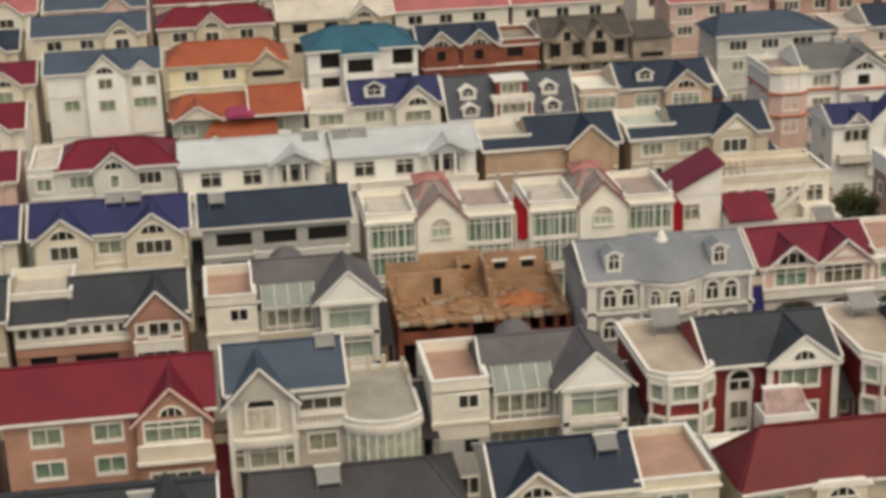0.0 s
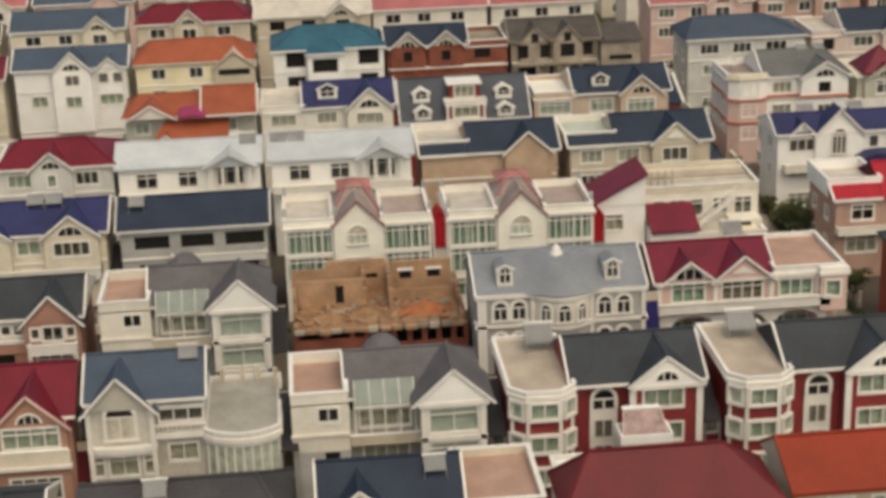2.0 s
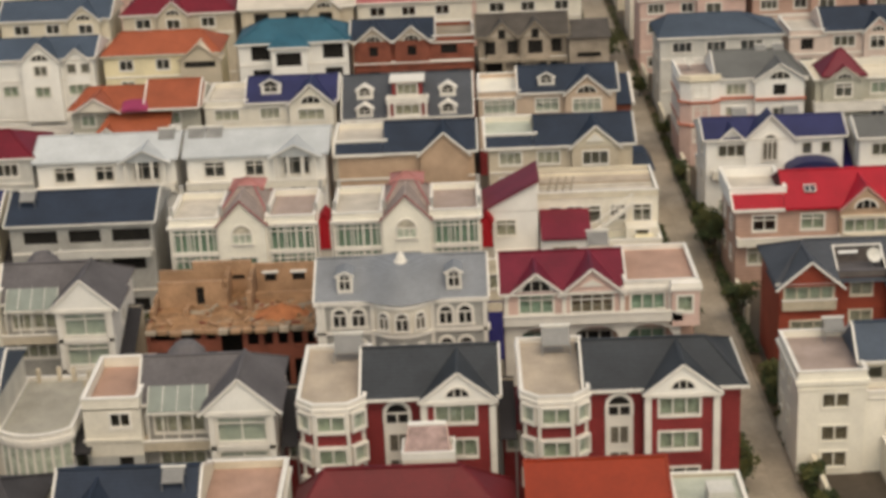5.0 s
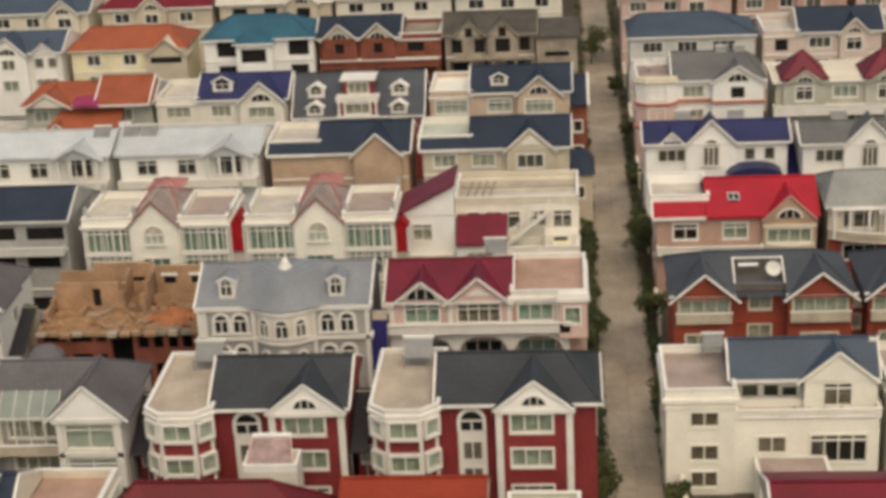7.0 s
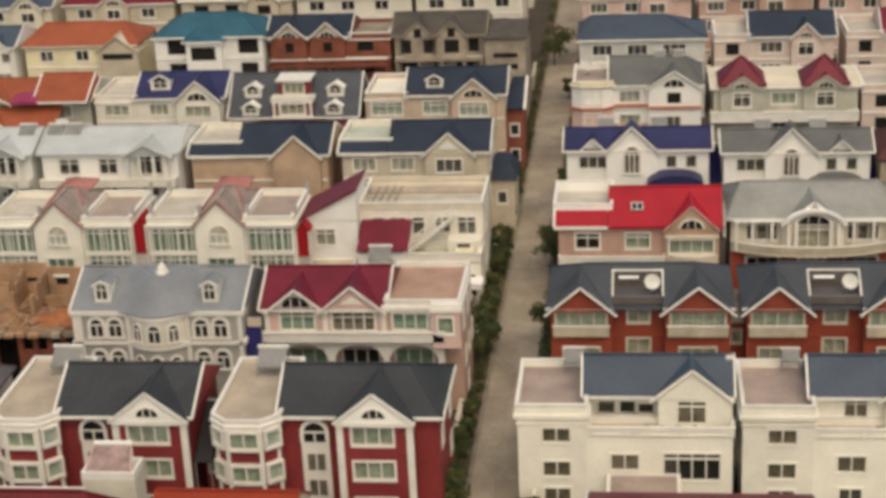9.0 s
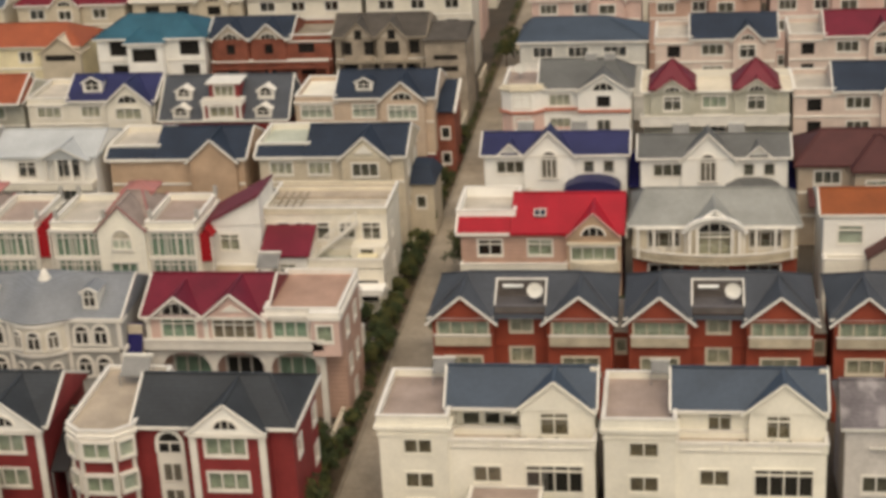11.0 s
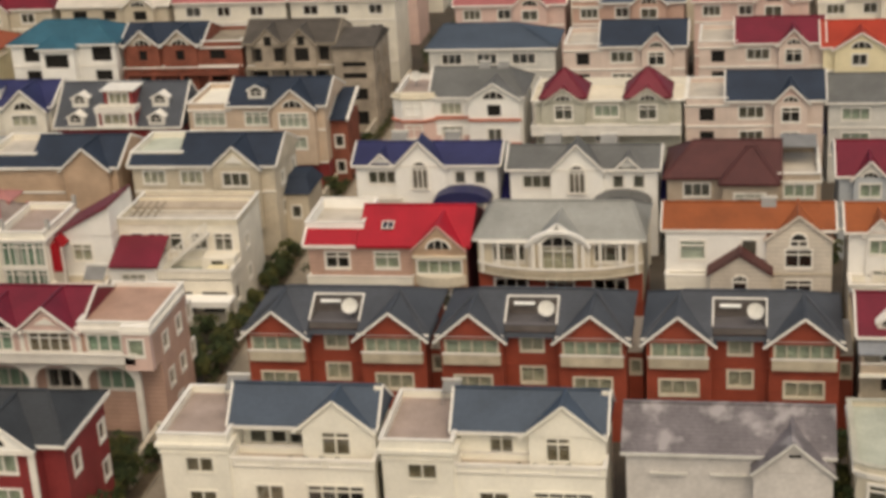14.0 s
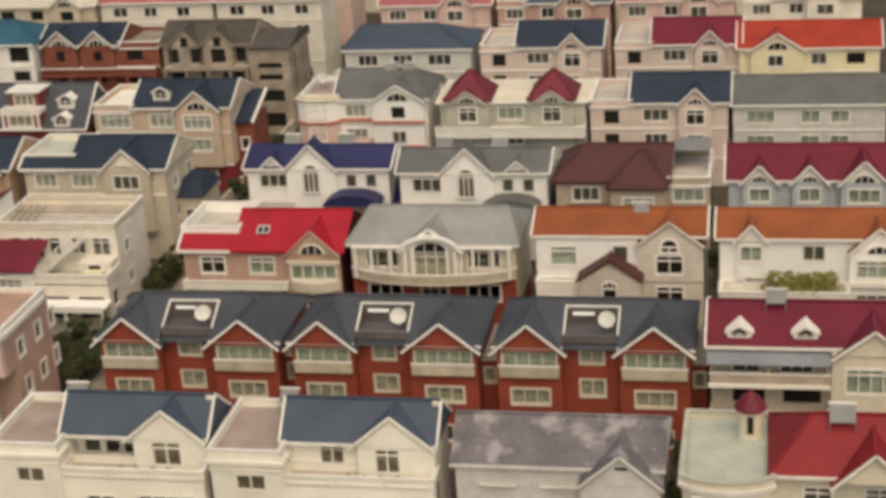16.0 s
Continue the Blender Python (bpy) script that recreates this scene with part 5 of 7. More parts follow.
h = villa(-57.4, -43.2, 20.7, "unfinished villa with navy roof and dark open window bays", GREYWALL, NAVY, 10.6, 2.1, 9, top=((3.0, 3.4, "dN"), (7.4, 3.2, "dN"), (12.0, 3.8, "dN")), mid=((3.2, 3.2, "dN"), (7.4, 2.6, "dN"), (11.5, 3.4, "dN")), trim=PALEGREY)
h.balcony(4.8, 14.0, 0, 7.4, 1.2, 0.6, PALEGREY)
heater(-55.8, 23.6, 12.2, s=0.8, plain=True)
h = villa(-73.4, -58.8, 20.7, "cream villa with royal blue roof and two arched gables", CREAM, ROYAL, 10.8, 2.1, 9, gables=((3.0, 5.2, 2.0, 0.9), (11.4, 5.2, 2.0, 0.9)), top=((3.0, 2.6, "m"), (7.2, 2.2, "c"), (11.4, 3.4, "m")), mid=((3, 2.6), 7.2, (11.4, 3.2)), balc=((0.5, 14, 6.5, 1.6),))
for u in (-65.6, -63.8):
    tagged(heater(u, 24.6, 12.7, s=0.85, plain=True), "flat grey solar collector on the blue roof")

# ---- fifth row, west ----
for x, t in ((-59.2, ""), (-42.7, "")):
    h = villa(x, x + 15.2, 40.5, "bluish white villa with pale grey metal roof and dark porch doors", BRIGHT, SILVER, 11.0, 1.75, 9, top=((3.0, 2.2, "d", 1.7), (7.4, 2.0, "d", 1.7), (12.0, 2.8, "d", 2.0)), mid=(3, 7.4, 12), style="m", trim=SILVER)
    h.gable(12.0, 5.4, 10.9, 1.35, -1.2, 3.0, SILVER, SILVER, 0.25, trim=PALEGREY)
    for u in (9.9, 11.2, 12.8, 14.1):
        h.box("porch_column", u - 0.15, u + 0.15, -1.1, -0.8, 7.9, 10.9, TRIM)
    h.balcony(0, 15.2, 0, 7.7, 1.6, 0.6, WHITE)
    for u in ((0.8, 2.8) if x > -50 else (14.0,)):
        tagged(heater(x + u, 44.4, 12.1, s=0.95, plain=True), "flat grey collector on the pale metal roof")

def notched_villa(x, y, w, nw, label, wall, floorm, top, pediment=None, sides=()):
    h = House(x, y, label, fine=False, group="notched roof villas")
    z, rise, vr = 10.25, 2.3, 4.2
    h.block(0, w, 0, 9, 3.3, z, wall, [(u, z - 2.1, ww, 1.4, "w") for u, ww in top] + [(u, z - 5.0, ww, 1.45, "m") for u, ww in top], [], sides)
    h.block(0, w, 0.012, 9, 0, 3.29, wall, [(u, 0.95, ww, 1.5, "m") for u, ww in top])
    h.roof(nw, w, 0, 9, z, rise, NAVY, 0, 0, vr, verge="R", ends=wall)
    h.notch(0, nw - 0.45, 1.3, 8.8, z, rise, vr, NAVY, floorm, WHITE)
    h.block(9.1, 14.3, -0.7, 0.02, 3.3, z, wall, [(11.7, z - 2.15, 2.8, 1.5, "m")] if top else [])
    h.gable(11.7, 5.2, z, 2.3, -0.7, 4.2, NAVY, pediment or wall)
    h.band(0.02, w - 0.02, 0, 7.2)
    for u in (9.3, 14.1):
        h.pilaster(u, -0.7, 3.3, z - 0.1, 0.3, 0.14, wall)
    return h


notched_villa(-26.2, 41.6, 15.0, 5.4, "tan brick villa with navy roof and a pale roof terrace", TANBRICK, PALETILE, ())
h = notched_villa(-9.6, 42.0, 15.8, 5.4, "beige villa with navy roof, gable window and a roof terrace", BEIGE, GREENTILE, ((2.4, 2.4), (6.6, 2.4)), CREAM, [(3, 4.0, 1.3, 1.4, "m"), (7.5, 4.0, 1.3, 1.4, "m"), (3, 7.2, 1.3, 1.4, "m"), (7.5, 7.2, 1.3, 1.4, "m")])
m = Mesh()
m.solid([(10.7, -0.98, 10.75), (12.7, -0.98, 10.75), (11.7, -0.98, 11.65)], [(10.7, -0.7, 10.75), (12.7, -0.7, 10.75), (11.7, -0.7, 11.65)])
h.add("pediment_relief", m, TRIM)
h.block(15.81, 18.4, 3.0, 9.0, 0, 6.0, BEIGE, [(17.0, 3.2, 1.0, 1.4, "m")])
m = Mesh()
m.solid([(15.8, 2.6, 6.0), (18.7, 2.6, 6.0), (18.7, 9.2, 6.0), (15.8, 9.2, 6.0)], [(15.8, 5.0, 7.4), (17.8, 5.0, 7.4), (17.8, 8.0, 7.4), (15.8, 8.0, 7.4)])
h.add("annex_roof", m, NAVY)
h = villa(-75.2, -59.8, 41.0, "pale grey villa with maroon hipped roof and gabled dormer front", PALEGREY, CRIMSON, 11.5, 2.1, 9, terrace=("L", 3.2), hip=(2.5, 3.5), gables=((8.9, 4.4, 1.8, 0.5),), top=((5.4, 2.4, "c"), (8.9, 0.9, "c"), (12.6, 2.4, "d"), (1.5, 1.6, "c")), mid=(2, 6, 12))

# ---- sixth row, west ----
TANPALE = surface("pale_tan_plaster", (0.53, 0.41, 0.31), 0.85, 0.5, 0.16, 0.1)
h = villa(-60.4, -44.6, 64.0, "beige villa with orange roofs at two heights", GREENISH, ORANGE, 10.4, 1.8, 9, hip=(2, 0), top=(2, 12.5), mid=(2, 7, 12))
h.gable(3.2, 5.6, 10.4, 1.7, -1.2, 4.3, ORANGE, WHITE)
arc = [(8.2 - 1.7 * math.cos(math.pi * k / 8), 0.4 * math.sin(math.pi * k / 8)) for k in range(9)]
m = Mesh()
m.solid([(u, -2.2, 10.5 + q) for u, q in arc], [(u, -0.3, 11.2 + q) for u, q in arc])
h.add("arched_awning", m, PLASTICMAGENTA, "magenta-pink arched sheet awning")
h.roof(9.6, 15.6, -1.5, 5, 10.7, 2.4, ORANGE, 0, 0, 3.0)
m = Mesh()
m.solid([(3.3, -4.0, 8.0), (12.5, -4.0, 8.0), (12.5, -0.4, 9.75), (4.8, -0.4, 9.75)], [(3.3, -4.0, 8.16), (12.5, -4.0, 8.16), (12.5, -0.4, 9.9), (4.8, -0.4, 9.9)])
h.add("porch_roof", m, ORANGE)
h.gable(5.0, 2.2, 8.2, 0.9, -4.1, -1.6, ORANGE, WHITE, 0.2)
h.block(3.6, 12.3, -3.6, 0.01, 0, 7.95, GREENISH, [(5.2, 5.2, 1.8, 1.5, "m"), (9.0, 5.2, 2.4, 1.5, "m")])
h.box("porch_panel", 12.5, 14.0, -3.6, -3.4, 6.0, 9.0, BRIGHT)
h = villa(-44.0, -27.9, 64.0, "cream villa with royal blue roof, white dormer and arched gable", WHITE, ROYAL, 10.5, 2.2, 9, terrace=("L", 5.4), gables=((13.2, 5.4, 2.4, 1.2),), dormers=((8.2, 0.35, 2.4, 1.0),), top=((13.2, 3.2, "w"), (2.7, 3.0, "w"), (8, 2.4, "w")), mid=((2.7, 3), 8, 13))
h = House(-26.8, 63.0, "slate villa with steep roof, white dormers and red loggia")
h.block(0, 15.4, 0, 9, 0, 8.1, MAROONWALL, [(3, 4.0, 1.8, 1.5, "m"), (12.5, 4.0, 1.8, 1.5, "m"), (3, 1, 1.8, 1.5, "m")])
h.roof(0, 15.4, 0, 9, 8.2, 4.3, SLATEBLUE, 0, 0, 4.6)
for u in (2.5, 12.7):
    h.dormer(u, 0.0, 8.7, 2.0, 0.72, TRIM, TRIM)
    h.dormer(u, 2.0, 10.5, 2.0, 0.72, TRIM, TRIM)
h.block(5.3, 10.2, -0.5, 4.5, 8.2, 10.2, MAROONWALL, [(7.75, 8.6, 3.0, 1.3, "w")])
h.block(5.9, 9.6, 1.2, 5.0, 10.2, 12.3, MAROONWALL, [(7.75, 10.7, 2.4, 1.3, "w")])
h.terrace(rect(5.2, 10.3, -0.6, 1.3), 10.2, PALETILE, TRIM, 0.35, 0.16)
h.box("loggia_roof", 5.6, 9.9, 0.8, 5.2, 12.3, 12.5, TRIM)
h.box("loggia_sill", 5.2, 10.3, -0.75, -0.5, 8.1, 8.45, TRIM)
for u in (5.5, 6.2, 9.3, 10.0):
    h.pilaster(u, -0.5, 8.4, 10.2, 0.28, 0.14)
h = villa(-10.4, 6.4, 64.0, "tan and brick villa with navy roof, white terrace and arched gable", TANPALE, NAVY, 10.4, 2.3, 9, terrace=("L", 5.2), floorm=WARM, gables=((13.2, 5.2, 2.2, 1.0),), dormers=((8.4, 0.3, 2.0, 0.8),), top=((13.2, 3.4, "p", 1.7), (8.4, 2.8, "p", 1.6), (2.6, 3.8, "p", 1.6)), mid=((13.2, 2.8, "p"), (8.4, 2.4), 2.6), wall2=MAROONWALL, sides="R")
h.block(16.81, 18.9, 2.0, 8.0, 0, 8.0, RAWRED, [(17.8, 4.6, 1.0, 1.4, "d"), (17.8, 1.4, 1.0, 1.4, "d")])
m = Mesh()
m.solid([(16.6, 1.4, 8.0), (19.2, 1.4, 8.0), (19.2, 8.0, 10.2), (16.6, 8.0, 10.2)], [(16.6, 1.4, 8.15), (19.2, 1.4, 8.15), (19.2, 8.0, 10.35), (16.6, 8.0, 10.35)])
h.add("annex_roof", m, NAVY)
for u in (16.7, 19.1):
    m = Mesh()
    m.beam((u, 1.3, 8.1), (u, 8.0, 10.3), 0.3, 0.3)
    h.add("annex_verge", m, TRIM)

# ---- seventh to ninth rows, west ----
villa(-76.6, -62.0, 86.0, "white villa with blue-grey roof and tall arched gable", BRIGHT, STEELBLUE, 11.8, 2.0, 9, terrace=None, gables=((7.6, 5.0, 2.4, 1.0), (12.4, 3.0, 1.3, 0.3)), top=((7.6, 1.8, "m"), (11.6, 1.3, "m"), (13.5, 1.3, "m")), mid=((3, 2), (7.6, 2), (12.5, 3)))
h = villa(-60.8, -45.2, 87.0, "pale yellow villa with orange hipped roof and a broad beige gable", YELLOWISH, ORANGE, 11.6, 2.3, 9, hip=(2.4, 3), top=((3, 1.8, "d"), (8, 1.8, "d")), mid=(3, 8), trim=GREENISH)
h.block(10.4, 15.9, -0.6, 0.01, 0, 10.9, BEIGE)
h.gable(13.1, 5.4, 10.9, 2.0, -0.6, 3.4, BEIGE, BEIGE, 0.3, trim=DUSTBEIGE, board=0.14)
# near-black panel on the wall face paints the recess's shade
h.box("recessed_opening", 11.0, 15.2, -0.64, -0.55, 9.7, 10.5, DIM, "dark panel painted as a shaded recess under the gable")
h = villa(-42.4, -27.6, 86.5, "white villa with turquoise hipped roof and unglazed openings", BRIGHT, TURQ, 12.6, 2.4, 9, hip=(4, 4), top=((3.0, 2.6, "dN", 2.2), (7.8, 1.8, "dN", 2.2), (12.8, 2.8, "dN", 2.2)), mid=((3, 2.4, "dN"), (12.8, 2.4, "dN")))
h.block(4.6, 9.4, -1.4, 0, 0, 12.2, BRIGHT, [(6.9, 9.6, 3.4, 1.9, "dN"), (6.9, 5.0, 2.6, 2.2, "dN")])
h.roof(4.6, 9.4, -1.4, 4.0, 12.3, 1.6, TURQ, 2.0, 2.0, 2.4)
h = villa(-27.0, -10.6, 88.0, "unfinished red brick villa with navy roof, grey double gable", RAWRED, NAVY, 12.0, 2.0, 9, terrace=("R", 5.6), floorm=CONCRETE, gables=((2.8, 4.6, 2.0, 0.5), (8.0, 4.6, 2.0, 0.5)), top=((2.8, 1.2, "dN"), (8.0, 1.2, "dN"), (13, 2.2, "dN")), mid=((2.8, 1.6, "dN"), (8, 1.6, "dN"), (13, 2.2, "dN")), pediment=CEMENTPALE)
h.balcony(0.2, 16.2, 0, 8.2, 1.6, 0.9, RAWRED, rail=True)
h.balcony(0.2, 16.2, 0, 4.9, 1.6, 0.9, RAWRED, rail=True)
for u in (0.4, 4.2, 8.2, 12.2, 16.0):
    h.box("porch_column", u - 0.2, u + 0.2, -1.6, -1.2, 0, 8.1, RAWRED)
BROWNTILE = surface("dark_brown_roof_tile", (0.085, 0.073, 0.062), 0.85, 0.4, 0.3, 0.2, courses=0.17)
h = villa(-10.0, 2.0, 88.0, "bare concrete villa shell with two gables", CEMENT, BROWNTILE, 11.9, 2.2, 9, gables=((3.2, 4.0, 2.0, 0.5), (7.7, 4.0, 2.0, 0.5)), top=((1.6, 1.4, "dN", 1.9), (4.6, 1.4, "dN", 1.9), (7.7, 2.0, "dN", 1.9), (10.6, 1.4, "dN", 1.9)), mid=((2.2, 2.4, "dN"), (5.6, 2.0, "dN"), (9.4, 2.4, "dN")), trim=CONCRETE, pediment=CEMENTPALE, sides="R")
for u in (0.4, 3.4, 6.4, 9.4, 11.7):
    h.box("porch_column", u - 0.2, u + 0.2, -1.4, -1.0, 0, 8.6, CONCRETE)
h.box("porch_slab", 0.1, 12.0, -1.5, 0.0, 8.6, 8.85, CONCRETE)
h.block(12.2, 17.6, -1.5, 8.0, 0, 11.6, CEMENT, [(14.9, 8.9, 3.2, 0.7, "dN"), (14.9, 7.3, 3.2, 0.8, "dN"), (14.9, 4.4, 3.2, 1.6, "dN"), (14.9, 1.0, 3.0, 1.9, "dN")], [], [(1.2, 8.6, 1.3, 1.9, "dN"), (1.2, 5.2, 1.3, 2.2, "dN"), (1.2, 1.6, 1.3, 2.2, "dN"), (5.5, 8.4, 1.2, 1.8, "dN"), (5.5, 4.8, 1.2, 1.8, "dN")])
m = Mesh()
m.solid([(11.9, -1.9, 11.6), (17.9, -1.9, 11.6), (17.9, 8.3, 11.6), (11.9, 8.3, 11.6)], [(12.6, -1.9, 11.75), (17.9, -1.9, 11.75), (17.9, 4.0, 13.0), (12.6, 4.0, 13.0)])
h.add("annex_roof", m, BROWNTILE)
FAR = (
    (-80.0, -64.0, 108, "white villa with steel blue roof and arched gable", CREAM, STEELBLUE, (12.4, 4.6, 2.0)),
    (-62.2, -45.8, 109, "beige villa with maroon hipped roof", BEIGE, CRIMSON, (7.6, 4.4, 2.0)),
    (-44.8, -28.2, 110, "unfinished beige villa with pale roof and dark openings", BEIGE, PALETILE, (12.4, 4.6, 1.8)),
    (-27.6, -10.6, 111, "white villa with dusty rose roof", WHITE, DUSTYRED, None),
    (-9.9, 5.6, 111, "white villa with rose tiled roof and wide windows", WHITE, DUSTYRED, None),
)
for x0, x1, y, lab, wl, rf, g in FAR:
    d = "dN" if "unfinished" in lab else "d"
    h = villa(x0, x1, y, lab, wl, rf, 12.4, 2.1, 9, hip=(3, 3) if "hip" in lab else (0, 0), gables=(g,) if g else (), top=((3, 2.2, d), (7.6, 2.0, d), (12.6, 2.0, d)), mid=((3, 2.2, d), (7.6, 2, d), (12.6, 2, d)))
heater(-60.6 + 3.6, 113.4, 13.6, s=0.9, plain=True)
heater(-60.6 + 6.6, 113.4, 13.6, s=0.9, plain=True)

# ---- second row, east: white villas, mottled roof, green terrace ----
def white_terrace_villa(x, y, second):
    h = House(x, y, "cream villa with steel blue roof and " + ("rose-grey terrace" if second else "open loggia"), WARM, group="cream white villas")
    h.block(0, 5.2, -1.2, 7.0, 0, 8.1, WARM, [(2.9, 5.8, 2.1, 1.25, "b"), (2.9, 2.9, 2.1, 1.35, "b"), (2.9, 0.6, 2.0, 1.4, "b")], [(2.5, 5.8, 1.1, 1.3, "m"), (5.5, 5.8, 1.1, 1.3, "m"), (2.5, 2.8, 1.1, 1.3, "m"), (5.5, 2.8, 1.1, 1.3, "m")])
    h.cornice(rect(0, 5.2, -1.2, 6.9), 7.95, 0.5, 0.3, WARM)
    h.box("string_course", -0.12, 5.3, -1.32, -1.2, 7.35, 7.5, WARM)
    h.terrace(rect(-0.1, 5.25, -1.3, 6.9), 8.35, ROSEGREY, WARM, 0.6, 0.2)
    if second:
        h.block(5.2, 10.49, 1.0, 5.2, 0, 8.9, WARM, [(8.4, 6.85, 1.7, 1.75, "b")])
    else:
        h.block(5.2, 10.49, 1.9, 5.2, 0, 8.9, WARM, [(6.6, 6.75, 1.3, 1.1, "m"), (8.2, 6.75, 1.2, 1.1, "d"), (9.6, 6.75, 1.2, 0.9, "d")])
        h.block(5.2, 10.49, 1.0, 1.89, 0, 6.38, WARM)
        h.box("loggia_floor", 5.22, 10.48, 0.9, 1.88, 6.38, 6.46, PALETILE)
        h.box("loggia_beam", 5.2, 10.49, 0.75, 1.0, 8.55, 8.9, WARM)
        h.box("loggia_side", 5.2, 5.45, 0.8, 1.89, 6.4, 8.6, WARM)
    h.block(10.5, 16.0, 0.2, 5.2, 0, 8.9, WARM, [(13.0 if not second else 12.6, 6.75, 2.1 if not second else 1.7, 1.9, "b")])
    h.block(5.2, 16.0, -1.0, 0.99, 0, 6.4, WARM, [(8.0, 3.4, 2.1, 1.4, "b"), (13.0, 2.6, 4.2, 2.3, "d"), (8.0, 0.6, 1.7, 1.5, "m")])
    h.terrace(rect(5.22, 16.1, -1.1, 0.97), 6.4, TANTILE, WARM, 0.6, 0.22)
    for i in range(3):
        a = 5.5 + 3.55 * i
        m = Mesh()
        m.box(a, a + 3.1, -1.17, -1.1, 6.42, 6.52)
        m.box(a, a + 3.1, -1.17, -1.1, 6.86, 6.96)
        m.box(a, a + 0.1, -1.17, -1.1, 6.52, 6.86)
        m.box(a + 3.0, a + 3.1, -1.17, -1.1, 6.52, 6.86)
        h.add("parapet_panel", m, TRIM)
    for i in range(4):
        m = Mesh()
        leaves(m, (9.6 + 1.2 * i + 0.2 * second, -0.6, 6.75), 0.32, 34, random.Random(70 + i), 0.12)
        h.add("potted_plant", m, HEDGEB, "small green plants along the balcony")
    h.roof(5.2, 15.8, 0.7, 5.4, 8.95, 2.35, STEELBLUE, 0, 0, 2.8)
    h.gable(13.0, 5.9, 8.85, 2.42, 0.1, 2.8, STEELBLUE, WARM, 0.15, trim=WARM)
    h.box("roof_post", 15.6, 16.1, 2.5, 3.1, 8.6, 11.3, WHITE)
    return h


white_terrace_villa(13.2, -15.4, False)
white_terrace_villa(29.9, -15.4, True)
h = House(19.9, -20.6, "low annex with flat rose-grey roof in front of a villa")
h.block(0, 5.4, 0, 4.3, 0, 2.9, WARM, [(2.7, 0.8, 2.4, 1.3, "m")])
h.terrace(rect(0, 5.4, 0, 4.3), 2.9, ROSEGREY, WARM, 0.12, 0.2)
h = House(1.6, -35.5, "flat-roofed grey annex with a white tank by the street")
h.block(0, 5.0, 0, 7.0, 0, 6.6, BEIGE, [(2.5, 3.8, 1.6, 1.4, "m")])
h.terrace(rect(0, 5.0, 0, 7.0), 6.6, GREENTILE, BEIGE, 0.3, 0.2)
h.box("stair_head", 2.2, 4.0, 2.0, 3.8, 6.65, 8.0, PALEGREY)
villa(19.2, 33.4, -37.5, "villa with crimson tiled roof near the street", BEIGE, CRIMSON, 8.1, 2.1, 9, top=(3, 8), mid=(3, 8))
heater(17.3, -9.2, 9.3, s=0.85, plain=True)
heater(33.9, -9.0, 9.3, s=0.7, plain=True)

h = House(46.6, -16.0, "pale grey villa with huge mottled mauve shingle roof and small gable")
h.block(0.7, 15.0, 0.9, 8.4, 0, 7.75, SVWALL, [(3.0, 2.4, 2.0, 1.4, "m"), (7.5, 2.4, 2.0, 1.4, "m")])
h.block(9.6, 15.0, -0.6, 0.89, 0, 7.15, SVWALL, [(12.4, 2.4, 2.2, 1.7, "m")])
for u in (2.4, 6.6):
    h.box("canopy_strip", u, u + 2.6, 0.6, 0.9, 6.1, 6.2, PALEGREY)
h.roof(0.75, 14.9, 1.0, 8.5, 7.8, 2.35, MOTTLED, 0, 0, 4.0, trim=PALEGREY, verge=False, ends=SVWALL)
h.gable(12.3, 5.4, 7.2, 2.3, -0.6, 3.15, MOTTLED, SVWALL, 0.2, trim=PALEGREY)
m = Mesh()
m.box(12.0, 12.8, -0.7, -0.6, 8.45, 8.62)
h.add("gable_vent", m, DIM)
h = House(63.0, -17.0, "villa with rounded green-edged terrace, red-capped turret and red roof")
pts = bow(0.1, 6.0, 0, 9.3, 1.0)
m = Mesh()
m.prism(pts, 0, 7.8)
h.add("wall", m, CREAM)
for i in (1, 3, 5):
    p, q = Vector(pts[i]), Vector(pts[i + 2])
    d = (q - p).normalized()
    nrm = Vector((d.y, -d.x))
    at = lambda a, o, s, p=p, d=d, nrm=nrm: (*(p + d * a + nrm * (o + 0.36)), s)
    for zz in (5.5, 2.4):
        h.window(at, 0.15, (q - p).length - 0.15, zz, zz + 1.7, "m")
h.cornice(pts, 7.7, 0.5, 0.3)
h.terrace(inset(pts, -0.2), 8.0, GREENTILE, CREAM, 0.45, 0.25, False)
h.ring("green_edge", inset(pts, -0.26), 8.45, 8.6, 0.4, GREENISH)
h.block(6.0, 15.5, 1.0, 9, 0, 8.3, CREAM, [(9.0, 5.6, 1.8, 1.7, "m"), (13, 5.6, 1.8, 1.7, "m")])
h.roof(6.1, 15.5, 0.6, 9, 8.5, 2.7, REDTILE, 3.0, 0, 4.2)
h.gable(12.6, 5.0, 8.4, 2.3, -0.4, 4.3, REDTILE, CREAM)
m = Mesh()
m.tube((4.5, 6.7, 7.9), (4.5, 6.7, 10.3), 0.85, 14)
t = h.add("turret", m, CREAM, "round cream turret")
m = Mesh()
m.tube((4.5, 6.7, 10.25), (4.5, 6.7, 10.4), 1.16, 14, 1.12)
m.tube((4.5, 6.7, 10.4), (4.5, 6.7, 10.95), 1.12, 14, 0.75)
m.tube((4.5, 6.7, 10.95), (4.5, 6.7, 11.35), 0.75, 14, 0.28)
m.tube((4.5, 6.7, 11.35), (4.5, 6.7, 11.65), 0.28, 14, 0.06)
h.add("turret_cap", m, MAROON, "maroon bell-shaped cap", t)
m = Mesh()
m.box(4.28, 4.72, 5.8, 5.92, 8.6, 9.9)
h.add("turret_window", m, DIM, "", t)
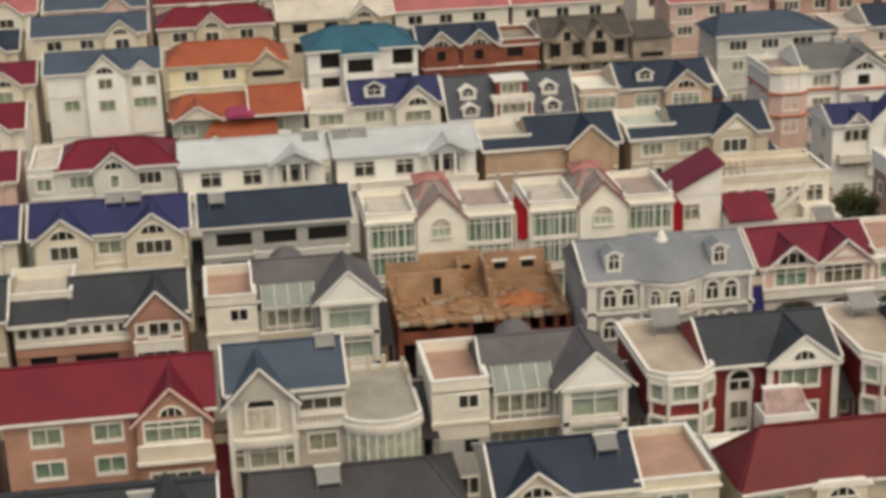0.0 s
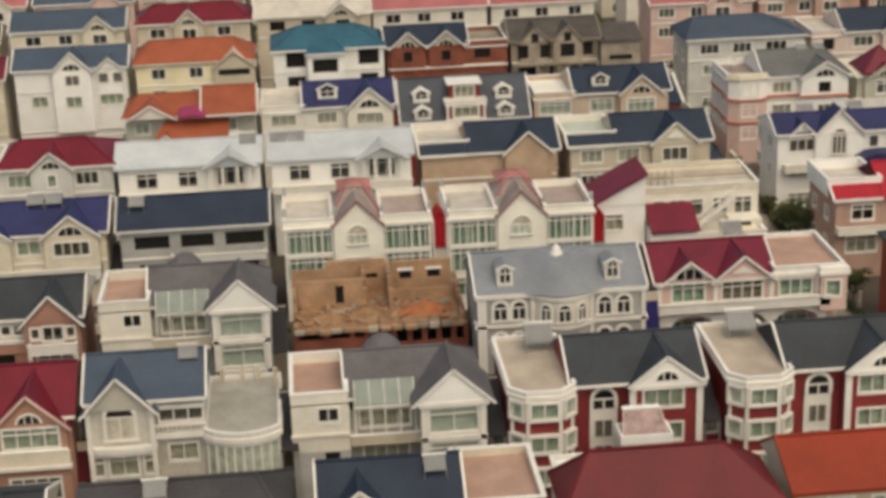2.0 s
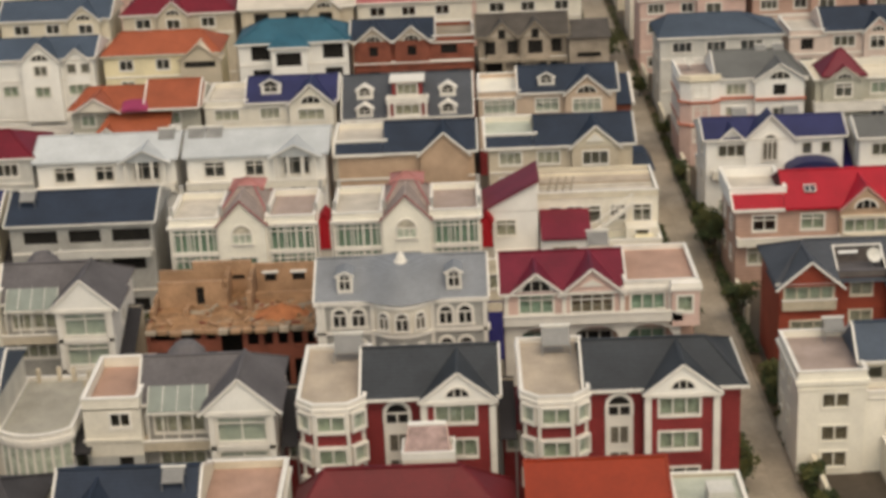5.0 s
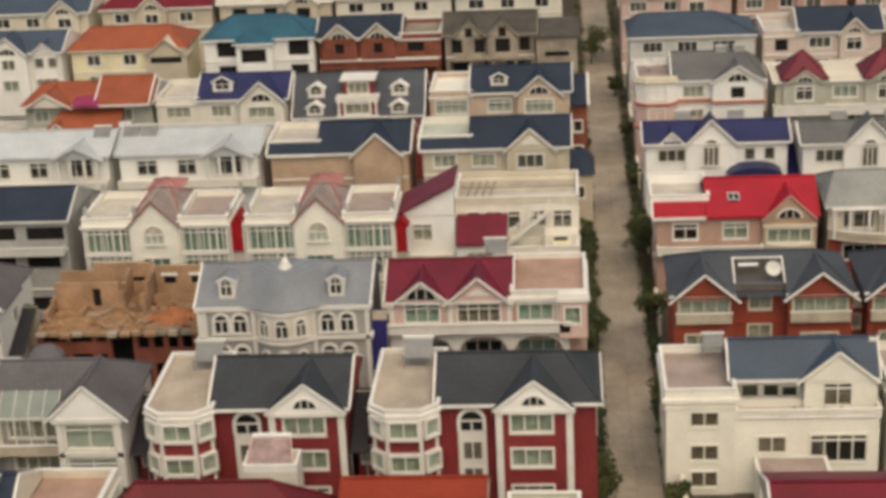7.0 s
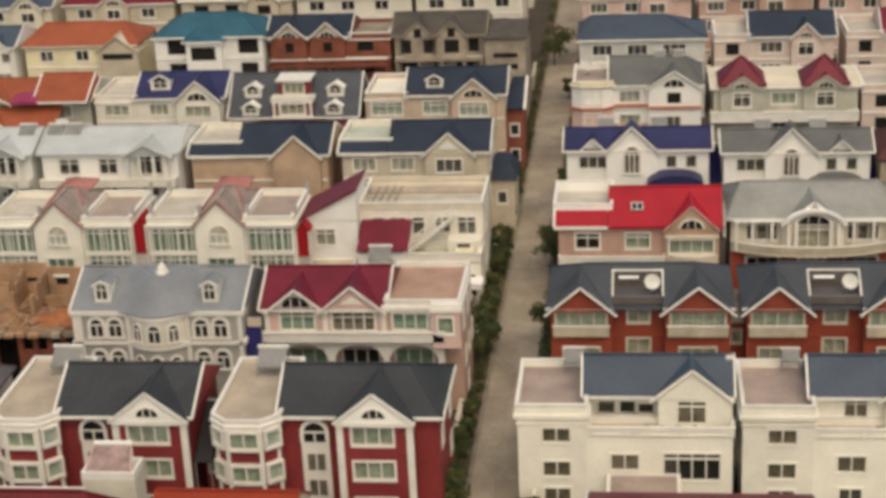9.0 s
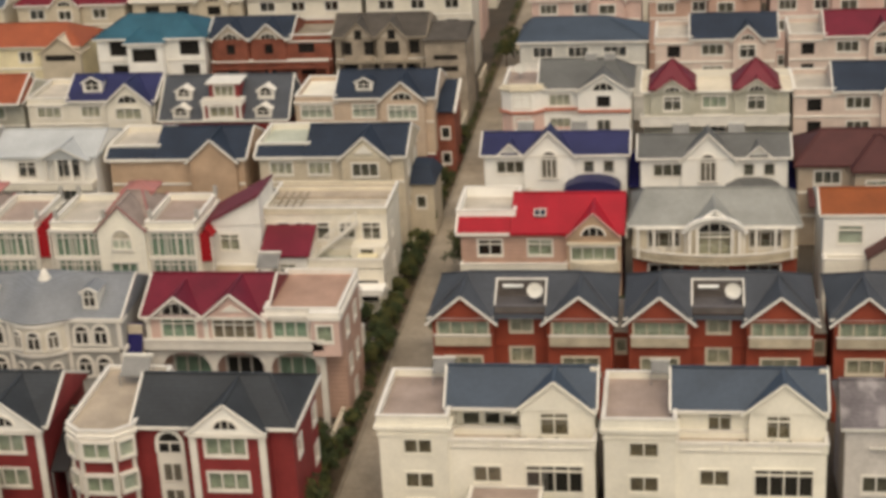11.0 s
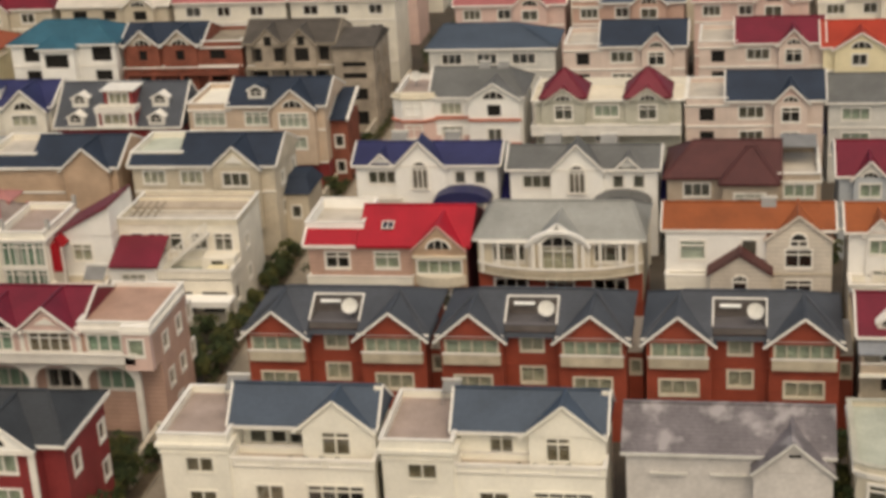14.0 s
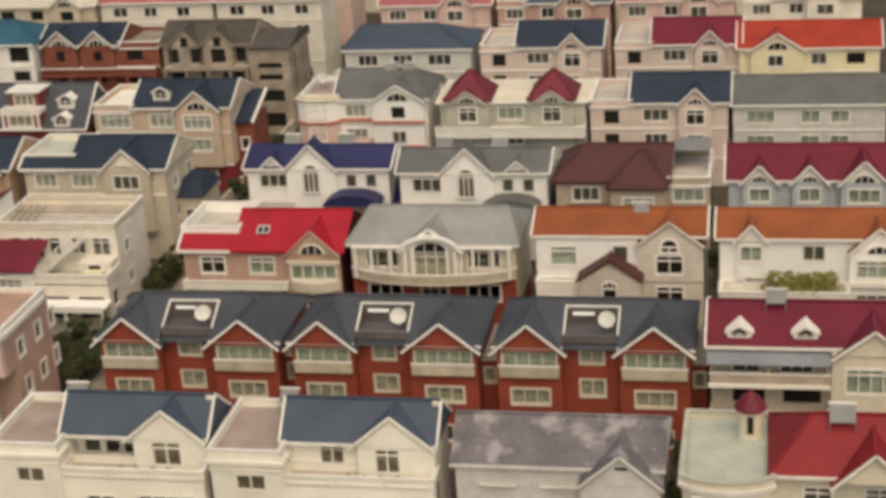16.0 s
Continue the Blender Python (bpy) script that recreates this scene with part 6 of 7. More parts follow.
tagged(heater(73.6, -13.0, 11.0, s=0.9, plain=True), "pale tank with grey collector on the red roof")

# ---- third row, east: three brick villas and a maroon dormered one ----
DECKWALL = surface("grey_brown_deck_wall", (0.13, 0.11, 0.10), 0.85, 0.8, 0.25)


def brick_villa(x, y, extra):
    h = House(x, y, "red brick villa with twin gables, navy roof" + extra, CREAM, group="twin gabled brick villas")
    z = 9.4
    for a, b in ((0, 5.1), (9.6, 15.0)):
        c = (a + b) / 2
        h.block(a, b, 0, 9, 0, z, BRICK, [(c, 7.5, b - a - 0.9, 1.45, "c"), (c, 4.4, 3.0, 1.3, "w"), (c, 0.9, 2.6, 1.4, "m")])
        h.gable(c, b - a - 0.1, z, 2.1, -0.4, 4.2, SLATEBLUE, BRICK, 0.5)
        h.balcony(a + 0.2, b - 0.2, 0, 7.05, 0.45, 0.72, DUSTYCREAM)
        h.box("lintel", a + 0.2, b - 0.2, -0.3, 0.0, 9.05, 9.25, BRICK)
    h.block(5.1, 9.6, 1.0, 9, 0, z, BRICK, [(7.35, 7.6, 1.8, 1.3, "w"), (7.35, 4.75, 1.9, 1.4, "w"), (7.35, 1.0, 1.8, 1.5, "m")])
    h.roof(0, 15.0, 0.2, 9, z, 2.3, SLATEBLUE, 3.2, 3.2, 4.3, gap=(5.2, 9.4))
    # sunken roof deck in the front slope, with its white frame
    m = Mesh()
    m.solid([(5.2, 3.5, z + 1.7), (9.4, 3.5, z + 1.7), (9.4, 4.3, z + 2.1), (5.2, 4.3, z + 2.1)], [(5.2, 3.5, z + 1.89), (9.4, 3.5, z + 1.89), (9.4, 4.3, z + 2.3), (5.2, 4.3, z + 2.3)])
    h.add("roof_strip", m, SLATEBLUE)
    h.box("deck_floor", 5.22, 9.38, 1.2, 3.5, z + 0.3, z + 0.4, TAUPE)
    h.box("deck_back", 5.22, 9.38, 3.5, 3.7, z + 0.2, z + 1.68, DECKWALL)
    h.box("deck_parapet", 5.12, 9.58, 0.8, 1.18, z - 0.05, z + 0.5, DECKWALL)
    h.box("deck_coping", 5.12, 9.58, 0.74, 1.24, z + 0.5, z + 0.58, TAUPE)
    for u in (5.22, 9.38):
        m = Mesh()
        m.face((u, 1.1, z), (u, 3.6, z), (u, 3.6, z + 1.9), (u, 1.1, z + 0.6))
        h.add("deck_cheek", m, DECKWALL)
    m = Mesh()
    for u in (5.2, 9.4):
        m.beam((u, 0.95, z + 0.62), (u, 3.5, z + 1.96), 0.13, 0.14)
    m.box(5.14, 9.46, 3.42, 3.58, z + 1.86, z + 2.0)
    h.add("deck_frame", m, TRIM, "white frame round the roof deck")
    h.block(15.005, 16.2, 2.2, 9, 0, 7.1, BRICK, [(15.6, 5.2, 0.8, 1.2, "w")])
    h.box("link_coping", 15.01, 16.2, 2.0, 9, 7.11, 7.25, PALETILE)
    h.band(5.1, 9.6, 1.0, 6.3, 0.18, 0.1, BRICK)
    h.box("porch_hood", 5.6, 9.2, -0.2, 1.0, 3.0, 3.2, SHEETGREY)
    return h


def dish(x, y, z):
    e = new("satellite_dish")
    e.location = (x, y, z)
    tagged(e, "white round satellite dish on a roof deck", "satellite dish", "roof dishes")
    m = Mesh()
    k, r = 18, 0.68
    ax = Vector((0.1, -0.75, 0.65)).normalized()
    s = ax.orthogonal().normalized()
    t = ax.cross(s)
    c = Vector((0, 0, 1.1))
    rings = [[c + (s * math.cos(2 * math.pi * i / k) + t * math.sin(2 * math.pi * i / k)) * r * q + ax * 0.28 * q * q for i in range(k)] for q in (0.15, 0.4, 0.7, 1.0)]
    m.face(*rings[0])
    for a, b in zip(rings, rings[1:]):
        for i in range(k):
            m.face(a[i], a[(i + 1) % k], b[(i + 1) % k], b[i])
    part("reflector", m, PALEGREY, e)
    m = Mesh()
    m.tube((0, 0.25, -0.3), c + Vector((0, 0.05, 0)), 0.06)
    m.tube(c, c + ax * 0.8, 0.025, 6)
    part("mast", m, METAL, e)


for x, extra in ((14.9, ", beside the street"), (31.2, ""), (47.8, " and mauve-roofed neighbour")):
    brick_villa(x, 1.0, extra)
    dish(x + 8.5, 2.9, 9.75)
    m = Mesh()
    m.tube((x + 5.7, 4.3, 10.75), (x + 7.4, 4.3, 10.75), 0.16, 10)
    tagged(part("water_tank", m, TANK), "white tubular water tank on a roof deck", "water tank", "deck tanks")

h = House(63.8, 0.4, "beige villa with maroon roof, two white dormers and grey lean-to")
h.block(0.6, 9.5, 0.6, 9, 0, 9.9, BEIGE, [(3.2, 7.6, 2.0, 1.5, "d"), (7.0, 7.6, 2.4, 1.5, "d"), (3.4, 5.0, 2.4, 1.6, "dN"), (7.4, 5.0, 2.8, 1.6, "dN"), (6.5, 2.4, 3.6, 1.7, "m"), (2, 2.2, 1.6, 2.0, "d")])
h.block(9.5, 15.2, -0.3, 9, 0, 9.7, CREAM, [(12.4, 6.4, 3.6, 2.0, "c"), (12.4, 2.2, 3.0, 1.8, "m")])
h.roof(0.55, 15.2, 0.3, 9, 10.0, 2.0, MAROON, 0, 0, 4.2)
h.gable(12.6, 5.6, 9.6, 2.1, -0.5, 4.3, MAROON, CREAM)
for u in (2.7, 7.6):
    h.dormer(u, 0.9, 10.42, 1.8, 0.42, TRIM, TRIM)
m = Mesh()
m.solid([(0.3, -1.2, 8.95), (9.4, -1.2, 8.95), (9.4, 0.45, 9.7), (0.3, 0.45, 9.7)], [(0.3, -1.2, 9.05), (9.4, -1.2, 9.05), (9.4, 0.45, 9.8), (0.3, 0.45, 9.8)])
h.add("lean_to", m, LEAD, "grey sheet lean-to below the eaves")
h.balcony(0.5, 9.4, 0.6, 7.2, 1.5, 0.85, DUSTBEIGE)
h.box("balcony_edge", 0.4, 9.45, -1.05, -0.9, 7.0, 7.3, WARM)
for u in (0.6, 4.8, 9.1):
    h.box("balcony_post", u, u + 0.18, -0.85, -0.67, 8.1, 9.0, DUSTBEIGE)
h.balcony(0.5, 9.4, 0.6, 4.1, 1.5, 0.8, BEIGE)
tagged(heater(69.2, 4.6, 12.0, s=0.8, plain=True), "white tank with grey collector on the maroon ridge")

# ---- fourth row, east ----
h = House(14.6, 22.8, "pink-walled villa with bright red roof, skylight and curved balcony")
h.block(0, 10.2, 0, 9, 0, 8.6, PINK, [(2.8, 6.3, 2.3, 1.6, "d"), (7.6, 6.3, 2.3, 1.6, "c"), (2.8, 2.8, 3.2, 1.7, "w"), (7.4, 2.8, 3.4, 1.6, "d")], [(3, 5.6, 1.2, 1.4, "m"), (7, 5.6, 1.2, 1.4, "m"), (3, 2.4, 1.2, 1.4, "m"), (7, 2.4, 1.2, 1.4, "m")])
h.block(10.2, 15.3, -0.6, 9, 0, 8.6, TANBRICK, [(12.7, 6.0, 4.2, 1.4, "c"), (12.7, 2.6, 3.6, 1.8, "m")])
h.roof(5.2, 15.3, 0, 9, 8.7, 2.5, SCARLET, 0, 0, 4.2, trim=SCARLET, verge=False, ends=PLASTICMAROON)
h.box("side_cladding", 15.3, 15.36, -0.5, 8.9, 0, 8.5, PLASTICMAROON, "dark red sheet cladding on the end wall")
h.notch(0, 4.75, 1.5, 8.6, 8.7, 2.5, 4.2, SCARLET, PALETILE, BRIGHT, 0.55)
h.gable(12.7, 5.0, 8.5, 2.35, -0.7, 4.3, SCARLET, TANBRICK, 0.15, trim=PALEPINK, board=0.1)
h.fanlight(lambda a, d, q: (a, -0.7 - d, q), 12.7, 1.05, 8.55, DIM)
m = Mesh()
m.solid([(7.05, 1.3, 9.68), (8.05, 1.3, 9.68), (8.05, 2.0, 10.05), (7.05, 2.0, 10.05)], [(7.05, 1.3, 9.86), (8.05, 1.3, 9.86), (8.05, 2.0, 10.23), (7.05, 2.0, 10.23)])
sky_light = h.add("skylight", m, COLLECTOR, "dark skylight with white frame")
m = Mesh()
for p, q in (((7.0, 1.25, 9.86), (8.1, 1.25, 9.86)), ((7.0, 2.05, 10.3), (8.1, 2.05, 10.3)), ((7.0, 1.25, 9.86), (7.0, 2.05, 10.3)), ((8.1, 1.25, 9.86), (8.1, 2.05, 10.3)), ((7.55, 1.25, 9.86), (7.55, 2.05, 10.3))):
    m.beam(p, q, 0.07, 0.08)
h.add("skylight_frame", m, TRIM, "", sky_light)
h.band(10.2, 15.3, -0.6, 7.6, 0.25, 0.2, CREAM)
h.balcony(0, 10.2, 0, 5.2, 1.1, 0.6, WARM)
pts = bow(10.4, 15.2, -0.6, 0, 1.0)
m = Mesh()
m.prism(pts, 5.0, 5.95)
h.add("curved_balcony", m, CREAM)

h = villa(31.0, 46.2, 22.4, "cream villa with pale grey roof, white arched gable and long balcony", CREAM, PALEROOF, 9.6, 2.2, 9, hip=(1.6, 1.6), trim=PALEGREY, top=((2.9, 2.9, "m", 2.1), (12.3, 2.9, "m", 2.1)), mid=(), low=(3, 12), belt=False, wall2=BRICK)
h.block(0.01, 15.19, -0.1, 0.0, 3.3, 6.2, BRICK, [(3.0, 4.1, 3.0, 1.5, "d"), (7.6, 4.1, 2.4, 1.6, "d"), (12.2, 4.1, 3.0, 1.5, "d")])
h.block(5.0, 10.2, -0.9, 0.01, 6.2, 9.6, CREAM, [(7.6, 6.8, 3.0, 2.3, "w")])
h.gable(7.6, 5.4, 9.4, 2.0, -1.0, 4.0, PALEROOF, BRIGHT, 0.3, trim=BRIGHT, board=0.3)
m = Mesh()
arc = [(7.6 - 2.9 * math.cos(math.pi * (0.12 + 0.076 * k)), 9.0 + 1.75 * math.sin(math.pi * (0.12 + 0.076 * k))) for k in range(11)]
ring = [(x, q + 0.15) for x, q in arc] + [(x, q - 0.17) for x, q in reversed(arc)]
m.solid([(x, -1.3, q) for x, q in ring], [(x, -1.62, q) for x, q in ring])
h.add("curved_pediment", m, BRIGHT, "white curved moulding over the window")
h.fanlight(lambda a, d, q: (a, -1.02 - d, q), 7.6, 1.5, 9.2, DIM, flat=0.6)
for u in (5.3, 6.0, 9.2, 9.9):
    h.box("column", u - 0.16, u + 0.16, -1.35, -1.0, 6.2, 9.4, TRIM)
for u in (0.5, 2.0, 3.8, 4.9, 10.3, 11.4, 13.2, 14.7):
    h.box("column", u - 0.14, u + 0.14, -0.75, -0.47, 6.4, 9.3, TRIM)
h.box("column_beam", 0.2, 15.0, -0.8, -0.02, 9.3, 9.5, TRIM)
pts = bow(0, 15.2, -0.2, 0.3, 2.0, 10)
m = Mesh()
m.prism(pts, 6.3, 6.5)
h.add("balcony", m, CREAM)
h.ring("balustrade", pts, 6.5, 7.1, 0.14, DUSTYCREAM)
h.ring("handrail", inset(pts, -0.05), 7.2, 7.32, 0.26, TRIM)

OCHRE = surface("pale_ochre_stone", (0.60, 0.535, 0.45), 0.85, 0.5, 0.18, 0.12, courses=0.4)


def orange_villa(x0, x1, y, mirror):
    h = House(x0, y, "cream villa with rust-orange roof, arched stair gable and porch gable", group="rust roofed villas")
    w = x1 - x0
    h.block(0, 8.89, 0, 9, 0, 10.4, BRIGHT, [(2.4, 8.3, 2.2, 1.8, "p1"), (7.4, 8.7, 1.3, 1.5, "m"), (2.6, 2.8, 2.2, 1.6, "m")])
    h.block(8.9, w, -0.3, 9, 0, 10.5, OCHRE, [((8.8 + w) / 2, 7.7, 2.3, 1.7, "d"), ((8.8 + w) / 2, 4.6, 2.3, 1.9, "d")])
    h.block(0, 8.88, 0.01, 6.6, 10.4, 11.15, BRIGHT)
    h.roof(0, w, 0.2, 7, 11.2, 1.45, RUST, 0, 0, 3.2, ends=OCHRE)
    h.gable((8.8 + w) / 2, w - 9.0, 10.5, 2.1, -0.3, 4.2, RUST, OCHRE, 0.25, trim=OCHRE)
    h.arched(lambda a, d, q: (a, -0.3 - d, q), (8.8 + w) / 2, 1.35, 9.8, 10.25, DIM, DIM, 0.16)
    h.block(4.0, 9.2, -2.2, 0.01, 0, 7.9, OCHRE, [(6.6, 5.6, 1.2, 1.4, "dA"), (6.6, 1.0, 1.6, 1.9, "d")])
    h.gable(6.6, 5.4, 7.9, 1.8, -2.2, 0, OXBLOOD, OCHRE, 0.2, trim=OXBLOOD, board=0.12)
    h.block(0.02, 3.98, -1.2, 0.0, 0, 6.6, WARM, [(2.2, 4.4, 2.0, 1.4, "m")])
    h.terrace(rect(0.0, 3.99, -1.25, -0.02), 6.6, PALETILE, WARM, 0.6)
    h.band(8.9, w + 0.05, -0.3, 7.0, 0.18, 0.1, BEIGE)
    return h


orange_villa(48.4, 63.0, 20.6, False)
tagged(heater(57.5, 24.0, 12.2, s=0.7, plain=True), "blue-grey collector on the rust roof ridge")
h = villa(64.4, 80.0, 20.6, "white villa with rust-orange roof, pointed gable and planted balcony", BRIGHT, RUST, 11.1, 1.5, 7, vr=3.2, gables=((2.7, 2.4, 1.3, 0.3),), top=((2.7, 1.8, "c"), (8.0, 1.8, "m")), mid=(3, 8), belt=False, wall2=BEIGE)
h.gable(13.4, 4.8, 10.1, 2.2, -0.8, 3.2, RUST, BRIGHT, 0.2)
h.block(11.0, 15.6, -0.8, 0.01, 0, 10.0, BRIGHT, [(13.3, 7.7, 3.4, 1.6, "p"), (13.3, 4.6, 3.4, 1.6, "m")])
h.fanlight(lambda a, d, q: (a, -0.8 - d, q), 13.4, 0.95, 9.95, DIM, flat=0.7)
h.block(0.02, 10.9, -2.6, 0.0, 0, 6.3, BEIGE, [(2.5, 4.2, 2.0, 1.4, "m"), (7.0, 4.2, 2.4, 1.4, "m")])
h.terrace(rect(0.0, 10.95, -2.65, -0.02), 6.3, PALETILE, WARM, 0.7)
h.box("balcony_sill", 11.0, 15.7, -1.2, -0.8, 7.0, 7.4, TRIM)

# ---- fifth row, east ----
def wide_white_villa(x, y, roofm, label, dormers):
    h = villa(x, x + 15.2, y, label, BRIGHT, roofm, 9.6, 1.6, 7, vr=3.0, gables=((7.0, 5.4, 2.7, 0.4), *dormers), top=((2.8, 2.9, "m"), (11.2, 1.1, "m"), (13.3, 1.1, "m")), mid=((2.8, 2.6, "c"),), belt=False, fine=True, sides="L", pediment=BRIGHT)
    h.arched(lambda a, d, q: (a, -0.42 - d, q), 7.0, 1.5, 7.1, 9.2, MID, DIM, 0.18, True, 3)
    m = Mesh()
    k = 12
    m.face(*[(11.6 + 3.0 * math.cos(math.pi * i / k), -2.6, 6.2 + 1.2 * math.sin(math.pi * i / k)) for i in range(k + 1)])
    for i in range(k):
        a, b = math.pi * i / k, math.pi * (i + 1) / k
        m.face((11.6 + 3 * math.cos(a), -2.6, 6.2 + 1.2 * math.sin(a)), (11.6 + 3 * math.cos(b), -2.6, 6.2 + 1.2 * math.sin(b)), (11.6 + 3 * math.cos(b), 0, 6.2 + 1.2 * math.sin(b)), (11.6 + 3 * math.cos(a), 0, 6.2 + 1.2 * math.sin(a)))
    h.add("porch_vault", m, roofm, "round porch roof")
    for u in (8.9, 14.3):
        h.box("porch_column", u - 0.25, u + 0.25, -2.5, -2.0, 0, 6.3, WHITE)
    h.balcony(0.6, 5.0, 0, 5.4, 1.2, 0.7, WHITE)
    for u in (4.2, 10.0):
        tagged(heater(x + u, y + 4.0, 11.0, s=0.9, plain=True), "flat grey solar collector on the ridge")
    return h


wide_white_villa(14.6, 44.0, ROYAL, "white villa with royal blue roof, arched gable and round porch roof", ((2.8, 2.6, 1.25, 0.06),))
wide_white_villa(31.3, 42.6, GREYROOF, "white villa with grey roof, central arched gable and round porch roof", ((12.2, 2.6, 1.25, 0.06),))

h = villa(47.5, 62.8, 42.0, "taupe villa with dark brown-red crossing roofs and a pale terrace", DUSTBEIGE, OXBLOOD, 8.9, 2.6, 9, terrace=("R", 4.2), hip=(3.0, 0), trim=OXBLOOD, top=((3.0, 2.6, "m"), (13.2, 3.0, "c")), mid=(3, (13.2, 3.0)))
m = Mesh()
h.block(5.6, 10.9, -1.6, 0.02, 0, 8.7, DUSTBEIGE, [(8.3, 6.0, 3.0, 1.6, "w"), (8.3, 2.4, 2.6, 1.6, "m")])
h.roof(5.6, 10.9, -1.6, 6.5, 8.75, 2.5, OXBLOOD, 3.0, 2.6, 2.6, trim=OXBLOOD)
h.box("shade_sheet", 11.4, 15.1, 4.2, 8.6, 10.6, 10.68, DULL, "grey shade sheet over the terrace")
for u, v in ((11.5, 4.3), (14.9, 4.3), (11.5, 8.4), (14.9, 8.4)):
    h.box("shade_post", u, u + 0.1, v, v + 0.1, 8.6, 10.6, METAL)
m.solid([(1.0, -2.6, 5.0), (6.0, -2.6, 5.0), (6.0, 0, 6.2), (1.0, 0, 6.2)], [(1.0, -2.6, 5.15), (6.0, -2.6, 5.15), (6.0, 0, 6.35), (1.0, 0, 6.35)])
h.add("porch_roof", m, OXBLOOD)
h = villa(64.6, 80.2, 42.0, "blue-grey villa with maroon roof and three white dormer gables", BLUEWALL, MAROON, 9.0, 2.4, 9, gables=((3.0, 3.2, 1.7, 0.5), (7.8, 3.2, 1.7, 0.5), (13.0, 4.4, 2.2, 0.8)), top=((3.0, 2.0, "c"), (7.8, 2.0, "c"), (13, 3.0, "c")), mid=((3.0, 2.0, "c"), (7.8, 2.0, "c"), (13, 3.0, "c")), pediment=TRIM)

# ---- sixth row, east ----
h = villa(14.5, 29.7, 65.5, "white and pink villa with grey roof, white gable and bay-fronted terrace", BRIGHT, GREYROOF, 10.8, 2.5, 9, terrace=("L", 4.6), hip=(0, 2.5), gables=((12.0, 6.0, 1.9, 1.0),), top=((12, 1.6, "dN"), (6.8, 2.4, "w")), mid=((12, 1.6, "m"), (6.8, 2.4, "w")), wall2=PALEPINK, floorm=ROSEGREY, sides="L", pediment=BRIGHT)
pts = bay(-0.1, 4.9, -0.02, 0.2, 1.0)
for z0, z1, wall in ((0, 5.3, PALEPINK), (5.3, 8.2, PALEPINK), (8.2, 10.9, BRIGHT)):
    m = Mesh()
    m.prism(pts, z0, z1 - 0.005)
    h.add("bay_wall", m, wall)
    h.block(1.2, 3.6, -1.06, -1.0, z0, z1 - 0.01, wall, [(2.4, z1 - 2.15, 1.9, 1.55, "w")])
    h.cornice(pts, z1 - 0.1, 0.35, 0.3, CORAL if z1 < 9 else CREAM)
h.ring("bay_parapet", pts, 11.0, 11.35, 0.2, CREAM)
for z in (5.2, 8.1):
    h.band(4.9, 9.0, 0, z, 0.35, 0.3, CORAL)
    h.band(9.0, 15.2, -1.0, z, 0.3, 0.3, CORAL)
    h.box("side_string_course", -0.14, 0.0, 0.2, 8.9, z, z + 0.3, CORAL)
h.box("pink_storey", 4.9, 9.0, -0.06, 0.0, 5.6, 6.1, PALEPINK)
dish(16.2, 71.0, 10.6)
for u in (10.4, 12.6):
    heater(14.5 + u, 70.0, 13.0, s=0.7, plain=True)
h = villa(31.2, 48.0, 66.0, "grey-green villa with two maroon gables and a wide balcony", GREENISH, CREAM, 10.2, 0.3, 9, top=((8.2, 2.8, "c"),), mid=((3.3, 2, "d"), (8.2, 2.6, "d"), (13, 2, "d")), balc=((-0.4, 16.8, 6.5, 1.8),))
for u in (3.3, 13.0):
    h.block(u - 2.5, u + 2.5, -0.6, 4.5, 3.3, 10.4, GREENISH, [(u, 7.9, 2.0, 1.7, "m")])
    h.roof(u - 2.5, u + 2.5, -0.4, 4.8, 10.6, 2.8, MAROON, 2.7, 2.7, 2.2, over=0.3, trim=MAROON)
    h.gable(u, 4.2, 10.2, 1.5, -0.9, 1.4, MAROON, GREENISH, 0.2, trim=GREENISH)
    h.fanlight(lambda a, d, q: (a, -0.9 - d, q), u, 0.85, 10.3, DIM, flat=0.7)
for x0, y, rf, wl, lab in ((48.5, 66.0, NAVY, ROSEWHITE, "pale pink villa with navy roof, pink gable and side terrace"), (32.2, 88.5, NAVY, ROSEWHITE, "pink villa with navy roof and side terrace"), (49.3, 89.0, MAROON, ROSEWHITE, "pink villa with maroon roof and side terrace")):
    h = villa(x0, x0 + 15.4, y, lab, wl, rf, 9.6 + (1.1 if y > 80 else 0.3), 2.4, 9, terrace=("L", 4.8), gables=((11.8, 3.7, 1.85, 0.6),), top=((2.4, 1.7, "dN", 1.6), (7.4, 2.8, "m"), (11.8, 2.0, "d", 1.7)), mid=((2.4, 1.6, "dN"), (7.4, 2.6, "m"), (11.8, 1.8, "d")), pediment=PALEPINK)
villa(64.5, 81.0, 66.0, "long grey-roofed villa with blue-white bay front", PALEGREY, GREYROOF, 9.6, 2.2, 9, top=((3.0, 3.0, "c"), (8.4, 2.0, "c"), (11.6, 2.0, "c")), mid=((3, 3), (8.4, 2), (11.6, 2)))
# ---- seventh row on, east ----
h = villa(14.6, 31.0, 88.0, "pale villa with dark blue-grey hipped roof", PALEGREY, STEELBLUE, 10.8, 2.3, 9, hip=(2.0, 5.5), top=((3.0, 2.6, "d"), (7.6, 2.6, "d"), (12.4, 3.0, "d")), mid=(3, 7.6, 12.4), sides="L")
h = villa(64.7, 81.5, 88.0, "pale yellow villa with vermilion roof and wide cream gable", YELLOWISH, VERMILION, 10.3, 2.4, 9, gables=((4.6, 6.4, 2.0, 0.8),), top=((4.4, 1.8, "d"), (9.6, 1.8, "m"), (14, 2.2, "dN")), mid=(4, 9, 14), pediment=YELLOWISH)
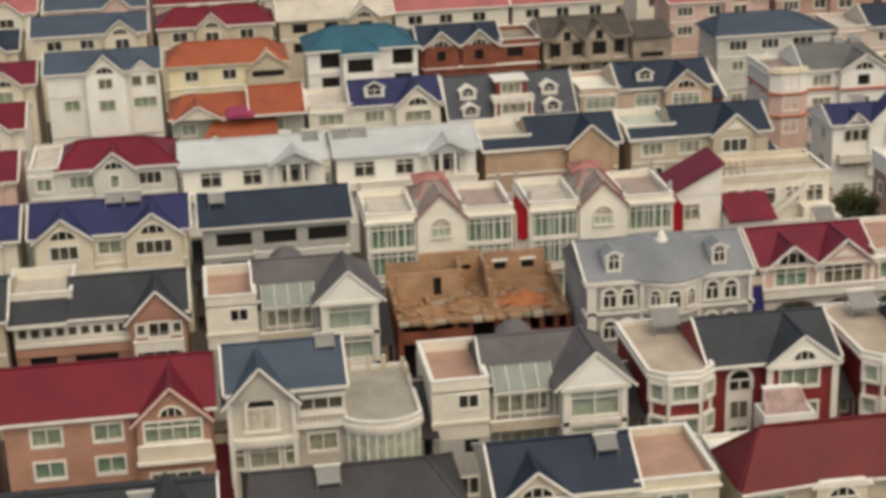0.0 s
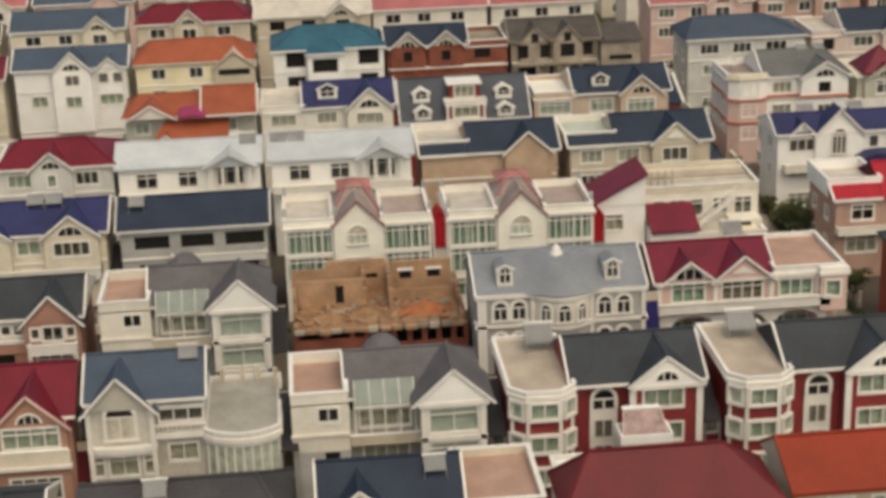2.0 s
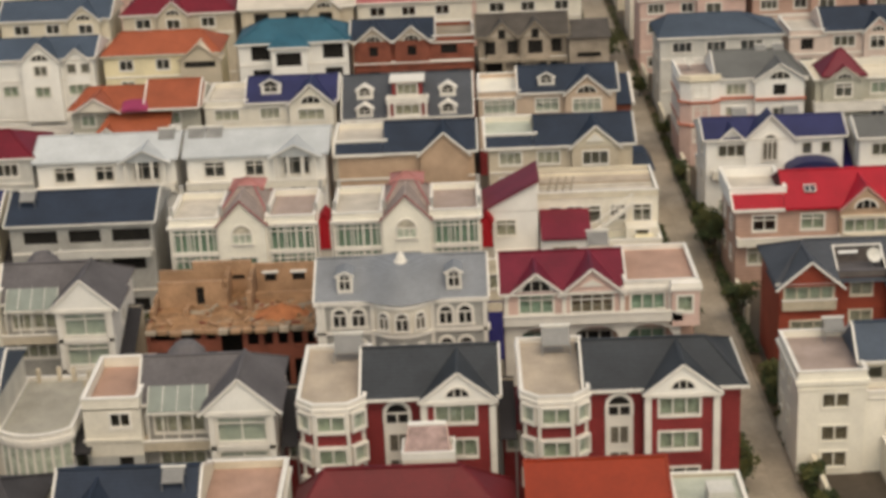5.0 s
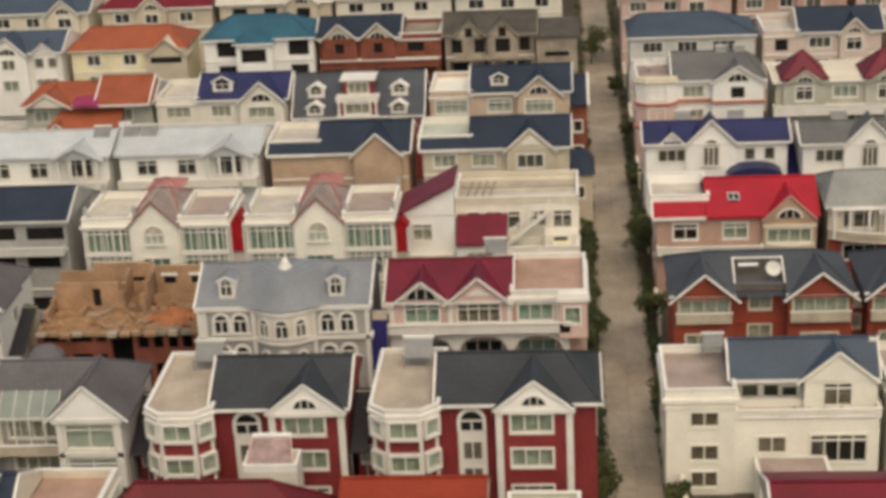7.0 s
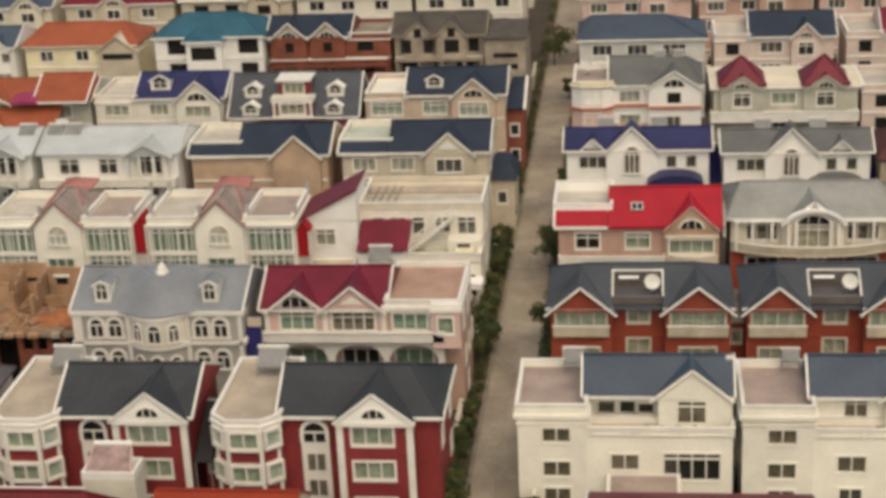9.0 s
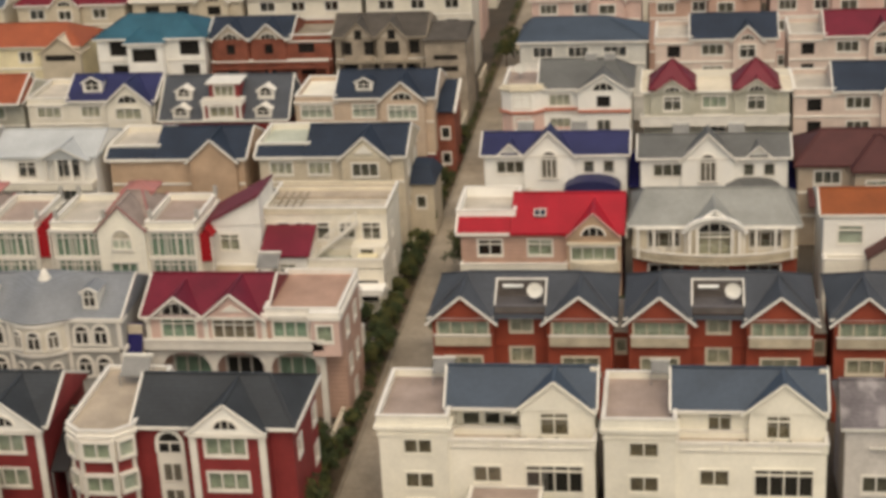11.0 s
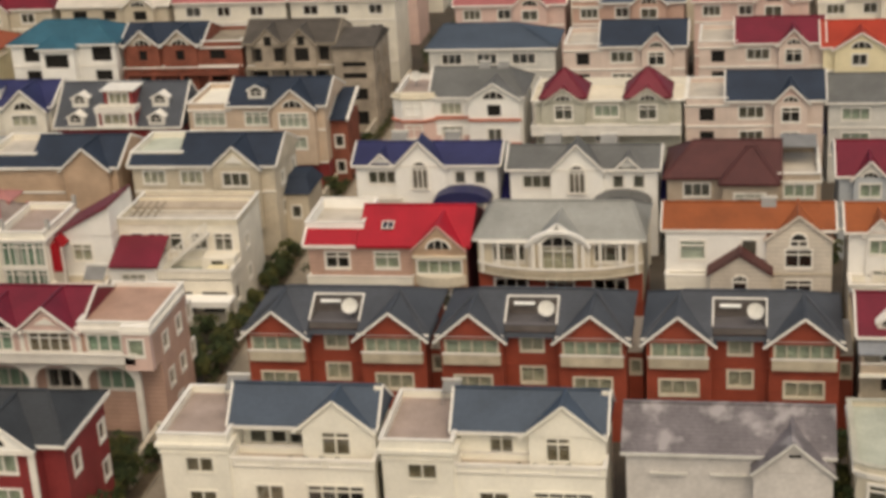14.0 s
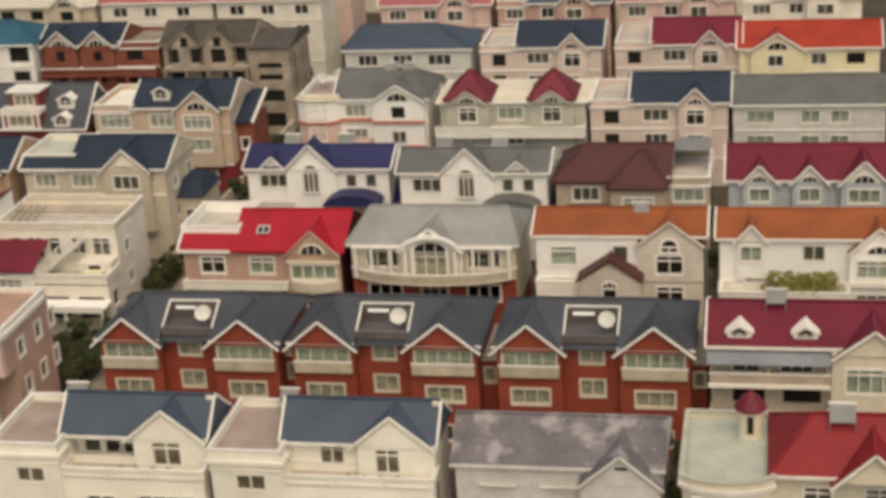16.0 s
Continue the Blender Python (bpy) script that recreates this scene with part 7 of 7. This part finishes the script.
for i, (x0, rf, wl, lab) in enumerate(((14.3, DUSTYRED, PALEPINK, "pink villa with rose roof and bay windows"), (31.0, STEELBLUE, PINK, "salmon villa with arched white gable"), (48.0, DUSTYRED, PALEPINK, "pale pink villa with rose roof"), (64.8, SCARLET, WHITE, "white villa with round dormers and red roof"))):
    villa(x0, x0 + 15.6, 111.0, lab, wl, rf, 11.2, 2.2, 9, terrace=("L", 4.2) if i % 2 else None, gables=((10.8, 4.8, 2.0, 0.8),), top=((2.4, 2.4, "m"), (7.0, 1.8, "d"), (10.8, 2.2, "m")), mid=((2.4, 2.4, "m"), (7.0, 1.8, "d"), (10.8, 2.2, "m")))
# ---- outermost columns and rows, only partly in view ----
EDGE_W = (
    (-88.6, -22.5, CRIMSON, SALMON), (-88.8, -0.5, SLATE, BEIGE), (-89.6, 20.7, ROYAL, WHITE), (-91.5, 41.0, MAROON, PALEPINK), (-92.5, 63.0, CRIMSON, WHITE), (-76.8, 63.0, PALETILE, BEIGE),
    (-93.0, 86.0, MAROON, CREAM), (-97.0, 108.0, NAVY, CREAM),
)
for i, (x0, y, rf, wl) in enumerate(EDGE_W):
    low = i == 5
    villa(x0, x0 + 14.8, y, "low flat-roofed annex with beige walls" if low else "villa with coloured tile roof and arched gable at the estate edge", wl, rf, 6.2 if low else 10.8, 0.3 if low else 2.1, 9 if low else 11, gables=() if low else ((11.0, 4.8, 2.0, 0.8),), top=((3, 2.0, "c"), (7, 1.8, "m"), (11, 2.2, "c")), mid=() if low else ((3, 2, "c"), (7, 1.8, "m"), (11, 2.2, "c")), low=())
for i, (x0, rf, wl) in enumerate(((81.4, NAVY, WHITE), (82.0, ORANGE, CREAM), (82.5, GREYROOF, WHITE), (83.0, MAROON, PALEPINK))):
    villa(x0, x0 + 14.8, 0.6 + 22 * i, "villa at the east edge of the estate", wl, rf, 9.4, 2.1, 9, top=((3, 2.0, "c"), (7, 1.8, "m")), mid=((3, 2, "c"), (7, 1.8, "m")))
LAST = ((NAVY, CREAM), (DUSTYRED, WHITE), (STEELBLUE, PALEPINK), (CRIMSON, BEIGE), (GREYROOF, WHITE), (ORANGE, CREAM), (DUSTYRED, PALEPINK), (SLATE, WHITE), (MAROON, BEIGE), (STEELBLUE, CREAM), (DUSTYRED, WHITE))
for j, y in enumerate((133.0, 155.0)):
    for i, x0 in enumerate((-114, -97, -80, -63, -46, -28.5, -11, 15, 32, 49, 66)):
        rf, wl = LAST[(i + 4 * j) % len(LAST)]
        villa(x0, x0 + 15.4, y, "villa in the far rows of the estate", wl, rf, 11.4, 2.2, 9, gables=((11.0, 4.8, 2.0, 0.8),) if (i + j) % 3 else (), hip=(3, 3) if (i + j) % 3 == 0 else (0, 0), top=((3, 2.2, "d"), (7.2, 1.8, "m"), (11, 2.2, "d")), mid=((3, 2.2, "m"), (7.2, 1.8, "d"), (11, 2.2, "m")), belt=False)


# ---- lean-to roofs and awnings in the gaps between houses ----
def awning(x0, x1, y0, y1, z0, z1, material, label):
    m = Mesh()
    m.solid([(0, 0, z0), (x1 - x0, 0, z0), (x1 - x0, y1 - y0, z1), (0, y1 - y0, z1)], [(0, 0, z0 + 0.1), (x1 - x0, 0, z0 + 0.1), (x1 - x0, y1 - y0, z1 + 0.1), (0, y1 - y0, z1 + 0.1)])
    e = new("awning")
    e.location = (x0, y0, 0)
    tagged(e, label, "awning", "gap awnings")
    part("sheet", m, material, e)
    m = Mesh()
    m.box(0.02, x1 - x0 - 0.02, y1 - y0 - 0.35, y1 - y0 - 0.1, 0, z1)
    part("back_wall", m, BEIGE, e)
    for a in (0.02, x1 - x0 - 0.14):
        m = Mesh()
        m.box(a, a + 0.12, 0.05, 0.17, 0, z0)
        part("post", m, METAL, e)


def peaked_awning(x0, x1, y, z0, z1):
    """A red sheet front with a pointed top closing the gap between two houses, with white posts."""
    e = new("awning")
    e.location = (x0, y, 0)
    tagged(e, "bright red peaked sheet awning between two villas", "awning", "gap awnings")
    w = x1 - x0
    m = Mesh()
    low = [(0, 0, z0), (w, 0, z0), (w, 0, z1 - 0.9), (w / 2, 0.3, z1), (0, 0, z1 - 0.9)]
    m.solid(low, [(a, b + 0.08, c) for a, b, c in low])
    part("front_sheet", m, PLASTICRED, e)
    for k in (0, 1):
        m = Mesh()
        a, b = (0, w / 2) if not k else (w / 2, w)
        za, zb = (z1 - 0.9, z1) if not k else (z1, z1 - 0.9)
        m.solid([(a, 0.1, za - 0.05), (b, 0.1, zb - 0.05), (b, 3.0, zb - 0.05), (a, 3.0, za - 0.05)], [(a, 0.1, za), (b, 0.1, zb), (b, 3.0, zb), (a, 3.0, za)])
        part("roof_sheet", m, PLASTICRED, e)
    for a in (0.0, w - 0.14):
        m = Mesh()
        m.box(a, a + 0.14, -0.12, 0.0, 0, z1 - 0.85)
        part("post", m, TRIM, e)
    m = Mesh()
    m.box(0, w, 0.2, 0.4, 0, z0)
    part("back_wall", m, PALETILE, e)


peaked_awning(-26.95, -25.5, 20.6, 6.9, 10.6)
peaked_awning(-10.9, -9.5, 21.4, 6.2, 9.6)
awning(-10.6, -9.3, -3.4, -1.5, 5.0, 9.6, PLASTICBLUE, "dark blue sheet awning in a gap between villas")
awning(-57.25, -56.15, -23.4, -21.0, 3.0, 8.4, PLASTICMAROON, "dark maroon sheet awning in a gap")
# sheets added in the passages; the grey ones paint the slots' shade
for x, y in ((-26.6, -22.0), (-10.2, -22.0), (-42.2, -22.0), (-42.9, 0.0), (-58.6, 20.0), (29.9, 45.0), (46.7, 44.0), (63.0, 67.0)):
    awning(x, x + 1.3, y - 0.5, y + 5.0, 7.0 if y < -20 else 5.6, 9.6 if y < -20 else 8.0, PLASTICBLUE if y > 40 else SHEETGREY, "dark sheet over the passage between two villas, darkening the gap")


# ---- courtyard walls between house and street ----
def yard_wall(x0, x1, y0, y1, hgt=1.9, material=None):
    m = Mesh()
    m.box(x0, x1, y0, y1, 0, hgt)
    m.box(x0 - 0.06, x1 + 0.06, y0 - 0.06, y1 + 0.06, hgt, hgt + 0.12)
    tagged(part("courtyard_wall", m, material or BEIGE), "low plastered courtyard wall", "wall", "courtyard walls")


for y in (-22.5, -1, 20.7, 42, 64, 88, 111):
    yard_wall(7.2, 7.45, y - 8.4, y - 0.4, material=BEIGE)
for y in (-15.4, 1, 22.5, 44, 65.5, 89, 111):
    yard_wall(14.3, 14.55, y - 8.6, y - 1.6, material=CREAM)

for x, y in ((6.6, -15.2), (6.6, -17.0)):
    m = Mesh()
    m.box(-0.22, 0.22, -0.22, 0.22, 0, 2.4)
    m.box(-0.32, 0.32, -0.32, 0.32, 2.4, 2.55)
    tagged(part("gate_post", m, WHITE, None, "", (x, y, 0)), "white square gate post beside the courtyard", "gate post", "gate posts")

LIME = surface("yellow_green_leaves", (0.21, 0.205, 0.045), 0.8, 2.0, 0.5)

# ---- hedges and shrubs ----
rnd = random.Random(11)
for nm, x in (("hedge_west", 8.0), ("hedge_east", 13.75)):
    ms = Mesh(), Mesh()
    y = -60.0
    while y < 200:
        if rnd.random() < 0.7 and noise.noise(Vector((y * 0.16, x, 3))) > -0.28:
            big = rnd.uniform(0.38, 0.75)
            leaves(ms[rnd.random() < 0.3], (x + rnd.uniform(-0.2, 0.2), y, big * 0.7), big, 46 if y < 80 else 24, rnd, 0.16)
        y += rnd.uniform(0.5, 1.1)
    for m, mt in zip(ms, (HEDGE, HEDGEB)):
        tagged(part("hedge", m, mt), "clipped and gappy hedge along the narrow street", "hedge", "", "stuff")


def shrub(x, y, hgt, r, seed, label, mats=(HEDGE, HEDGEB)):
    e = new("tree" if hgt > 2.4 else "shrub")
    e.location = (x, y, 0)
    tagged(e, label, "tree" if hgt > 2.4 else "shrub", "garden trees")
    q = random.Random(seed)
    m = Mesh()
    m.tube((0, 0, 0), (0.1, 0, hgt * 0.55), 0.12, 7, 0.08)
    for k in range(6):
        a = k * 1.05 + q.random()
        m.tube((0.1, 0, hgt * 0.4), (r * 0.7 * math.cos(a), r * 0.7 * math.sin(a), hgt * q.uniform(0.6, 0.9)), 0.06, 5, 0.02)
    part("trunk", m, BARK, e)
    for j, mt in enumerate(mats):
        m = Mesh()
        for k in range(9):
            a = q.uniform(0, 6.3)
            d = r * q.uniform(0.1, 0.85)
            leaves(m, (d * math.cos(a), d * math.sin(a), hgt * q.uniform(0.5, 0.95)), r * q.uniform(0.35, 0.55), 60, q, 0.17)
        part("crown", m, mt, e)


for i, (x, y, hh, r) in enumerate(((8.0, -19.6, 3.4, 1.5), (6.2, -8.2, 3.0, 1.5), (7.2, -11.2, 2.8, 1.4), (5.4, -5.2, 2.6, 1.2), (4.2, -9.4, 2.6, 1.2), (7.4, -18.2, 4.4, 2.1), (7.5, -13.5, 2.5, 1.1), (7.4, -9.0, 2.7, 1.3), (8.0, -5.5, 2.0, 0.8), (8.0, -2.0, 1.8, 0.8), (8.4, 12.0, 2.8, 1.2), (7.8, 33.0, 2.6, 1.4), (13.9, 14.5, 3.8, 1.7), (13.9, 33.5, 4.6, 1.9), (13.8, 38.0, 3.2, 1.4), (14.0, -3.0, 3.4, 1.4), (13.9, -6.5, 3.6, 1.5), (14.0, -9.5, 2.8, 1.2), (13.8, -19.5, 2.3, 1.1), (13.8, -24.0, 2.3, 1.1), (13.8, -29.0, 2.4, 1.3), (9.8, 116.0, 4.2, 1.8), (10.4, 121.0, 4.6, 2.2), (-45.4, 121.0, 9.0, 3.2), (-47.5, 124.0, 8.0, 3.0), (12.8, 98.0, 2.6, 1.2), (62.6, -9.0, 3.6, 1.2), (62.6, -4.0, 4.0, 1.3), (63.6, 14.0, 3.2, 1.2), (-42.0, -32.0, 3.0, 1.3), (-57.5, -30.0, 3.0, 1.2), (30.4, -4.0, 3.0, 1.0), (30.5, 18.0, 4.0, 1.1), (46.9, 16.0, 3.0, 1.0), (63.4, 36.0, 4.2, 1.2), (-42.4, 14.0, 3.2, 1.0), (7.7, 9.5, 2.8, 1.1), (7.9, 14.6, 3.0, 1.2), (7.6, 17.2, 2.6, 1.1), (7.8, 19.6, 2.9, 1.2), (7.9, 23.0, 2.2, 0.9), (7.7, 26.0, 2.4, 1.0), (7.8, 30.2, 2.6, 1.1), (7.9, 36.0, 2.8, 1.1), (7.7, 40.0, 2.3, 1.0), (7.8, 46.0, 2.6, 1.0), (7.9, 54.0, 2.4, 1.0), (7.8, 60.0, 2.8, 1.1), (13.9, 44.0, 2.2, 0.9), (13.8, 58.0, 2.6, 1.0), (7.9, 70.0, 2.6, 1.0), (7.8, 78.0, 2.4, 0.9), (13.8, 76.0, 2.5, 1.0), (5.9, 12.0, 3.4, 1.4), (4.6, 15.0, 3.0, 1.3), (5.6, 17.8, 3.2, 1.3), (6.4, 6.0, 2.6, 1.0), (-56.3, -37.0, 6.5, 1.2), (-56.4, -34.5, 5.5, 1.1), (-40.6, -37.5, 6.0, 1.0), (13.7, 31.0, 5.4, 1.9), (13.8, 35.5, 4.0, 1.7), (62.6, -14.5, 5.4, 1.0), (62.5, -11.5, 4.6, 1.0))):
    shrub(x, y, hh, r, 40 + i, "leafy dark green garden tree" if hh > 2.4 else "low round green shrub")
for i, (x, y) in enumerate(((68.9, 18.9), (70.1, 18.8), (71.3, 18.9), (72.5, 18.8), (73.6, 18.9))):
    e = new("balcony_plant")
    e.location = (x, y, 6.36)
    tagged(e, "yellow-green bushy plant on a balcony", "plant", "balcony plants")
    m = Mesh()
    m.tube((0, 0, 0), (0.1, 0.1, 1.4), 0.06, 6)
    part("stem", m, BARK, e)
    for c, r, n, k in (((0, 0, 0.7), 0.95, 150, 90), ((0.2, 0.3, 1.5), 0.75, 100, 190)):
        m = Mesh()
        leaves(m, c, r, n, random.Random(k + i), 0.18)
        part("foliage", m, LIME, e)
